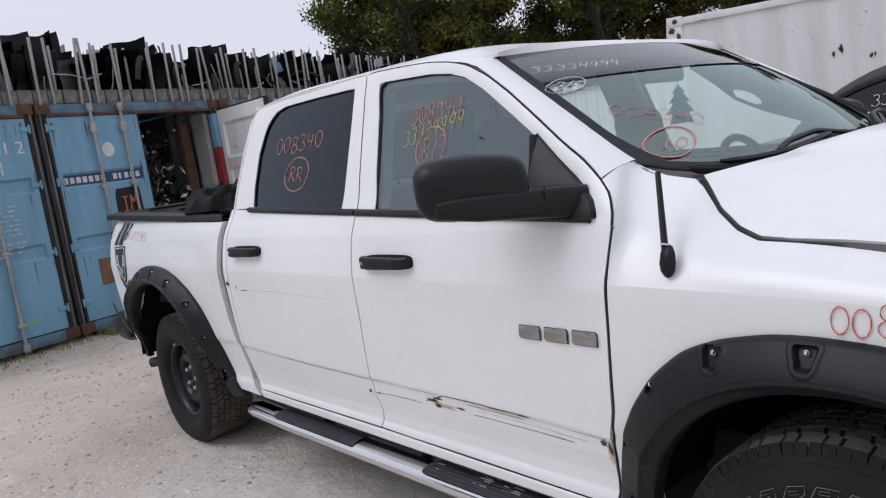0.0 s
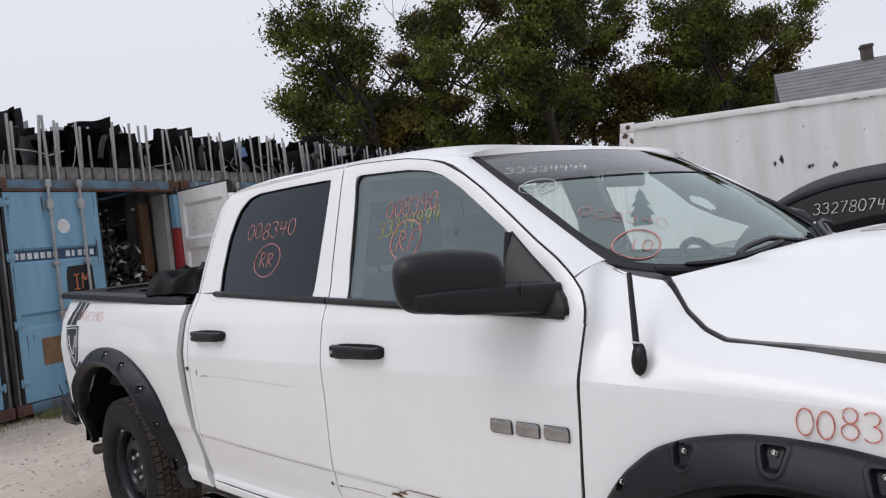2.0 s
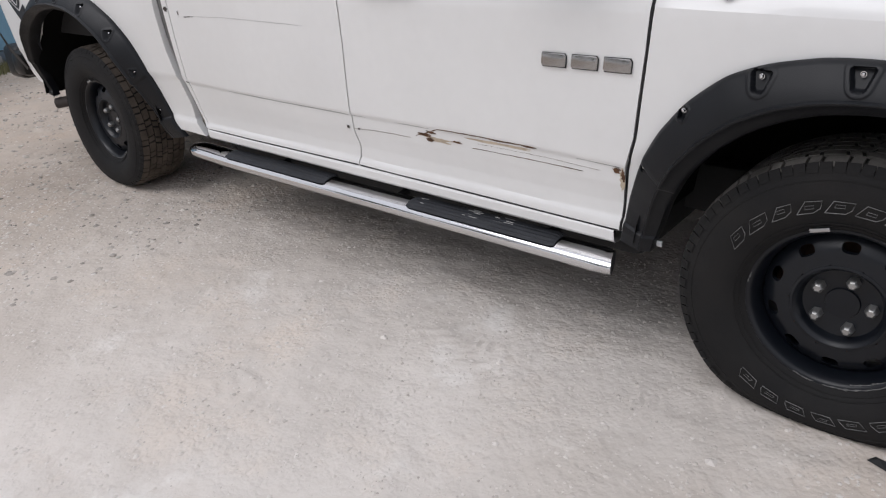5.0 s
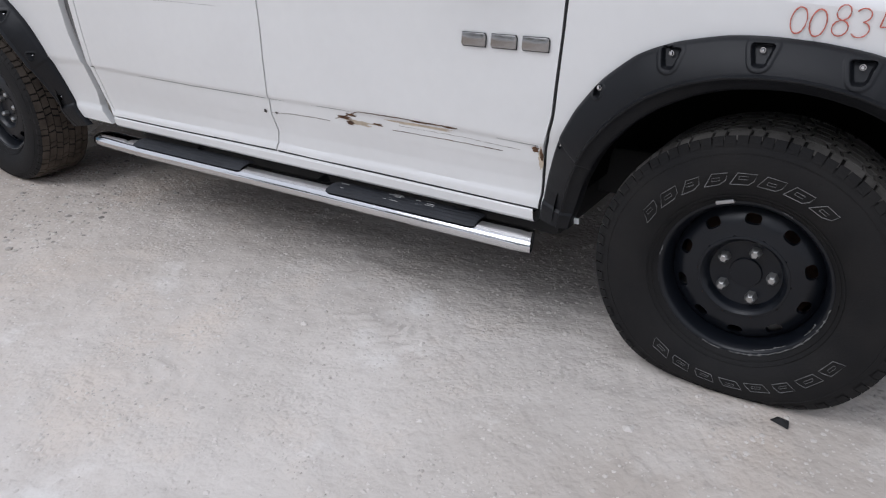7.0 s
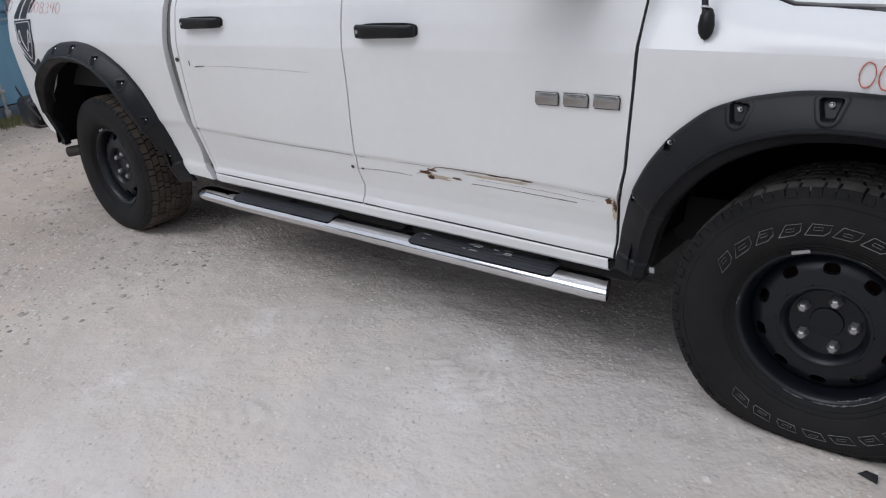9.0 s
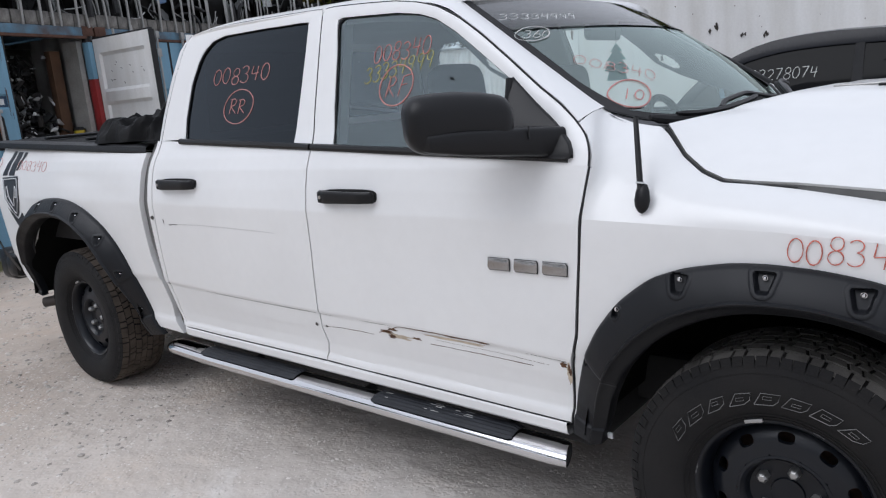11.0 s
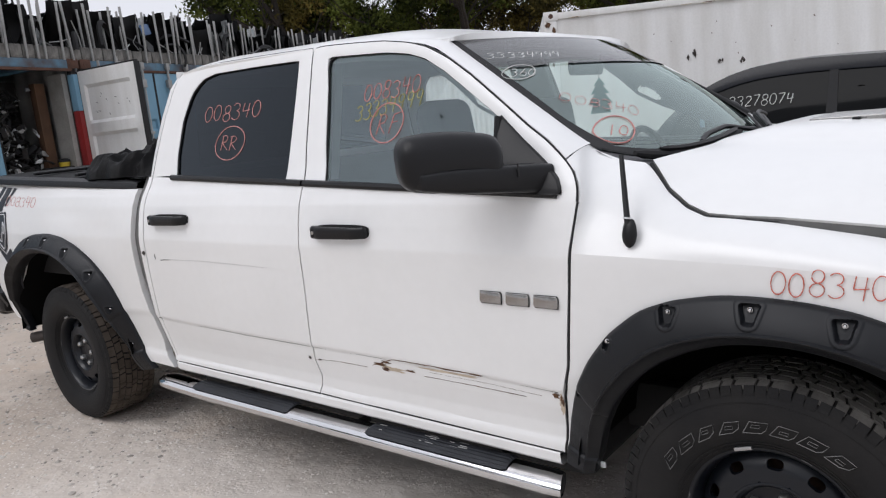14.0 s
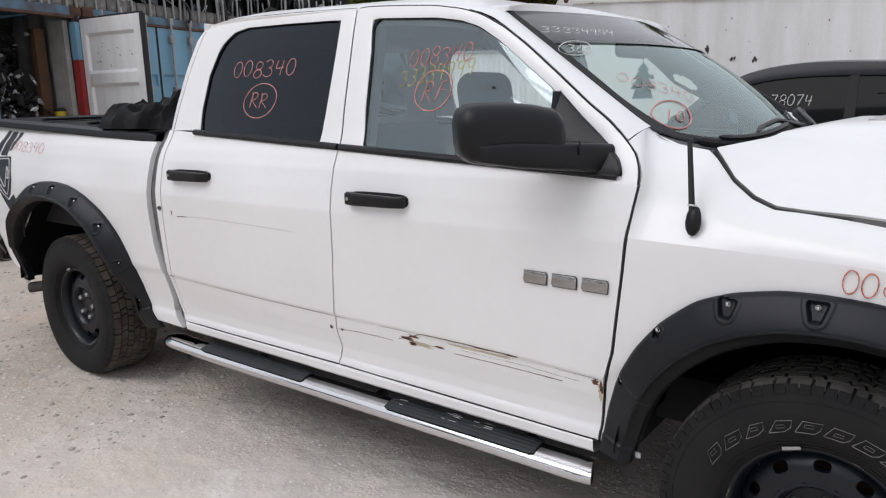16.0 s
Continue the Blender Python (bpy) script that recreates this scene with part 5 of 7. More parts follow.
        V += [(r * math.sin(a), -disc_y(r) + 0.014, r * math.cos(a)) for a, r in inner]
        for q in range(3):
            F += [(base + q * m + j, base + q * m + (j + 1) % m, base + (q + 1) * m + (j + 1) % m, base + (q + 1) * m + j) for j in range(m)]
    hub = lathe([(0.114, -disc_y(0.114) + 0.006), (0.1110, -disc_y(0.111) - 0.0004), (0.1085, -disc_y(0.1085) - 0.0016), (0.1045, -disc_y(0.1045) - 0.0016)] + [(r, -disc_y(r)) for r in (0.101, 0.097, 0.093, 0.090, 0.088, 0.05)] + [(0.040, -0.045), (0.038, -0.050), (0.0001, -0.051)], 60)
    disc = mesh(V, F)
    bmesh.ops.remove_doubles(disc, verts=disc.verts, dist=0.0004)
    part("wheel_disc", join(disc, hub), STEEL, w, "black steel disc with ten oval holes")
    part("brake_drum", lathe([(0.0001, 0.01), (0.17, 0.01), (0.17, 0.08)], 40), CRUST, w)
    for a in (15, 87, 159, 231, 303):
        x, z = 0.0655 * math.sin(radians(a)), 0.0655 * math.cos(radians(a))
        nut = lathe([(0.0001, -0.031), (0.008, -0.031), (0.0128, -0.027), (0.0150, -0.020), (0.0155, 0.0), (0.021, 0.004)], 6)
        part("wheel_nut", moved(nut, pose(x, -0.043, z)), NUT, w, "dull chrome wheel nut")
    # raised outline blocks on the sidewall, and a balance weight
    for a0, a1, n, low, high, seed in ((-63, 40, 8, 0.268, 0.298, 3), (116, 222, 8, 0.276, 0.304, 5)):
        rnd = random.Random(seed)
        for k in range(n if marked else 0):
            flip = 1 if a0 < 0 else -1
            a = radians(a0 + (a1 - a0) * (k + 0.5) / n)
            da = radians(abs(a1 - a0) / n * rnd.uniform(0.34, 0.42))
            lean = radians(1.6) * flip
            cut = rnd.uniform(0.55, 0.9)
            shape = [(-da, 0.0, -lean), (da * cut, 0.0, -lean), (da, 0.35, 0.0), (da * 0.9, 1.0, lean), (-da * cut, 1.0, lean), (-da, 0.0, -lean)]
            q = [((low + (high - low) * f) * math.sin(a + d_ + e_), -0.1400, (low + (high - low) * f) * math.cos(a + d_ + e_)) for d_, f, e_ in shape]
            part("sidewall_mark", tube(q, 0.0011, 4), FADED, tyre)
            # a short slot inside each outline
            f0, f1 = rnd.choice(((0.30, 0.55), (0.45, 0.72), (0.35, 0.62)))
            q = [((low + (high - low) * f) * math.sin(a + d_), -0.1401, (low + (high - low) * f) * math.cos(a + d_)) for d_, f in ((-da * 0.45, f0), (da * 0.40, f0), (da * 0.45, f1), (-da * 0.35, f1), (-da * 0.45, f0))]
            part("sidewall_mark", tube(q, 0.0007, 4), FADED, tyre)
    for a0, a1, r, y in ((96, 131, 0.2080, -0.0992), (128, 180, 0.2085, -0.0992), (186, 200, 0.2080, -0.0992), (112, 124, 0.1985, -0.0922), (140, 163, 0.1985, -0.0922), (276, 284, 0.2080, -0.0992), (18, 25, 0.2080, -0.0992)):
        part("rim_scuff", tube([((r + 0.0022 * noise.noise((a * 0.2, 7, r * 90))) * math.sin(radians(a)), y, (r + 0.0022 * noise.noise((a * 0.2, 7, r * 90))) * math.cos(radians(a))) for a in np.linspace(a0, a1, 26)], [0.0006 + 0.0042 * max(0.0, noise.noise((a * 0.45, a0, 2)) + 0.12) for a in np.linspace(a0, a1, 26)], 5), FADED, w)
    part("balance_weight", moved(box(-0.022, 0.022, -0.004, 0.004, -0.005, 0.005, 0.002), pose(-0.064, -0.104, 0.201, 0, -17, 0)), SILVER, w)
    # the load presses the tyre flat where it stands
    for ob in (tyre, *tyre.children):
        for v in ob.data.vertices:
            r = math.hypot(v.co.x, v.co.z)
            press = 0.915 if marked else 0.945
            if r > 0.235:
                k = (0.235 + (r - 0.235) * press) / r
                v.co.x, v.co.z = v.co.x * k, v.co.z * k
            if v.co.z < -0.24:
                room = -flat - 0.24
                v.co.z = -0.24 - room * (1 - max(0.0, 1 - (-0.24 - v.co.z) / 0.149) ** (0.149 / room))
    return w


for x, flat, tread in ((0.003, -0.330, TREAD), (-3.569, -0.360, DUSTY)):
    one = make_wheel(flat, tread, x > -1)
    one.parent = truck
    one.matrix_basis = pose(x, -0.866, 0.406)
    copy_thing(one, pose(x, 0.866, 0.406, 0, 0, 180))

# ---- chrome step bar ----


def step_bar(s):
    top = 0.362
    path = [(-2.80, s * 0.915, top - 0.004), (-2.76, s * 0.93, top), (-2.4, s * 0.942, top), (-0.9, s * 0.942, top), (-0.590, s * 0.942, top)]
    rows = []
    pts = poly(path, 60)
    for k, (x, y, z) in enumerate(pts):
        f = 0.90 if k == 59 else 1.0 if k > 2 else (0.55, 0.85, 0.97)[k]
        rows.append([(x + (0.018 * math.cos(t) if k == 59 else 0.0), y + s * 0.056 * f * math.cos(t), z + f * (abs(math.sin(t)) ** 0.8) * (0.0345 if math.sin(t) > 0 else -0.027)) for t in np.linspace(0, math.tau, 28)[:-1]])
    bm = grid(rows, True)
    bm.verts.ensure_lookup_table()
    bm.faces.new(bm.verts[:27])
    bar = part("step_bar", bm, CHROME, truck, "chrome side step bar")
    part("end_cap", moved(lathe([(0.0001, 0.016), (0.035, 0.016), (0.042, 0.010), (0.0425, -0.01)], 24), pose(-0.603, s * 0.940, top + 0.003, 0, 0, -90 - 18 * s) @ Matrix.Diagonal((1.16, 0.7, 0.66, 1))), CAP, bar, "dark grey plastic end cap")
    for x0, x1 in ((-2.46, -1.80), (-1.372, -0.765)):
        P = []
        for j, u in enumerate(np.linspace(0, 1, 40)):
            x = x0 + (x1 - x0) * u
            ends = min(1.0, min(u, 1 - u) / 0.022)
            row = []
            for v in np.linspace(-1, 1, 31):
                ang = radians(90 - 58 * v * (0.78 + 0.22 * ends))
                rib = 0.0026 if int((v + 1) * 7.5) % 2 else 0.0
                row.append((x, s * (0.942 + 0.059 * math.cos(ang)), top + 0.0405 * math.sin(ang) * (0.94 + 0.06 * ends) + rib + 0.004 * ends))
            P.append(row)
        pad = part("step_pad", grid(P), PAD, bar, "black rubber step pad with scuffed marks")
        if x0 > -1.5 and s < 0:
            rnd = random.Random(5)
            for _ in range(16):
                a, b = rnd.uniform(-1.14, -0.96) if rnd.random() < 0.8 else rnd.uniform(-1.35, -1.30), rnd.uniform(-0.5, 0.5)
                part("scuff", tube([(a + d * 0.03, -(0.942 + 0.060 * math.cos(radians(90 - 50 * b))), top + 0.0480 + 0.0 * d - 0.012 * abs(b)) for d in (0, rnd.uniform(0.4, 1.2))], 0.0015, 4), GALV, pad)
    for x in (-2.2, -1.5, -0.85):
        part("step_bracket", tube([(x, s * 0.93, top - 0.01), (x, s * 0.80, 0.37), (x, s * 0.56, 0.47)], 0.018, 8), GAP, bar)


step_bar(-1)
step_bar(1)

# ---- mirrors, handles, aerial, badge ----


def mirror(s):
    # the head: a rounded housing, its inner end a little lower, drawn out along its length
    x, y = -0.745, 1.148
    ax, ay, L = 0.68, -0.73, 0.140
    k_ = [-1.0, -0.985, -0.95, -0.90, -0.82, -0.70, -0.40, 0.0, 0.40, 0.70, 0.82, 0.91, 0.96, 0.99, 1.0]
    top = [1.375, 1.395, 1.412, 1.422, 1.430, 1.434, 1.437, 1.436, 1.430, 1.422, 1.417, 1.409, 1.400, 1.388, 1.37]
    low = [1.345, 1.327, 1.311, 1.301, 1.291, 1.284, 1.277, 1.275, 1.277, 1.280, 1.284, 1.292, 1.303, 1.320, 1.34]
    fat = [0.30, 0.50, 0.66, 0.78, 0.89, 0.96, 1.0, 1.0, 1.0, 0.97, 0.91, 0.80, 0.68, 0.50, 0.30]
    rows = []
    for k, t, b, f in zip(k_, top, low, fat):
        row = []
        for w in np.linspace(0, math.tau, 41)[:-1]:
            c, v = math.copysign(abs(math.cos(w)) ** 0.55, math.cos(w)), math.copysign(abs(math.sin(w)) ** 0.55, math.sin(w))
            d = f * (0.064 * c if c > 0 else 0.052 * c) - 0.014 * max(0.0, v) ** 2
            row.append((x + ax * L * k + 0.80 * d, s * (y + ay * L * k + 0.60 * d), (t + b) / 2 + (t - b) / 2 * v))
        rows.append(row)
    for end in (0, -1):
        mid = tuple(np.mean(rows[end], axis=0))
        rows.insert(0 if end == 0 else len(rows), [mid] * 40)
    head = grid(rows, True)
    bmesh.ops.remove_doubles(head, verts=head.verts, dist=0.0002)
    m = part("mirror", head, TRIM, truck, "large black plastic door mirror")
    part("mirror_glass", grid([[(x + ax * 0.115 * a - 0.80 * 0.056, s * (y + ay * 0.115 * a - 0.60 * 0.056), 1.356 + 0.058 * b) for a in np.linspace(-1, 1, 6)] for b in np.linspace(-1, 1, 6)]), CHROME, m)
    # a squared beam from the head to the door
    rows = []
    for ux, uy, up_, low_, thick in ((-0.790, 1.255, 1.322, 1.296, 0.030), (-0.752, 1.256, 1.334, 1.288, 0.045), (-0.713, 1.222, 1.339, 1.279, 0.050), (-0.681, 1.192, 1.3395, 1.272, 0.050), (-0.635, 1.136, 1.3365, 1.265, 0.050), (-0.600, 1.060, 1.332, 1.256, 0.048), (-0.560, 0.993, 1.327, 1.246, 0.046), (-0.540, 0.950, 1.322, 1.243, 0.044)):
        ring_ = [(math.copysign(abs(math.cos(t)) ** 0.40, math.cos(t)), math.copysign(abs(math.sin(t)) ** 0.40, math.sin(t))) for t in np.linspace(0, math.tau, 25)[:-1]]
        rows.append([(ux + 0.80 * thick * (c - 1), s * (uy + 0.60 * thick * (c - 1)), (up_ + low_) / 2 + (up_ - low_) / 2 * v) for c, v in ring_])
    part("mirror_arm", grid(rows, True), TRIM, m)
    part("arm_joint", tube([(-0.592, s * 1.050, 1.334), (-0.590, s * 1.050, 1.30)], 0.0022, 6), GAP, m)
    # sail plate in the window's corner
    P = [(-0.738, 1.466), (-0.728, 1.456), (-0.655, 1.394), (-0.565, 1.322), (-0.522, 1.283), (-0.511, 1.262), (-0.510, 1.246), (-0.520, 1.238), (-0.738, 1.248)]
    out = [(u, s * (half_width(max(v, 1.25)) + 0.010 + (0.012 if v < 1.3 else 0)), v) for u, v in P]
    part("mirror_sail", prism(out, (0, -s * 0.03, 0), 0.004), TRIM, m)
    part("window_divider", tube([(-0.742, s * 0.945, 1.25), (-0.742, s * 0.895, 1.46)], 0.012, 8), TRIM, m)


def handle(x0, x1, z, s):
    rows = []
    for u in np.concatenate([[0, 0.004, 0.02], np.linspace(0.06, 0.94, 16), [0.98, 0.996, 1.0]]):
        x = x0 + (x1 - x0) * u
        e = min(u, 1 - u)
        f = min(1.0, 0.55 + e / 0.035)
        out = 0.014 + 0.016 * min(1.0, e / 0.16)
        tall = 0.0225 - 0.004 * u
        rows.append([(x, s * (half_width(z) + out + 0.010 * f * math.copysign(abs(math.cos(t)) ** 0.6, math.cos(t))), z + tall * f * math.copysign(abs(math.sin(t)) ** 0.6, math.sin(t))) for t in np.linspace(0, math.tau, 17)[:-1]])
    bm = grid(rows, True)
    bm.verts.ensure_lookup_table()
    bm.faces.new(bm.verts[:16])
    bm.faces.new(bm.verts[-16:])
    h = part("door_handle", bm, TRIM, truck, "black plastic pull handle")
    q = [(x0 + (x1 - x0) * (0.5 + 0.51 * math.copysign(abs(math.cos(t)) ** 0.5, math.cos(t))), s * (half_width(z) + 0.003), z + 0.024 * math.copysign(abs(math.sin(t)) ** 0.5, math.sin(t))) for t in np.linspace(0, math.tau, 40)[:-1]]
    part("handle_recess", prism(q, (0, -s * 0.012, 0)), GAP, h)
    part("handle_block", box(x0 + 0.004, x0 + 0.040, min(s * half_width(z), s * (half_width(z) + 0.034)), max(s * half_width(z), s * (half_width(z) + 0.034)), z - 0.021, z + 0.021, 0.008, 3), TRIM, h)
    part("lock_cylinder", moved(lathe([(0.0001, 0.002), (0.006, 0.0015), (0.007, -0.002)], 12), pose(x0 + 0.020, s * (half_width(z) + 0.0345), z, 0, 0, 0 if s > 0 else 180)), DULL, h)


for s in (-1, 1):
    mirror(s)
    handle(-1.466, -1.210, 1.131, s)
    handle(-2.517, -2.250, 1.164, s)
aer = part("aerial_base", grid([[(-0.310 + 0.018 * f * math.cos(t), -(half_width(z) - 0.004 + 0.014 * f * max(0, math.sin(t))) - 0.002, z) for t in np.linspace(0, math.tau, 17)[:-1]] for z, f in ((1.107, 0.05), (1.112, 0.55), (1.124, 0.95), (1.140, 1.1), (1.162, 0.95), (1.176, 0.6), (1.181, 0.05))], True), TRIM, truck)
part("aerial_mast", tube([(-0.314, -1.003, 1.165), (-0.345, -0.950, 1.335)], [0.0080, 0.0062], 8), TRIM, aer)
part("collar", lathe([(0.0080, -0.002), (0.0105, -0.002), (0.0105, 0.002), (0.0080, 0.002)], 14), LETTER, aer, "white collar").matrix_basis = pose(-0.3155, -1.001, 1.181, 74, 0, -8)
for x0, x1 in ((-0.782, -0.706), (-0.692, -0.614), (-0.600, -0.522)):
    q = [(x0 + (x1 - x0) * a, -(half_width(0.95) + 0.002), 0.931 + 0.035 * b) for a, b in ((0.06, 0.0), (0.0, 0.2), (0.04, 1.0), (0.94, 1.0), (1.0, 0.8), (0.97, 0.0))]
    badge = part("door_badge", prism(q, (0, -0.007, 0), 0.0030), BADGE, truck, "dull chrome badge block on the door")
    mid_x, mid_z = (x0 + x1) / 2, 0.9485
    part("badge_backing", prism([(mid_x + (x - mid_x) * 1.03, y, mid_z + (z - mid_z) * 1.07 - 0.0006) for x, y, z in q], (0, -0.0022, 0)), GAP, badge)

# ---- marks in chalk ----
near = on_side(-1, 0.003)


def at(x0, z0, rise=0.0):
    return lambda a, b: near(x0 + a, z0 + b + rise * a)


write("008340", at(0.016, 1.010, 0.02), 0.240, 0.058, RED, truck, "red chalk number on the white fender", stroke=0.0015, seed=2)
write("10", at(0.362, 0.982), 0.075, 0.058, RED, truck, "red chalk number ten", stroke=0.0017, seed=3)
ring(near, 0.397, 1.010, 0.075, 0.050, RED, truck, "red chalk circle", 0.0017)
write("008340", at(-4.105, 1.236, -0.045), 0.40, 0.052, PINK, truck, "faded red chalk number on the bed side", stroke=0.0013, seed=4)
ring(near, -4.40, 1.27, 0.05, 0.030, PINK, truck, "faded red chalk circle", 0.0012)
glass_side = on_side(-1, -0.0085)


def on_glass(x0, z0, rise=0.0):
    return lambda a, b: glass_side(x0 + a, z0 + b + rise * a)


write("008340", on_glass(-2.268, 1.553, 0.0), 0.385, 0.060, PINK, truck, "pink chalk number on tinted glass", stroke=0.0019, seed=5)
write("RR", on_glass(-2.122, 1.432), 0.120, 0.058, PINK, truck, "pink chalk letters on tinted glass", stroke=0.0019, seed=6)
ring(glass_side, -2.062, 1.460, 0.096, 0.066, PINK, truck, "pink chalk circle", 0.0020)
write("008340", on_glass(-1.325, 1.556, 0.02), 0.255, 0.054, PINK, truck, "pink chalk number on the front window", stroke=0.0019, seed=7)
write("33334999", on_glass(-1.352, 1.488, 0.12), 0.300, 0.052, YELLOW, truck, "yellow chalk number on the front window", stroke=0.0017, seed=8)
write("RF", on_glass(-1.248, 1.442), 0.105, 0.068, PINK, truck, "pink chalk letters on the front window", stroke=0.0020, slant=0.3, seed=9)
ring(glass_side, -1.203, 1.476, 0.073, 0.064, PINK, truck, "pink chalk circle", 0.0022)


def on_shield(u0, v0, tip=0.0, lean=0.6):
    return lambda a, b: lift(shield(u0 + (a + lean * b) / 0.74, v0 + b / 0.88 + tip * a), 0.003)


write("33334999", on_shield(-0.955, 0.795, -0.10), 0.32, 0.048, CHALK, truck, "white chalk number on the windshield", stroke=0.0017, seed=10)
write("360", on_shield(-0.955, 0.612, -0.1), 0.090, 0.056, CHALK, truck, "white chalk number in a circle", stroke=0.0016, seed=11)
ring(on_shield(-0.885, 0.647), 0, 0, 0.060, 0.056, CHALK, truck, "white chalk circle", 0.0016)
write("008340", on_shield(-0.885, 0.385, -0.62), 0.235, 0.058, PINK, truck, "faint pink chalk number on the windshield", stroke=0.0010, seed=12)
write("10", on_shield(-0.855, 0.115, 0.0), 0.080, 0.060, PINK, truck, "pink chalk number ten", stroke=0.0020, seed=13)
ring(on_shield(-0.79, 0.152), 0, 0, 0.072, 0.088, PINK, truck, "pink chalk circle", 0.0024)

# ---- rust, scratches and the shield decal ----


def blot(cx, cz, rx, rz, seed, lift_=0.0016):
    rnd = random.Random(seed)
    k = [rnd.uniform(0.30, 1.25) for _ in range(44)]
    for _ in range(2):
        k = [0.25 * k[i - 1] + 0.5 * k[i] + 0.25 * k[(i + 1) % 44] + rnd.uniform(-0.06, 0.06) for i in range(44)]
    out = [(cx + rx * k[i] * math.cos(i * math.tau / 44) + 0.12 * rx * math.sin(i * 1.7 + seed), cz + rz * k[i] * math.sin(i * math.tau / 44)) for i in range(44)]
    p = on_side(-1, lift_)
    c = p(cx, cz)
    V = [c] + [p(*q) for q in out]
    return mesh(V, [(0, i + 1, (i + 1) % 44 + 1) for i in range(44)])


def scratch(pts, r):
    p = on_side(-1, 0.0008)
    rnd = random.Random(len(pts))
    q = smoothed(pts, 50)
    return tube([p(x, z + 0.0012 * noise.noise((x * 40, z, 3))) for x, z in q], [r * (0.4 + 0.9 * abs(noise.noise((x * 30, 1, z * 9)))) for x, z in q], 5)


for cx, cz, rx, rz, k in ((-1.205, 0.650, 0.07, 0.010, 11), (-0.556, 0.632, 0.010, 0.045, 12), (-0.95, 0.676, 0.13, 0.007, 13)):
    part("rust_stain", blot(cx, cz, rx, rz, k, 0.0008), RUSTPALE, truck, "pale brown rust stain on the door")
for cx, cz, rx, rz, k in ((-1.262, 0.661, 0.036, 0.008, 1), (-1.232, 0.673, 0.024, 0.005, 2), (-1.237, 0.646, 0.022, 0.008, 3), (-1.123, 0.655, 0.024, 0.005, 4), (-0.572, 0.662, 0.013, 0.010, 5), (-0.553, 0.648, 0.006, 0.022, 6), (-0.95, 0.686, 0.05, 0.004, 7), (-0.85, 0.684, 0.03, 0.003, 8)):
    part("rust_patch", blot(cx, cz, rx, rz, k), RUST, truck, "brown rust eating through the door's crease")
part("scratch", scratch([(-1.30, 0.652), (-1.26, 0.664), (-1.194, 0.690), (-1.05, 0.691), (-0.82, 0.687)], 0.0023), RUST, truck)
part("scratch", scratch([(-1.60, 0.633), (-1.5, 0.640), (-1.40, 0.641), (-1.33, 0.640)], 0.0011), RUST, truck)
part("scratch", scratch([(-1.067, 0.645), (-0.87, 0.644), (-0.675, 0.640)], 0.0015), RUST, truck)
part("scratch", scratch([(-1.04, 0.663), (-0.80, 0.661), (-0.62, 0.652)], 0.0006), RUST, truck)
part("scratch", scratch([(-2.495, 0.986), (-2.43, 0.990)], 0.0035), SCRATCH, truck)
part("scratch", scratch([(-2.43, 0.990), (-2.239, 0.994), (-1.95, 0.990), (-1.76, 0.986)], 0.0006), SEALSHADE, truck)
for cx, cz, rx, rz, k in ((-2.625, 1.012, 0.018, 0.015, 20), (-2.535, 1.0, 0.004, 0.016, 21), (-1.63, 0.636, 0.010, 0.008, 22), (-1.575, 0.635, 0.008, 0.006, 23), (-2.63, 0.702, 0.016, 0.004, 24)):
    part("paint_knock", blot(cx, cz, rx, rz, k), SCRATCH, truck, "small dark knock in the paint")
for k in range(4):
    part("rust_patch", blot(-2.18 + 0.012 * k, 0.476, 0.018, 0.0035, 30 + k), RUST, truck)
DECAL = material("dark_decal", (0.016, 0.018, 0.024), 0.4, 0, 0.2, 8)


def decal_sheet(outline, d=0.0022):
    outline = [(x * 1.3 + 4.24 * 0.3 + 0.035, 1.335 - 1.12 * (1.335 - z)) for x, z in outline]
    c = np.mean(outline, axis=0)

    def put(x, z):
        return (x, -(half_width(z) + d - 0.10 * max(0.0, (-4.38 - x) / 0.16) ** 2 + dent(x, z)), z)

    o = poly(list(outline) + [outline[0]], 60)[:-1]
    return grid([[put(*(c + (p - c) * k)) for p in o] for k in (0.02, 0.3, 0.6, 0.85, 1.0)], True)


dec = part("bed_decal", join(decal_sheet([(-4.32, 1.215), (-4.25, 1.335), (-4.215, 1.335), (-4.265, 1.215)]), decal_sheet([(-4.25, 1.215), (-4.20, 1.33), (-4.15, 1.33), (-4.185, 1.215)]), decal_sheet([(-4.17, 1.24), (-4.13, 1.328), (-4.10, 1.326), (-4.155, 1.24)]),
                            decal_sheet([(-4.32, 1.205), (-4.145, 1.212), (-4.135, 1.10), (-4.17, 1.03), (-4.20, 1.00), (-4.25, 1.03), (-4.30, 1.10)]), decal_sheet([(-4.29, 1.05), (-4.20, 0.99), (-4.14, 1.03), (-4.10, 0.90), (-4.13, 0.80), (-4.17, 0.90), (-4.19, 0.84), (-4.21, 0.93)])), DECAL, truck, "dark torn-edge shield decal")


def p(x, z):
    x, z = x * 1.3 + 4.24 * 0.3 + 0.035, 1.335 - 1.12 * (1.335 - z)
    return (x, -(half_width(z) + 0.004 - 0.10 * max(0.0, (-4.38 - x) / 0.16) ** 2 + dent(x, z)), z)



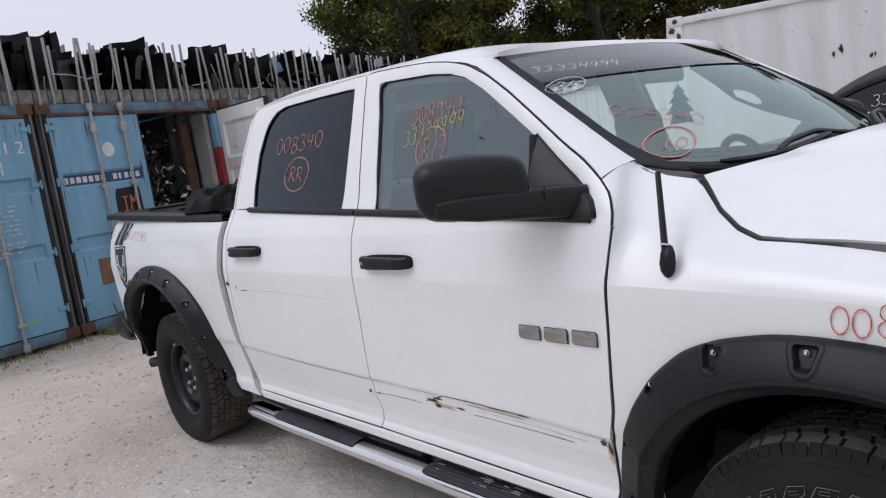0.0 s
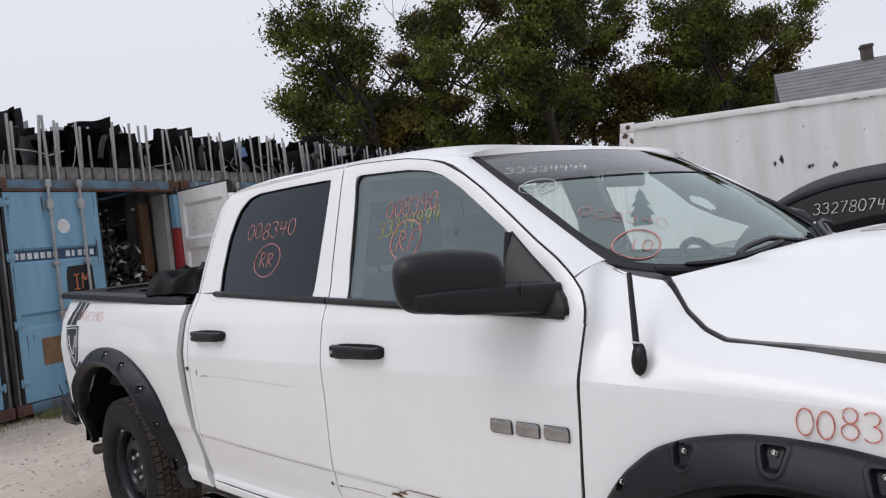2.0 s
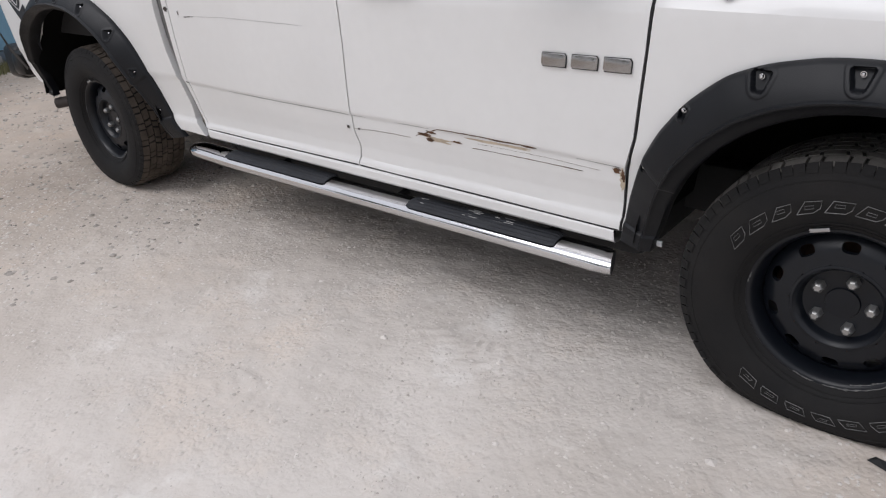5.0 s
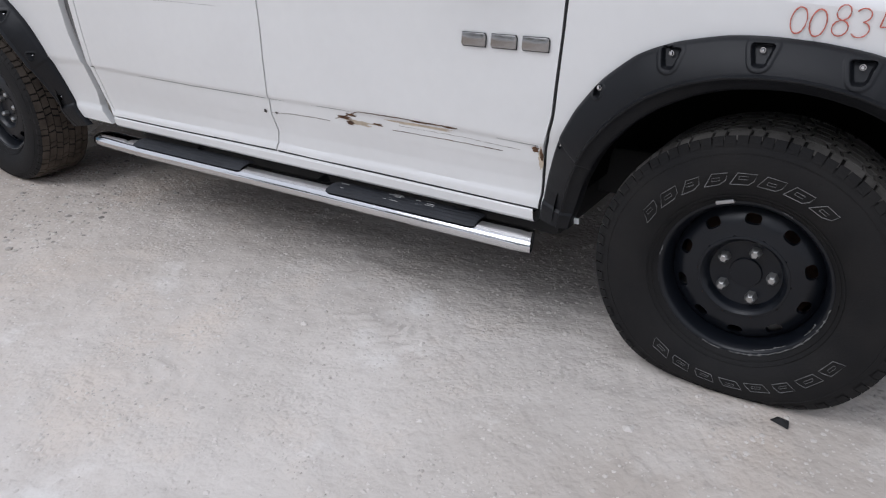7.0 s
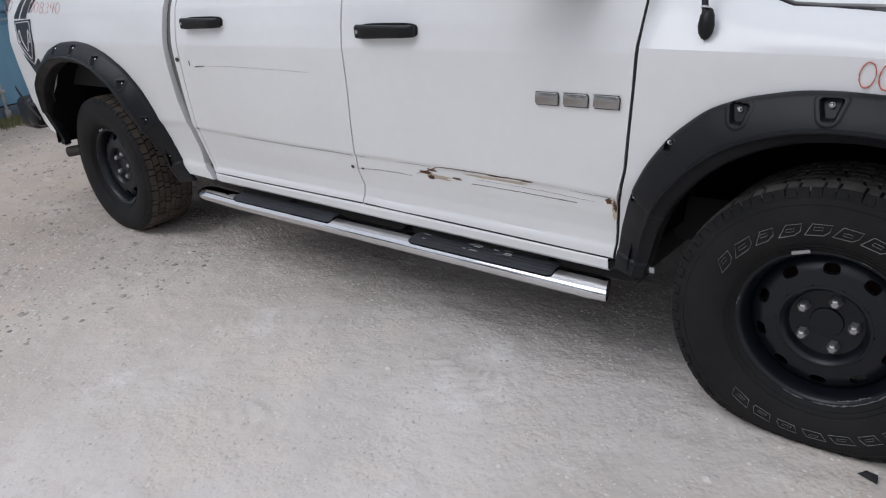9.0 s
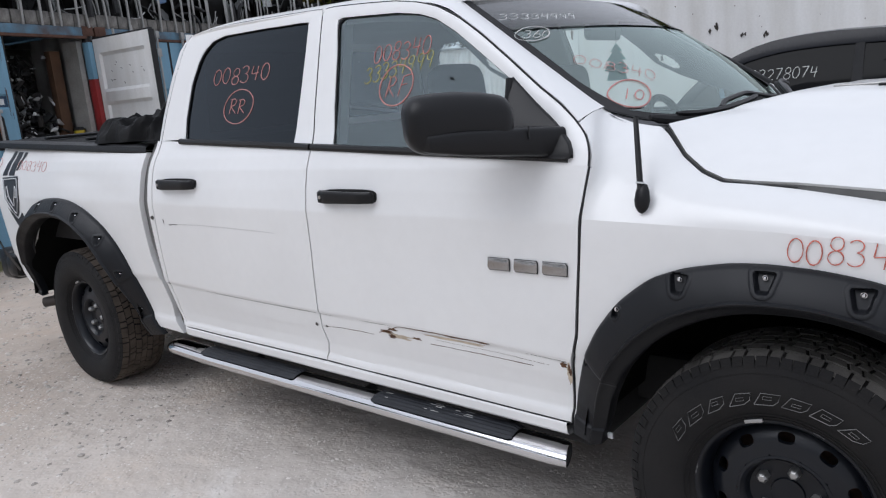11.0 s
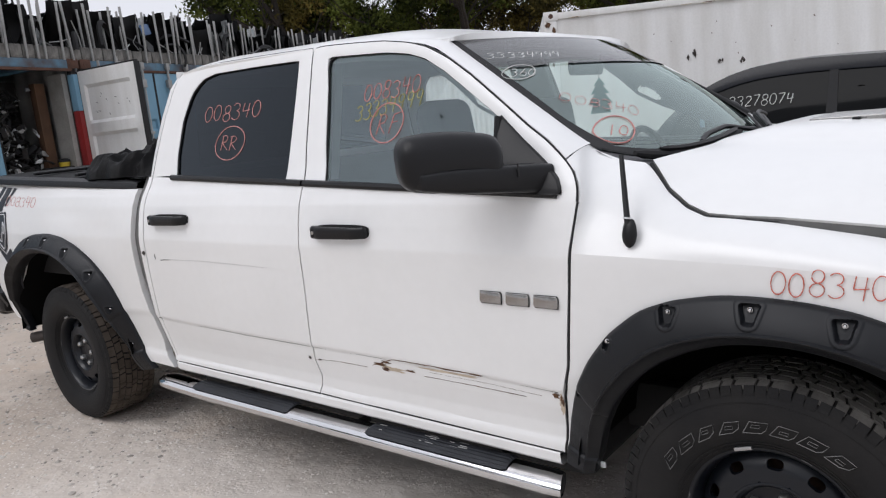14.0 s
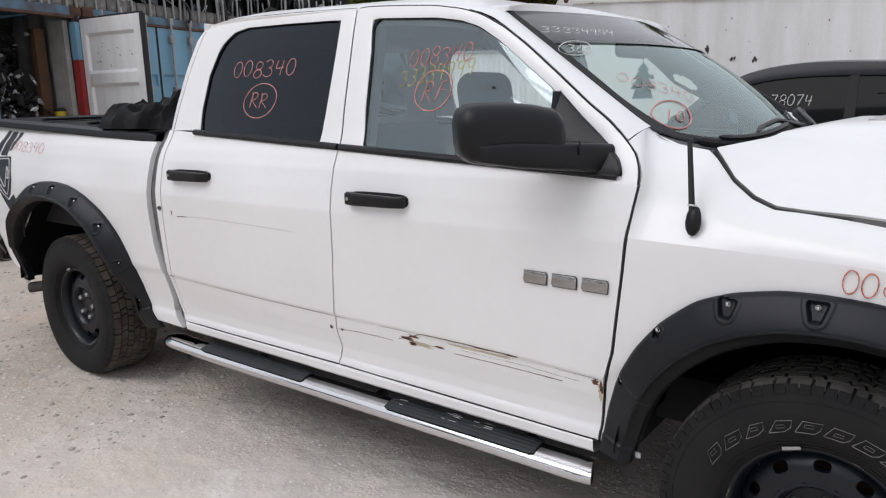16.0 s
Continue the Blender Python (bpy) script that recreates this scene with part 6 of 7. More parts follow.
part("decal_outline", join(tube([p(x, z) for x, z in smoothed([(-4.305, 1.195), (-4.155, 1.202), (-4.148, 1.10), (-4.20, 1.015), (-4.285, 1.10), (-4.305, 1.195)], 50)], 0.003, 4),
                           tube([p(x, z) for x, z in smoothed([(-4.215, 1.06), (-4.25, 1.12), (-4.265, 1.165), (-4.285, 1.14), (-4.275, 1.10), (-4.26, 1.11)], 30)], 0.0035, 4),
                           tube([p(x, z) for x, z in smoothed([(-4.205, 1.06), (-4.18, 1.12), (-4.175, 1.165), (-4.158, 1.14), (-4.165, 1.10), (-4.175, 1.11)], 30)], 0.0035, 4)), LETTER, dec)

# ---- ground: one sheet, fine near the truck ----


def steps(a, b, near0, near1, fine):
    xs = list(np.arange(near0, near1, fine))
    d, x = fine, near0
    while x > a:
        d *= 1.22
        x -= d
        xs.insert(0, max(x, a))
    d, x = fine, xs[-1]
    while x < b:
        d *= 1.22
        x += d
        xs.append(min(x, b))
    return xs


PRINTS = [(-0.42, -1.10, 0.15, 0.55, 0.13), (-0.25, -1.42, 0.35, 0.50, 0.12), (-1.05, -1.12, -0.25, 0.40, 0.11), (-1.85, -1.25, 0.5, 0.45, 0.12), (-2.7, -1.5, -0.3, 0.6, 0.12), (-1.45, -1.75, 0.9, 0.4, 0.11), (0.35, -1.35, -0.4, 0.35, 0.12)]


def ground_z(x, y):
    f = 1.0 / (1 + (math.hypot(x + 3, y + 1) / 14) ** 4)
    rut = 0.010 * noise.noise((x * 1.3, y * 1.3, 0)) + 0.009 * noise.noise((x * 4, y * 4, 2)) + 0.0045 * noise.noise((x * 12, y * 12, 5)) + 0.0014 * noise.noise((x * 31, y * 31, 6))
    # short lengths of tyre print, pressed at several headings
    for cx, cy, way, long_, wide_ in PRINTS:
        u, v = (x - cx) * math.cos(way) + (y - cy) * math.sin(way), (y - cy) * math.cos(way) - (x - cx) * math.sin(way)
        k = max(0.0, 1 - (u / long_) ** 4) * max(0.0, 1 - (v / wide_) ** 4)
        if k > 0:
            rut += 0.0040 * k * math.sin(115 * u + 55 * abs(v) + 9 * noise.noise((x * 7, y * 7, 3))) * (0.1 + max(0.0, noise.noise((x * 5, y * 5, 7)) + 0.35))
    mound = sum(k * math.exp(-((x - wx) / 0.5) ** 2 - ((y - wy) / 0.45) ** 2) for wx, k in ((0.05, 0.052), (-3.55, 0.014)) for wy in (-0.95, 0.90))
    return 0.030 + f * rut + mound - 0.004


gx, gy = steps(-900, 900, -3.6, 0.9, 0.012), steps(-900, 900, -2.2, -0.7, 0.012)
ground = part("ground", grid([[(x, y, ground_z(x, y)) for y in gy] for x in gx]), GRAVEL, None)
tagged(ground, "pale crushed limestone yard with fine dust and ruts", "ground", kind="structure")


def scatter(name, count, region, size, mat, label, category, seed, flat=0.6):
    rnd = random.Random(seed)
    V, F = [], []
    ball = bmesh.new()
    bmesh.ops.create_icosphere(ball, subdivisions=1, radius=1.0)
    base = [tuple(v.co) for v in ball.verts]
    tri = [tuple(v.index for v in f.verts) for f in ball.faces]
    ball.free()
    for _ in range(count):
        x, y = region(rnd)
        r = size * rnd.choice((0.35, 0.4, 0.5, 0.6, 0.8, 1.2)) * rnd.uniform(0.7, 1.3)
        a = rnd.uniform(0, math.tau)
        z = ground_z(x, y)
        k = len(V)
        for p in base:
            q = [c * r * rnd.uniform(0.7, 1.15) for c in p]
            V.append((x + q[0] * math.cos(a) - q[1] * math.sin(a), y + q[0] * math.sin(a) + q[1] * math.cos(a), z + (q[2] - 0.25 * r) * flat))
        F += [tuple(i + k for i in t) for t in tri]
    me = bpy.data.meshes.new(name)
    me.from_pydata(V, [], F)
    me.materials.append(mat)
    return tagged(new(name, me), label, category, kind="stuff")


def near_zone(rnd):
    return rnd.uniform(-4.6, 1.3), -2.4 + 3.0 * rnd.random() ** 0.8


def far_zone(rnd):
    return rnd.uniform(-9.0, -2.6), rnd.uniform(-3.2, 1.5)


scatter("gravel", 4200, near_zone, 0.0066, STONE, "loose grey limestone chips on the yard", "gravel", 3)
scatter("gravel", 21000, near_zone, 0.0070, CRUMB, "crumbs of pale packed limestone on the yard", "gravel", 21, 0.45)
scatter("gravel", 1200, near_zone, 0.0058, NEARSTONE, "loose grey limestone chips on the yard", "gravel", 9)
scatter("gravel", 11000, far_zone, 0.0135, YARDSTONE, "loose grey limestone chips on the yard", "gravel", 4)
clumps = [near_zone(random.Random(500 + k)) for k in range(110)]


def clump_zone(rnd):
    x, y = rnd.choice(clumps)
    return x + rnd.gauss(0, 0.09), y + rnd.gauss(0, 0.035)


scatter("gravel", 6500, clump_zone, 0.0050, NEARSTONE, "loose grey limestone chips on the yard", "gravel", 8)
scatter("gravel", 220, near_zone, 0.0120, STONE, "loose grey limestone chips on the yard", "gravel", 5)
scrap = part("plastic_scrap", mesh([(x, y, ground_z(x, y) + h) for x, y, h in ((0.137, -1.032, 0.003), (0.184, -1.048, 0.003), (0.180, -1.022, 0.011), (0.152, -1.010, 0.004), (0.162, -1.026, 0.013))], [(0, 1, 4), (1, 2, 4), (2, 3, 4), (3, 0, 4)]), GAP, None, smooth=False)
tagged(scrap, "small black scrap of plastic lying on the gravel", "scrap")

# ---- row of shipping containers ----
TURN = 104.0 - 90.0
ORIGIN = (-8.24, -0.42)
WIDE, TALL, LIFT = 2.438, 2.591, 0.082


def container(k, paint, open_door=False, deep=6.06):
    """One container: its door end in the plane x = 0 of its own frame, width along +y, length towards -x."""
    a = radians(TURN)
    x0, y0 = ORIGIN[0] - math.sin(a) * WIDE * k, ORIGIN[1] + math.cos(a) * WIDE * k
    c = thing("shipping_container", "blue steel shipping container with rusty corner castings" if not open_door else "blue shipping container, one door open, full of car parts", "container", "row of containers", (x0, y0, LIFT), TURN)
    g, w, h = 0.012, WIDE - 0.012, TALL
    for y in (g, w):
        s = 1 if y == g else -1
        part("corner_post", box(-0.10, -0.030, min(y, y + s * 0.11), max(y, y + s * 0.11), 0.10, h - 0.11, 0.006), POST, c)
        part("post_angle", box(-0.035, 0.0, min(y + s * 0.030, y + s * 0.052), max(y + s * 0.030, y + s * 0.052), 0.10, h - 0.11, 0.004), POSTANGLE, c, "grey steel angle of the post, rusting")
        for z in (0.0, h - 0.118):
            part("corner_casting", join(box(-0.178, 0.004, min(y, y + s * 0.162), max(y, y + s * 0.162), z, z + 0.118, 0.008), moved(lathe([(0.036, -0.001), (0.036, -0.003), (0.0001, -0.003)], 16), pose(0.006, y + s * 0.08, z + 0.06, 0, 0, 90))), CRUST, c, "rusty corner casting")
            part("casting_hole", moved(lathe([(0.0001, 0), (0.032, 0), (0.032, 0.01)], 16), pose(0.0075, y + s * 0.08, z + 0.06, 0, 0, 90)), GAP, c)
    part("header", box(-0.08, 0.0, 0.17, w - 0.16, h - 0.118, h - 0.012, 0.006), BLUERUST, c)
    part("header_gutter", box(-0.06, 0.006, 0.12, w - 0.11, h - 0.150, h - 0.118, 0.004), CRUST, c, "rusty header gutter")
    part("sill", box(-0.10, 0.0, 0.17, w - 0.16, 0.0, 0.115, 0.006), BLUERUST, c)
    for y in (g + 0.03, w - 0.03):
        part("side_wall", corrugated(deep, y, h), paint if not open_door else LINING, c)
    part("roof", box(-deep, -0.08, g, w, h - 0.03, h - 0.012), paint, c)
    part("back_wall", box(-deep, -deep + 0.04, g, w, 0.05, h - 0.03), paint, c)
    part("container_floor", box(-deep, -0.05, 0.05, w - 0.05, 0.08, 0.13), WOOD, c)
    half = w / 2
    for side in (0, 1):
        if open_door and side:
            continue
        door_leaf(c, paint, 0.115 if not side else half + 0.008, half - 0.004 if not side else w - 0.105, h, side)
    return c


def corrugated(deep, y, h):
    xs = np.arange(-deep + 0.03, -0.10, 0.0695)
    P = []
    for i, x in enumerate(xs):
        d = 0.0 if i % 4 in (0, 1) else 0.034
        P.append([(x, y + (d if y < 1 else -d), 0.12), (x, y + (d if y < 1 else -d), h - 0.06)])
    return grid(P)


def door_leaf(c, paint, y0, y1, h, side, inside=None):
    """A closed leaf with pressed bands, locking bars, hinges and gasket."""
    z0, z1 = 0.13, h - 0.155
    rows = []
    for z, d in ((z0, 0), (z0 + 0.02, 0.0), (0.92, 0.0), (0.95, -0.030), (1.06, -0.030), (1.09, 0.0), (1.64, 0.0), (1.67, -0.030), (1.78, -0.030), (1.81, 0.0), (z1 - 0.02, 0.0), (z1, 0)):
        rows.append([(x + (d if 0.05 < u < 0.95 else 0), y0 + (y1 - y0) * u, z) for x, u in ((-0.05, 0.0), (-0.012, 0.0), (-0.012, 0.05), (-0.012, 0.06), (-0.012, 0.5), (-0.012, 0.94), (-0.012, 0.95), (-0.012, 1.0), (-0.05, 1.0))])
    leaf = part("door_leaf", grid(rows), paint, c, "blue container door leaf")
    part("door_gasket", join(box(-0.03, -0.006, y0 - 0.030, y0, z0, z1), box(-0.03, -0.006, y1, y1 + 0.014, z0, z1)), GAP, leaf)
    hinge = y0 if not side else y1
    out = 1 if not side else -1
    for z in (0.35, 0.98, 1.72, 2.32):
        part("hinge", join(tube([(0.008, hinge - out * 0.025, z - 0.045), (0.008, hinge - out * 0.025, z + 0.045)], 0.013, 8), box(-0.01, 0.002, min(hinge - out * 0.025, hinge + out * 0.07), max(hinge - out * 0.025, hinge + out * 0.07), z - 0.025, z + 0.025, 0.004)), paint, leaf)
    for f in (0.45, 0.79):
        yb = hinge + out * (y1 - y0) * f
        bar = part("locking_bar", tube([(0.030, yb, 0.03), (0.030, yb, h - 0.05)], 0.017, 10), GALV, leaf, "weathered locking bar")
        for z in (0.04, h - 0.06):
            part("bar_cam", box(0.004, 0.055, yb - 0.032, yb + 0.032, z - 0.045, z + 0.045, 0.008), GALV, bar)
        for z in (0.28, 1.05, 1.62, h - 0.30):
            part("bar_bracket", box(-0.006, 0.050, yb - 0.038, yb + 0.038, z - 0.055 if z > 2 else z - 0.02, z + 0.055 if z > 2 else z + 0.02, 0.006), GALV, bar)
        part("bar_handle", join(tube([(0.045, yb, 1.02), (0.06, yb + out * 0.20, 1.0), (0.055, yb + out * 0.38, 1.0)], 0.010, 6), box(0.0, 0.06, yb + out * 0.36 - 0.02, yb + out * 0.36 + 0.02, 0.97, 1.03, 0.005)), GALV, bar)
    return leaf


left_box = container(-1, BLUE)
mid_box = container(0, BLUE, open_door=True)
for k in (1, 2, 3, 4):
    container(k, BLUE)


def flat_on(c, outline, mat, name, label, d=-0.009, parent=None):
    """A painted patch lying on the door leaf of a container."""
    return part(name, prism([(d, y, z) for y, z in outline], (0.0015, 0, 0)), mat, parent or c, label, smooth=False)


def rect(y0, y1, z0, z1):
    return [(y0, z0), (y1, z0), (y1, z1), (y0, z1)]


# markings on the closed leaf of the middle box
flat_on(mid_box, rect(0.14, 1.17, 1.665, 1.785), BLUEDARK, "name_stripe", "dark blue stripe with pale letter blocks", d=-0.038)
for k in range(13):
    if k != 7:
        y = 0.175 + k * 0.0735
        flat_on(mid_box, rect(y, y + (0.030 if k in (9,) else 0.050), 1.690, 1.757), LETTER, "stripe_mark", "pale letter block", d=-0.0355)
th = np.linspace(0, math.tau, 25)[:-1]
flat_on(mid_box, [(0.76 + 0.075 * math.cos(t), 2.04 + 0.085 * math.sin(t)) for t in th], LETTER, "white_disc", "round white sticker")
flat_on(mid_box, [(0.72, 1.22), (0.74, 1.19), (1.05, 1.20), (1.06, 1.30), (1.05, 1.55), (1.02, 1.58), (0.75, 1.57), (0.73, 1.50)], GAP, "black_patch", "black sprayed patch with orange letters")
write("IM", lambda a, b: (-0.004, 0.80 + a, 1.30 + b), 0.20, 0.17, ORANGE, mid_box, "orange spray-painted letters", stroke=0.010, slant=0.0, seed=3)
flat_on(mid_box, rect(0.36, 0.62, 0.50, 0.80), BROWNTAPE, "brown_patch", "brown rusty patch")


def text_on(c, words, y, z, size, name, label):
    cu = bpy.data.curves.new(name, "FONT")
    cu.body, cu.size, cu.extrude = words, size, 0.001
    tmp = bpy.data.objects.new(name, cu)
    scene.collection.objects.link(tmp)
    me = bpy.data.meshes.new_from_object(tmp.evaluated_get(bpy.context.evaluated_depsgraph_get()))
    bpy.data.objects.remove(tmp)
    me.materials.append(LETTER)
    ob = new(name, me)
    ob.parent = c
    ob.matrix_basis = pose(-0.008, y, z, 90, 0, 90)
    ob["label"] = label


text_on(left_box, "601281 2", 1.56, 2.07, 0.185, "stencil_number", "white stencilled number")
text_on(left_box, "22G1", 1.62, 1.86, 0.185, "stencil_number", "white stencilled code")
rnd = random.Random(6)
for r in range(10):
    z, y = 1.52 - 0.050 * r - (0.04 if r > 6 else 0), 1.58
    while y < 2.02:
        w = rnd.uniform(0.02, 0.07)
        flat_on(left_box, rect(y, y + w, z, z + 0.019), PRINT, "small_print", "short run of small white print")
        y += w + rnd.choice((0.014, 0.02, 0.06))
flat_on(left_box, rect(1.88, 2.06, 0.27, 0.30), material("green_tag", (0.2, 0.5, 0.3), 0.6), "green_tag", "small green tag")

streak = random.Random(31)
for box_, ys in ((left_box, (1.27, 1.50, 2.09, 2.20, 2.27, 2.29)), (mid_box, (0.13, 0.15, 0.19, 0.27, 0.55, 0.98, 1.15, 1.17))):
    for y in ys:
        for _ in range(2):
            z1, h, w = streak.choice((2.42, 2.40, 1.63, 0.91, 1.9)) - streak.uniform(0, 0.05), streak.uniform(0.06, 0.32), streak.uniform(0.002, 0.006)
            yy = y + streak.uniform(-0.02, 0.02)
            edge = [(yy - w * streak.uniform(0.4, 1.0) * (1 - k / 9), z1 - h * k / 9) for k in range(9)]
            edge += [(yy + w * streak.uniform(0.4, 1.0) * (1 - k / 9) + 0.0008, z1 - h * k / 9) for k in range(8, -1, -1)]
            flat_on(box_, edge, CRUST, "rust_streak", "thin brown rust streak running down the door", d=-0.0105)

# the open leaf, hinged on the middle box's far post and swung outwards
leaf = thing("container_door", "open container door, its white ribbed inside showing", "container door", "", (-8.82, 1.92, LIFT), 8.0)
lw, lh0, lh1 = 1.11, 0.13, 2.43
rows = []
for z, d in ((lh0, 0.0), (0.22, 0.0), (0.25, 0.03), (0.90, 0.03), (0.94, -0.012), (1.06, -0.012), (1.10, 0.03), (1.30, 0.03), (1.62, 0.03), (1.66, -0.012), (1.78, -0.012), (1.82, 0.03), (2.22, 0.03), (2.26, 0.0), (lh1, 0.0)):
    rows.append([(lw * u, -0.03 + (d if 0.08 < u < 0.88 else 0), z) for u in (0.0, 0.08, 0.10, 0.5, 0.86, 0.88, 1.0)])
part("inner_face", grid(rows), CWHITE, leaf, "white painted inside of the door")
part("outer_face", box(0.0, lw, 0.004, 0.02, lh0, lh1, 0.004), BLUE, leaf)
part("door_gasket", join(box(lw - 0.005, lw + 0.022, -0.045, 0.025, lh0, lh1, 0.006), box(0.0, lw, -0.03, 0.02, lh1, lh1 + 0.02, 0.005), box(-0.02, 0.005, -0.04, 0.02, lh0, lh1, 0.005)), GAP, leaf)
for f in (0.30, 0.62):
    part("locking_bar", tube([(lw * f, 0.05, 0.03), (lw * f, 0.05, lh1 + 0.10)], 0.017, 10), GALV, leaf)
rnd = random.Random(8)
for _ in range(11):
    y, z = rnd.uniform(0.2, 0.9), rnd.uniform(1.85, 2.15)
    part("scuff", tube([(y, -0.002, z), (y + rnd.uniform(0.01, 0.04), -0.002, z - rnd.uniform(0, 0.03))], 0.004, 4), SCRATCH, leaf)
# post beside the opening: red below, worn blue above
a = radians(TURN)
in_box = lambda x, y, z: (ORIGIN[0] + x * math.cos(a) - y * math.sin(a), ORIGIN[1] + x * math.sin(a) + y * math.cos(a), z + LIFT)
part("red_post_paint", box(-0.104, 0.004, WIDE - 0.126, WIDE - 0.006, 0.14, 1.95, 0.004), REDPAINT, mid_box, "red painted foot of the corner post")
part("blue_post_paint", box(-0.104, 0.004, WIDE - 0.126, WIDE - 0.006, 1.955, 2.40, 0.004), BLUE, mid_box, "blue painted upper half of the post")
part("inner_lining", box(-0.38, -0.12, WIDE - 0.20, WIDE - 0.13, 0.14, 2.42), LINING, mid_box, "grimy grey inner wall of the container")
# things inside the open container
timber = thing("timber_rack", "brown timber upright inside the open container", "timber", at=in_box(-0.45, 2.13, 0.13), turn=TURN)
part("upright", box(-0.05, 0.05, -0.07, 0.07, 0, 2.2, 0.004), WOOD, timber)
# added dark sheet that stands for the shade deeper in the container
part("backing", box(-0.72, -0.70, -0.95, 0.25, 0, 2.3), INNERDARK, timber)
rnd = random.Random(21)


def junk(seed, at_, scale):
    """A heap of hoses, brackets and castings, tangled together."""
    r = random.Random(seed)
    t = thing("car_part_heap", "dark tangled car parts with bare metal brackets", "car parts", "heaps of car parts", at_, TURN)
    for k in range(19):
        c0 = Vector((r.uniform(-0.2, 0.15), r.uniform(-0.28, 0.28), r.uniform(0.0, 0.42))) * scale
        kind = r.random()
        mat = r.choice((GAP, GAP, GAP, INNERDARK, INNERDARK, BLACKPART, BLACKPART))
        if kind < 0.32:
            q = [c0 + Vector((r.uniform(-0.10, 0.10), r.uniform(-0.14, 0.14), r.uniform(-0.1, 0.14))) * scale for _ in range(6)]
            part("hose", tube(smoothed([tuple(v) for v in q], 22), r.uniform(0.006, 0.017) * scale, 6), mat, t)
        elif kind < 0.54:
            b = box(-0.05, 0.05, -0.035, 0.035, -0.03, 0.03, 0.010)
            part("casting", moved(b, Matrix.Translation(c0) @ pose(0, 0, 0, r.uniform(0, 180), r.uniform(0, 180), r.uniform(0, 180)) @ Matrix.Diagonal((r.uniform(0.7, 2.0), r.uniform(0.5, 1.5), r.uniform(0.4, 1.7), 1)) @ Matrix.Scale(scale, 4)), mat, t)
        else:
            n = r.randint(4, 7)
            flat = [(0.09 * r.uniform(0.25, 1.0) * math.cos(i * math.tau / n), 0.055 * r.uniform(0.2, 1.0) * math.sin(i * math.tau / n), 0) for i in range(n)]
            w = r.choice((0.5, 0.7, 0.9, 1.2, 1.8))
            part("bracket", moved(prism(flat, (0, 0, 0.008), 0.002), Matrix.Translation(c0) @ pose(0, 0, 0, r.uniform(0, 180), r.uniform(0, 180), r.uniform(0, 180)) @ Matrix.Diagonal((w, w * r.uniform(0.4, 1), 1, 1)) @ Matrix.Scale(scale, 4)), r.choice((SILVER, LETTER, LETTER, GALV, GALV, GAP, GAP)), t)
    # larger pale housings and plates that catch the daylight
    for k in range(2):
        n = r.randint(5, 8)
        size = r.uniform(0.03, 0.10)
        flat = [(size * r.uniform(0.4, 1.0) * math.cos(i * math.tau / n), 0.6 * size * r.uniform(0.3, 1.0) * math.sin(i * math.tau / n), 0) for i in range(n)]
        spot = Vector((r.uniform(0.12, 0.30), r.uniform(-0.26, 0.26), r.uniform(0.0, 0.40))) * scale
        part("housing", moved(prism(flat, (0, 0, r.uniform(0.012, 0.05)), 0.004), Matrix.Translation(spot) @ pose(0, 0, 0, r.uniform(40, 140), r.uniform(-60, 60), r.uniform(50, 130))), r.choice((LETTER, GALV, GALV, SILVER, GREYPART, GREYPART, BLACKPART)), t)
    return t


i = 0
for level in range(8):
    for y in (1.36, 1.52, 1.68, 1.84, 2.02):
        if y > 1.9 and level > 4:
            continue
        junk(40 + i, in_box(-0.30 - 0.06 * level + 0.08 * math.sin(i * 2.3), y + 0.05 * math.sin(i * 1.7), 0.14 + 0.26 * level), 0.85)
        i += 1
can = thing("yellow_pot", "yellow and black plastic pot in the open container", "pot", at=in_box(-0.22, 2.14, 1.285), turn=TURN)
part("pot_body", moved(lathe([(0.0001, 0), (0.060, 0), (0.070, 0.055), (0.0001, 0.056)], 20), pose(0, 0, 0, 90, 0, 0)), YELPAINT, can)
part("pot_lid", moved(lathe([(0.072, 0.055), (0.072, 0.075), (0.045, 0.10), (0.0001, 0.101)], 20), pose(0, 0, 0, 90, 0, 0)), GAP, can)
crate = thing("wooden_crate", "rough timber crate under the heap of parts", "crate", at=in_box(-0.3, 2.15, 0.13), turn=TURN)
part("crate_body", box(-0.2, 0.14, -0.13, 0.09, 0, 1.155, 0.008), INNERDARK, crate)

# ---- stakes, boards and stored bumper covers on the roofs ----
rnd = random.Random(12)
top = TALL - 0.012
y = -0.95
board_mesh = box(-0.16, 0.0, 0, 0.150, 0, 0.155, 0.006)
board0 = part("deck_board", board_mesh, BOARD, None)
tagged(board0, "weathered grey board end of the roof deck", "board", "deck boards on the roofs")
stake0 = part("fence_stake", box(-0.011, 0.011, -0.0135, 0.0135, 0, 0.71, 0.003), STAKE, None)
tagged(stake0, "upright grey metal stake of the roof rack", "stake", "stakes along the roofs")
placed = 0
while y < 12.2:
    x, yy, z = in_box(0.0, y, top)
    if placed == 0:
        board0.matrix_basis = pose(x, yy, z, 0, 0, TURN)
    else:
        copy_thing(board0, pose(x, yy, z + rnd.uniform(-0.006, 0.006), rnd.uniform(-1.5, 1.5), 0, TURN + rnd.uniform(-1, 1)))
    placed += 1
    y += 0.165 + rnd.uniform(-0.006, 0.01)
y = -0.95
placed = 0
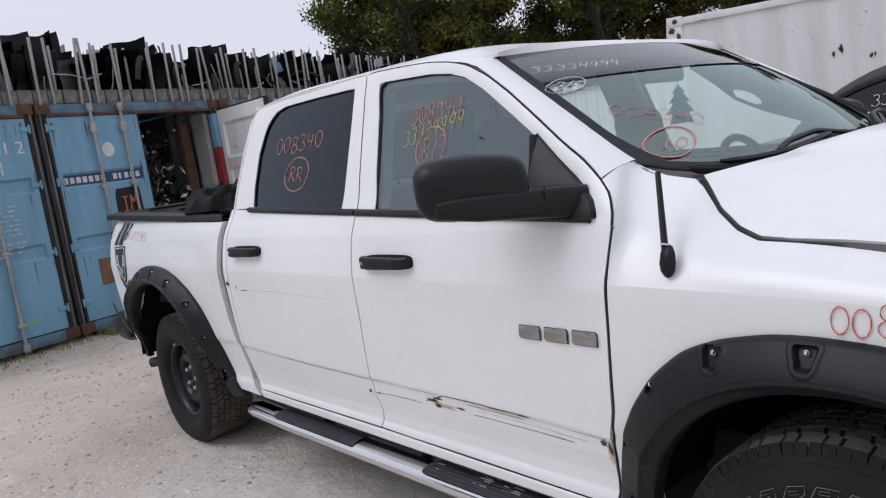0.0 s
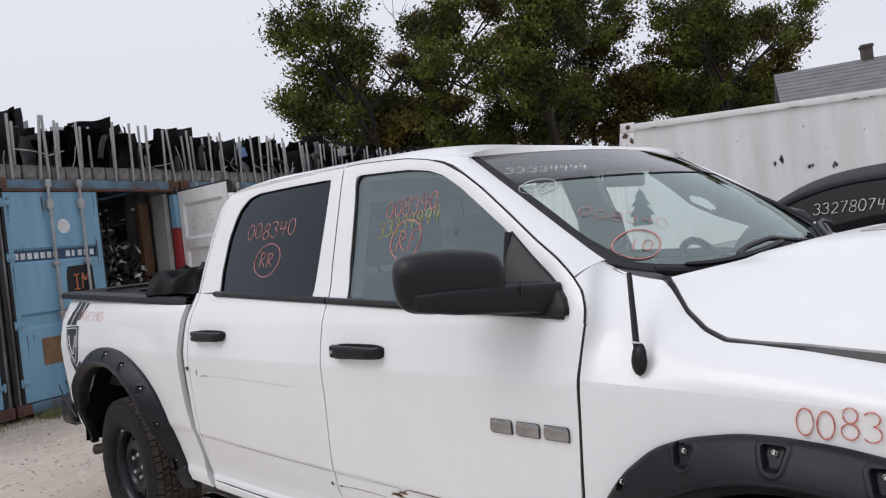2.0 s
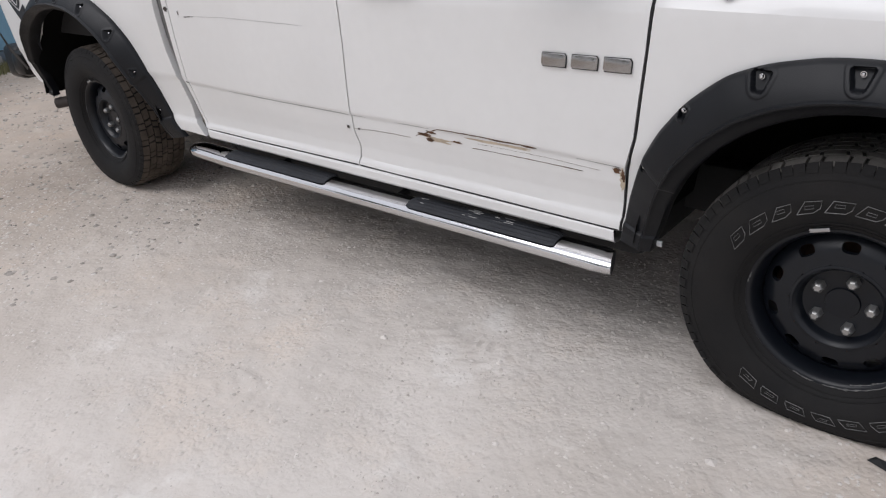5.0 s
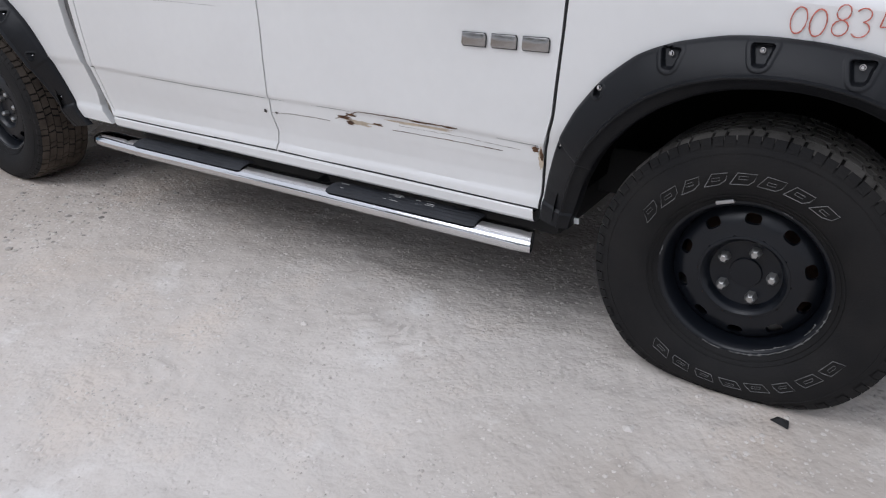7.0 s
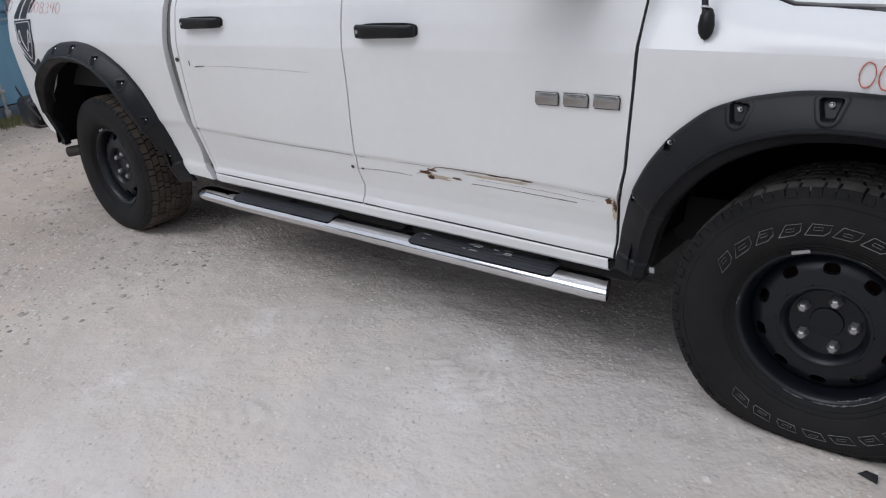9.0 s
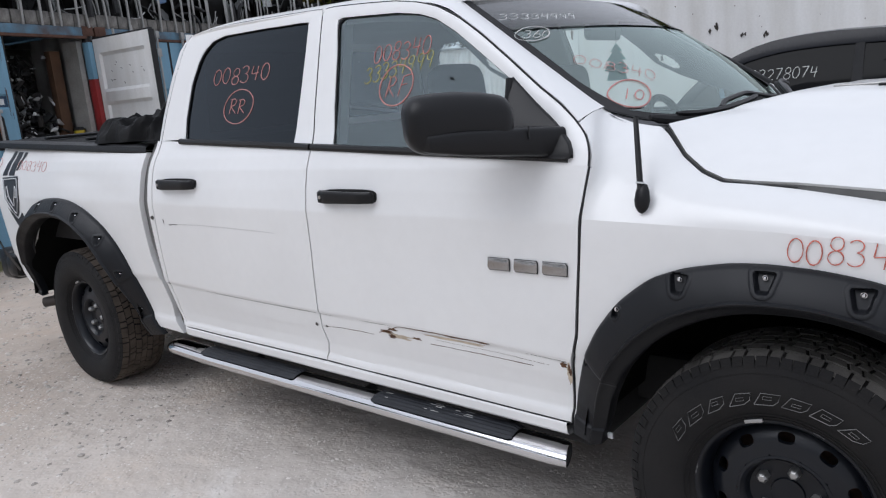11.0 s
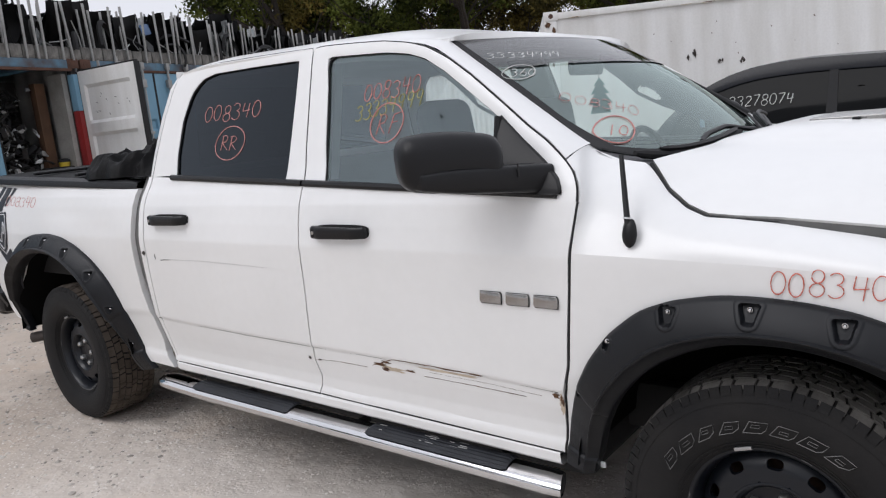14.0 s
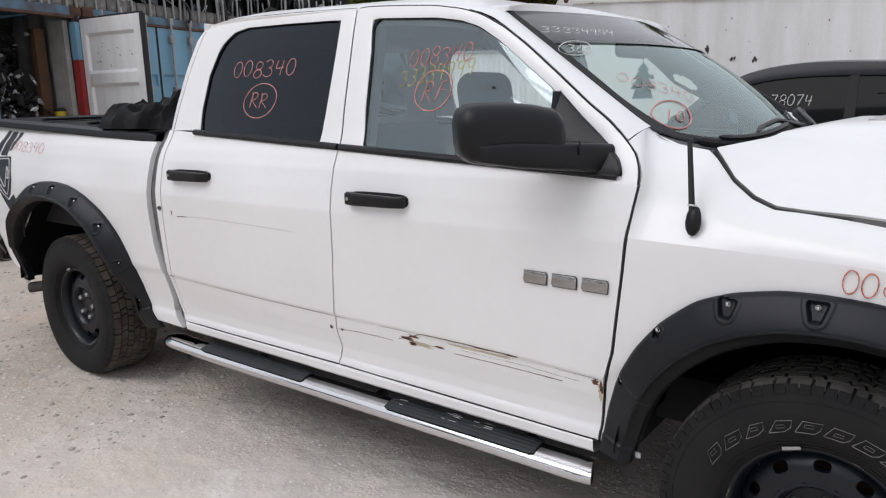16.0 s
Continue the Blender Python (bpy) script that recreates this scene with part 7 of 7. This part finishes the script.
while y < 12.2:
    x, yy, z = in_box(rnd.choice((-0.19, -0.20, 0.028, 0.03)), y, top - 0.01)
    m = pose(x, yy, z, rnd.gauss(0, 1.8), rnd.gauss(0, 1.6), TURN + rnd.uniform(-15, 15)) @ Matrix.Diagonal((1, 1, rnd.uniform(0.95, 1.04), 1))
    if placed == 0:
        stake0.matrix_basis = pose(x, yy, z, 0, 0, TURN)
    else:
        copy_thing(stake0, m)
    placed += 1
    y += rnd.choice((0.13, 0.14, 0.15, 0.16, 0.10)) * (1.0 if y < 5 else 1.2)


def cover_part(kind, seed):
    """A bumper cover stood on end: a bowed shell with a return flange."""
    r = random.Random(seed)
    hgt, dep, bow = r.uniform(0.66, 0.80), r.uniform(0.30, 0.55), r.uniform(0.02, 0.09)
    rows = []
    for u in np.linspace(-1, 1, 16):
        row = []
        for v in np.linspace(0, 1, 9):
            bulge = bow * (1 - u * u) + 0.03 * math.sin(v * 7 + seed)
            row.append((-0.05 - dep * (u + 1) / 2, bulge + 0.05 * math.sin(v * math.pi) + 0.10 * (v - 0.5) * r.uniform(-0.2, 0.2), hgt * v * (1 - 0.10 * (u + math.sin(seed)) * 0.5 * (1 if v > 0.5 else 0)) + 0.01 * math.sin(u * 4 + seed)))
        rows.append(row)
    bm = grid(rows)
    bmesh.ops.solidify(bm, geom=bm.faces[:] + bm.edges[:] + bm.verts[:], thickness=0.012)
    return bm


protos = []
for k in range(6):
    mat = GREYPART if k == 5 else LETTER if k == 4 else BLACKPART
    ob = part("bumper_cover", cover_part(k, k + 3), mat, None)
    tagged(ob, "pale plastic bumper cover stood among stakes" if k >= 4 else "black plastic bumper cover stood among stakes", "bumper", "stored bumper covers")
    protos.append(ob)
for n in range(250):
    y = -0.9 + n * 0.069 if n < 190 else -0.9 + (n - 190) * 0.21
    k = n if n < 6 else rnd.choice((0, 1, 2, 3, 0, 1, 2, 3, 0, 1, 2, 3, 0, 2, 5, 5, 4))
    x, yy, z = in_box(-0.20 - rnd.uniform(0.0, 0.25) - (0.3 if n >= 190 else 0.0), y, top - 0.004)
    m = pose(x, yy, z, rnd.uniform(-10, 10), rnd.uniform(-8, 8), TURN + (rnd.uniform(80, 100) if n >= 190 else rnd.choice((rnd.uniform(-30, 30), rnd.uniform(50, 110), rnd.uniform(60, 120))))) @ Matrix.Diagonal((1, 1, rnd.choice((0.82, 0.90, 0.95, 1.0, 1.04)), 1))
    if n < 6:
        protos[k].matrix_basis = m
    else:
        copy_thing(protos[k], m)

# hoops, bright trims and odd panels among the covers


def hoop(seed):
    r = random.Random(seed)
    rad, a0, a1 = r.uniform(0.24, 0.33), r.uniform(-10, 20), r.uniform(150, 185)
    rows = []
    for t in np.linspace(radians(a0), radians(a1), 26):
        rows.append([(y, rr * math.cos(t), 0.02 + rr * math.sin(t) * 1.35) for rr, y in ((rad, -0.03), (rad + 0.035, -0.02), (rad + 0.045, 0.01), (rad + 0.01, 0.04))])
    return grid(rows)


for k in range(17):
    x, yy, z = in_box(rnd.uniform(-0.16, -0.07), 1.6 + 0.50 * k + rnd.uniform(-0.2, 0.2), top + 0.01)
    ob = part("wheel_arch_liner", hoop(k), GAP, None)
    ob.matrix_basis = pose(x, yy, z + rnd.uniform(0, 0.06), rnd.uniform(-60, 60), rnd.uniform(-12, 4), TURN + rnd.uniform(-50, 50)) @ Matrix.Diagonal((1, rnd.uniform(0.6, 1.0), rnd.uniform(0.6, 1.2), 1))
    tagged(ob, "black plastic wheel arch liner leaning behind the stakes", "arch liner", "stored arch liners")
for k in range(22):
    x, yy, z = in_box(rnd.uniform(-0.10, -0.02), -0.5 + 0.42 * k + rnd.uniform(-0.3, 0.3), top + 0.17 + rnd.uniform(-0.05, 0.16))
    h = rnd.uniform(0.15, 0.45)
    bend = rnd.uniform(-0.06, 0.10)
    ob = part("metal_strip", tube(smoothed([(0, -h / 2, 0), (0, 0, bend), (0, h / 2, 0.01)], 14), 0.007, 6), rnd.choice((SILVER, LETTER, GREYPART, GALV)), None)
    ob.matrix_basis = pose(x, yy, z, rnd.choice((rnd.uniform(-30, 30), rnd.uniform(50, 110))), 0, TURN + rnd.uniform(-20, 20))
    tagged(ob, "bright metal strip stuck among stored covers", "metal strip", "stored metal strips")
ob = part("blue_panel", moved(box(-0.01, 0.01, -0.08, 0.08, 0, 0.15, 0.02), pose(0, 0, 0, 12, 0, 0)), material("bright_blue_plastic", (0.12, 0.20, 0.36), 0.4), None)
ob.matrix_basis = pose(*in_box(-0.09, 3.74, top + 0.40), 0, -8, TURN)
tagged(ob, "bright blue plastic panel among stored covers", "panel")

# ---- white container behind the truck ----
wc = thing("shipping_container", "white steel shipping container with rust spots and streaks", "container", at=(-4.31, 5.71, 0.03), turn=32.0)
L, Hc = 12.19, 2.655
xs = np.arange(0.16, L - 0.16, 0.0695)
P = []
for i, x in enumerate(xs):
    d = 0.0 if i % 8 in (0, 1, 2, 3, 4) else 0.012
    P.append([(x, 0.02 + d, 0.16), (x, 0.02 + d, 1.3), (x, 0.02 + d, Hc - 0.10)])
part("side_wall", grid(P), CWHITE, wc)
part("top_rail", box(0.16, L - 0.16, -0.004, 0.06, Hc - 0.10, Hc - 0.02, 0.006), CWHITE, wc, "white top rail with worn edge")
part("bottom_rail", box(0.16, L - 0.16, 0.0, 0.06, 0.02, 0.16, 0.006), CWHITE, wc)
for x in (0.0, L):
    s = 1 if x == 0 else -1
    part("corner_post", box(min(x, x + s * 0.16), max(x, x + s * 0.16), 0.0, 0.16, 0.118, Hc - 0.118, 0.008), CWHITE, wc)
    for z in (0, Hc - 0.118):
        part("corner_casting", box(min(x, x + s * 0.178), max(x, x + s * 0.178), -0.006, 0.162, z, z + 0.118, 0.008), CWHITE, wc)
        part("casting_hole", moved(lathe([(0.0001, 0), (0.03, 0), (0.03, 0.01)], 14), pose(x + s * 0.09, -0.008, z + 0.06)), CRUST, wc)
part("roof", box(0.0, L, 0.0, 2.438, Hc - 0.05, Hc - 0.02), CWHITE, wc)
part("end_wall", box(0.0, 0.04, 0.1, 2.438, 0.1, Hc - 0.06), CWHITE, wc)
part("far_wall", box(0.0, L, 2.40, 2.438, 0.1, Hc - 0.06), CWHITE, wc)
part("end_wall", box(L - 0.04, L, 0.1, 2.438, 0.1, Hc - 0.06), CWHITE, wc)
rnd = random.Random(31)
for x, z, r in ((2.55, 2.06, 0.045), (2.60, 2.09, 0.025), (3.05, 1.93, 0.03), (3.42, 1.93, 0.035), (3.35, 2.03, 0.012), (1.0, 2.22, 0.014), (0.98, 2.30, 0.012), (0.85, 2.12, 0.012), (0.62, 2.25, 0.01), (1.9, 2.36, 0.012), (2.9, 2.30, 0.012), (3.3, 2.15, 0.012), (1.3, 2.0, 0.010), (1.6, 1.75, 0.05), (2.2, 2.25, 0.010), (3.9, 2.3, 0.014), (4.3, 2.1, 0.012), (3.0, 2.42, 0.015), (4.6, 2.35, 0.02), (5.0, 2.0, 0.012)):
    x, z = x * 0.71, z - 0.11
    bits = []
    for _ in range(3 if r > 0.02 else 1):
        cx, cz = x + rnd.uniform(-r, r), z + rnd.uniform(-r, r)
        q = [(cx + r * 0.6 * rnd.uniform(0.3, 1.2) * math.cos(t), 0.016, cz + r * rnd.uniform(0.3, 1.0) * math.sin(t)) for t in np.linspace(0, math.tau, 9)[:-1]]
        bits.append(prism(q, (0, -0.002, 0)))
    part("rust_spot", join(*bits), SCRATCH if r > 0.02 else CRUST, wc, smooth=False)


def smear(cx, cz, rx, rz, n=14):
    q = [(cx + rx * rnd.uniform(0.3, 1.1) * math.cos(t), -0.0065, cz + rz * rnd.uniform(0.4, 1.1) * math.sin(t)) for t in np.linspace(0, math.tau, n + 1)[:-1]]
    return prism(q, (0, -0.0015, 0))


for cx, cz, rx, rz in ((0.05, 2.50, 0.045, 0.05), (0.12, 2.42, 0.03, 0.05), (0.06, 2.30, 0.02, 0.09), (0.13, 2.22, 0.015, 0.08), (0.09, 2.05, 0.018, 0.10)):
    part("rust_patch", smear(cx, cz, rx, rz), RUST, wc, "brown rust on the corner post", smooth=False)
for k in range(26):
    part("rust_patch", smear(rnd.uniform(0.2, 6.5), Hc - rnd.choice((0.025, 0.095, 0.098)), rnd.uniform(0.02, 0.10), rnd.uniform(0.003, 0.010)), rnd.choice((RUST, CRUST, RUSTPALE)), wc, "rust along the top rail", smooth=False)

# ---- black pickup parked beyond ----
car = thing("black_pickup", "black pickup truck with tinted windows and a chalk number", "pickup truck", at=(-0.17, 3.45, 0))
up = [(-1.95, 1.02), (-1.80, 1.25), (-1.66, 1.39), (-1.52, 1.487), (-1.40, 1.550), (-1.26, 1.605), (-1.12, 1.640), (-0.99, 1.656), (-0.85, 1.664), (-0.69, 1.666), (-0.40, 1.655), (-0.07, 1.635), (0.50, 1.61), (0.80, 1.585), (0.92, 1.53), (0.96, 1.02)]


def car_y(z):
    return float(np.interp(z, [0.3, 0.8, 1.1, 1.25, 1.70], [0.04, 0.0, 0.02, 0.06, 0.26]))


for s, base in ((1, 0.0), (-1, 1.86)):
    outer = poly(up, 60)
    c = np.array((-0.30, 1.42))
    inner = np.array([(c[0] + (x - c[0]) * 0.90, max(1.04, c[1] + (z - c[1]) * (0.56 if z > c[1] else 0.84))) for x, z in outer])
    rows = [[(x + k * (u - x), base + s * (car_y(z + k * (v - z)) + d), z + k * (v - z)) for (x, z), (u, v) in zip(outer, inner)] for k, d in ((0, 0.04), (0, 0.0), (0.9, 0.0), (1.0, 0.004), (1.0, 0.02))]
    part("cab_side", grid(rows), BLACKCAR, car)
    part("side_window", grid([[(c[0] + (x - c[0]) * k, base + s * (car_y(c[1] + (z - c[1]) * k) + 0.014), c[1] + (z - c[1]) * k) for x, z in inner] for k in (0.02, 0.5, 1.02)], True), DARKGLASS, car, "dark tinted side window")
    part("centre_pillar", prism([(x, base + s * (car_y(z) - 0.002), z) for x, z in ((-0.53, 1.13), (-0.45, 1.13), (-0.46, 1.56), (-0.52, 1.56))], (0, s * 0.03, 0)), GAP, car)
    P = coons([(-2.95, 0.42), (2.35, 0.42)], [(-2.86, 1.02), (-1.62, 1.06), (-1.3, 1.05), (0.96, 1.05), (2.35, 1.10)], [(-2.95, 0.42), (-2.98, 0.75), (-2.86, 1.02)], [(2.35, 0.42), (2.35, 1.10)], 40, 14, 0)
    part("body_side", grid([[(x, base + s * car_y(z), z) for x, z in row] for row in P]), BLACKCAR, car)
part("roof", grid([[(x, 0.24 + 1.38 * v, z + 0.03 * math.sin(math.pi * v)) for v in np.linspace(0, 1, 14)] for x, z in poly(up[5:15], 30)]), BLACKCAR, car)
part("windshield", grid([[(x + 0.10 * math.sin(math.pi * v) * -1, 0.10 + 0.14 * k + (1.66 - 0.28 * k) * v, z) for v in np.linspace(0, 1, 14)] for k, (x, z) in zip(np.linspace(0, 1, 8), poly([(-1.82, 1.19), (-1.52, 1.475), (-1.25, 1.605)], 8))]), DARKGLASS, car, "dark windshield")
part("hood", grid([[(x, 0.04 + 1.78 * v, z + 0.05 * math.sin(math.pi * v)) for v in np.linspace(0, 1, 12)] for x, z in poly([(-2.92, 0.90), (-2.80, 1.04), (-1.55, 1.20)], 14)]), BLACKCAR, car)
part("bed_cover", box(0.98, 2.35, 0.06, 1.80, 1.14, 1.18, 0.02), BLACKCAR, car)
part("cab_back", box(0.91, 0.95, 0.2, 1.66, 0.6, 1.60, 0.02), BLACKCAR, car)
write("33278074", lambda a, b: (-1.255 + a, 0.0 + car_y(1.33 + b) + 0.006, 1.338 + b), 0.50, 0.080, CHALK, car, "white chalk number on the tinted window", stroke=0.0034, seed=14)
for x in (-2.1, 1.65):
    for yy in (0.12, 1.74):
        w = part("wheel", moved(lathe([(0.20, -0.11), (0.30, -0.12), (0.36, -0.10), (0.37, 0.0), (0.36, 0.10), (0.30, 0.12), (0.20, 0.11)], 40), pose(x, yy, 0.37)), RUBBER, car)
        part("hub", moved(lathe([(0.0001, -0.09), (0.10, -0.09), (0.20, -0.11), (0.20, 0.11), (0.0001, 0.10)], 30), pose(x, yy, 0.37)), DULL, w)

# ---- rolled cover lying on the bed ----
tarp = thing("crumpled_tarp", "crumpled black tarpaulin heaped on the bed cover", "tarpaulin", at=(-3.08, -0.30, 1.345))
rows = []
for v in np.linspace(-1, 1, 110):
    row = []
    for u in np.linspace(-1, 1, 90):
        e = max(0.0, 1 - (abs(u) ** 2.5 + abs(v) ** 2.5)) ** 0.5
        fold = (1 - abs(noise.noise((u * 1.5 + 0.8 * v, v * 1.2, 3.0))) * 2.2) * 0.40 + 0.30 * (0.5 - abs(noise.noise((u * 3.6, v * 3.1 + u, 8.0)))) + 0.10 * noise.noise((u * 9, v * 9, 1.0)) + 0.42 * (0.32 - abs(noise.noise((u * 6.5 + v * 2.0, v * 5.0 - u, 4.0))))
        row.append((0.44 * u + 0.05 * noise.noise((v * 3, u * 3, 0)), 0.62 * v + 0.05 * noise.noise((u * 3, v * 3, 9)), max(0.0, e ** 0.7 * (0.04 + 0.40 * max(0.0, fold + 0.10 * noise.noise((u * 14, v * 14, 6))) * (0.62 + 0.46 * u)) + 0.004)))
    rows.append(row)
part("tarp_body", grid(rows), CAMO, tarp)
part("strap_buckle", box(-0.47, -0.37, -0.42, -0.36, 0.010, 0.040, 0.012), LETTER, tarp, "pale plastic buckle")

# ---- low shed of corrugated sheet, seen through the cab's windows ----
shed = thing("shed", "low white corrugated metal shed across the yard", "shed", at=(-11.7, 20.2, -0.05), turn=214.0)
P = [[(0.045 * i, 0.0 if i % 4 in (0, 1) else 0.022, z) for z in (0.0, 1.5, 3.05)] for i in range(120)]
part("wall", grid(P), CWHITE, shed, "white corrugated sheet", smooth=False)
part("wall", box(0.0, 5.36, -4.0, -3.95, 0, 3.0), CWHITE, shed)
for x in (0.0, 5.31):
    part("wall", box(x, x + 0.05, -3.95, -0.01, 0, 3.0), CWHITE, shed)
part("roof", box(-0.1, 5.46, -4.1, 0.10, 3.05, 3.12, 0.01), GALV, shed)

# ---- trees ----


def make_tree(seed, height, spread, leaves, mat, label):
    r = random.Random(seed)
    nr = np.random.RandomState(seed)
    t = thing("tree", label, "tree", "trees behind the yard")
    limbs, tips = [], []

    def grow(p, d, length, rad, depth):
        n = 5
        q, pts, rs = Vector(p), [tuple(p)], [rad]
        d = Vector(d).normalized()
        for i in range(n):
            d = (d + Vector((r.uniform(-0.22, 0.22), r.uniform(-0.22, 0.22), r.uniform(-0.05, 0.16)))).normalized()
            q = q + d * length / n
            pts.append(tuple(q))
            rs.append(rad * (1 - 0.6 * (i + 1) / n))
            if depth < 3 and i >= 1:
                for _ in range(2):
                    a = r.uniform(0, math.tau)
                    side = Vector((math.cos(a), math.sin(a), r.uniform(0.05, 0.7)))
                    grow(tuple(q), tuple(d * 0.35 + side * 0.8), length * r.uniform(0.42, 0.62), rad * 0.42, depth + 1)
            if depth >= 2:
                tips.append(tuple(q))
        limbs.append(tube(pts, rs, 6 if depth else 9, cap=False))

    grow((0, 0, 0), (0, 0, 1), height * 0.62, height * 0.022, 0)
    part("trunk", join(*limbs), BARK, t)
    tips = np.array(tips)
    # leaves gather in clumps at some of the twigs, with sky between
    tips = tips[nr.permutation(len(tips))[:max(60, int(len(tips) * 0.04))]]
    c = tips[nr.randint(0, len(tips), leaves)] + nr.normal(0, 1, (leaves, 3)) * np.array((0.42, 0.42, 0.27)) * spread
    s = nr.uniform(0.06, 0.135, leaves)[:, None]
    a, b = nr.normal(0, 1, (leaves, 3)), nr.normal(0, 1, (leaves, 3))
    a /= np.linalg.norm(a, axis=1)[:, None]
    b -= a * (a * b).sum(1)[:, None]
    b /= np.linalg.norm(b, axis=1)[:, None]
    V = np.stack([c - a * s, c + b * s * 0.55, c + a * s, c - b * s * 0.55], 1).reshape(-1, 3)
    me = bpy.data.meshes.new("crown")
    me.from_pydata(V.tolist(), [], np.arange(leaves * 4).reshape(-1, 4).tolist())
    me.materials.append(mat)
    ob = new("crown", me)
    ob.parent = t
    ob["label"] = "dense dark green leaves"
    return t


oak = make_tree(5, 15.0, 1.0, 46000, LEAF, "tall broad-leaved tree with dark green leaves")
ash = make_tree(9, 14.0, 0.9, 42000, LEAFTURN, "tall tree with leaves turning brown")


def from_eye(az, dist):
    return 0.46 + dist * math.cos(radians(az)), -2.5 + dist * math.sin(radians(az))


spots = [(137.2, 37, oak, 150, 0.96), (136.8, 41, ash, 120, 1.05), (124.6, 36, oak, 200, 0.96), (121.5, 42, ash, 300, 0.92), (111.4, 42, oak, 160, 0.90), (128.0, 52, ash, 70, 0.75), (110.4, 47, ash, 220, 0.95)]
# unseen trees added behind the camera, acting only on light and reflections
spots += [(250, 34, oak, 30, 0.9), (265, 36, ash, 80, 0.9), (235, 36, ash, 140, 0.95), (280, 34, oak, 260, 0.9), (220, 38, oak, 310, 0.9), (300, 36, ash, 20, 0.9)]
seen = set()
for az, dist, kind, spin, k in spots:
    x, y = from_eye(az, dist)
    m = pose(x, y, -0.1, 0, 0, spin) @ Matrix.Scale(k, 4)
    if kind not in seen:
        kind.matrix_basis = m
        seen.add(kind)
    else:
        copy_thing(kind, m)

# ---- house roof behind the white container ----
hx, hy = from_eye(103.6, 27)
house = thing("house", "house with a grey shingled roof and a dark chimney", "house", at=(hx, hy, -0.2), turn=23)
part("wall", box(-2.6, 9.0, -3.0, 4.0, 0, 3.6), LETTER, house)
part("roof", join(prism([(-2.8, -3.4, 3.4), (9.3, -3.4, 3.4), (9.3, 0.6, 5.9), (-2.8, 0.6, 5.9)], (0, 0, 0.12)), prism([(-2.8, 4.5, 3.4), (9.3, 4.5, 3.4), (9.3, 0.6, 5.9), (-2.8, 0.6, 5.9)], (0, 0, 0.12))), ROOFING, house, "grey shingled roof")
shingles = []
for r_ in range(17):
    f = r_ / 17
    y_, z_ = -3.4 + 4.0 * f, 3.52 + 2.5 * f
    shingles.append(moved(box(-2.82, 9.32, -0.02, 0.25, 0, 0.02), pose(0, y_, z_ + 0.01, 30, 0, 0)))
part("shingle_course", join(*shingles), ROOFING, house)
part("chimney", join(box(-0.20, 0.12, 0.4, 0.8, 5.0, 6.42, 0.02), box(-0.23, 0.15, 0.37, 0.83, 6.36, 6.46, 0.02)), BRICKM, house)

# ---- weeds along the containers ----
rnd = random.Random(77)
V, F = [], []
for _ in range(2600):
    y = rnd.choice((rnd.uniform(0.2, 1.6), rnd.uniform(0.2, 1.0), rnd.uniform(-2.4, 2.4)))
    x, yy, _z = in_box(rnd.gauss(0.12, 0.12), y, 0)
    h, a_, w_ = rnd.uniform(0.02, 0.11), rnd.uniform(0, math.tau), rnd.uniform(0.003, 0.007)
    k = len(V)
    V += [(x - w_ * math.sin(a_), yy + w_ * math.cos(a_), 0.026), (x + w_ * math.sin(a_), yy - w_ * math.cos(a_), 0.026), (x + rnd.uniform(-0.04, 0.04), yy + rnd.uniform(-0.04, 0.04), 0.03 + h)]
    F.append((k, k + 1, k + 2))
me = bpy.data.meshes.new("weeds")
me.from_pydata(V, [], F)
me.materials.append(GRASS)
tagged(new("weeds", me), "short dry weeds at the foot of the containers", "weeds", kind="stuff")
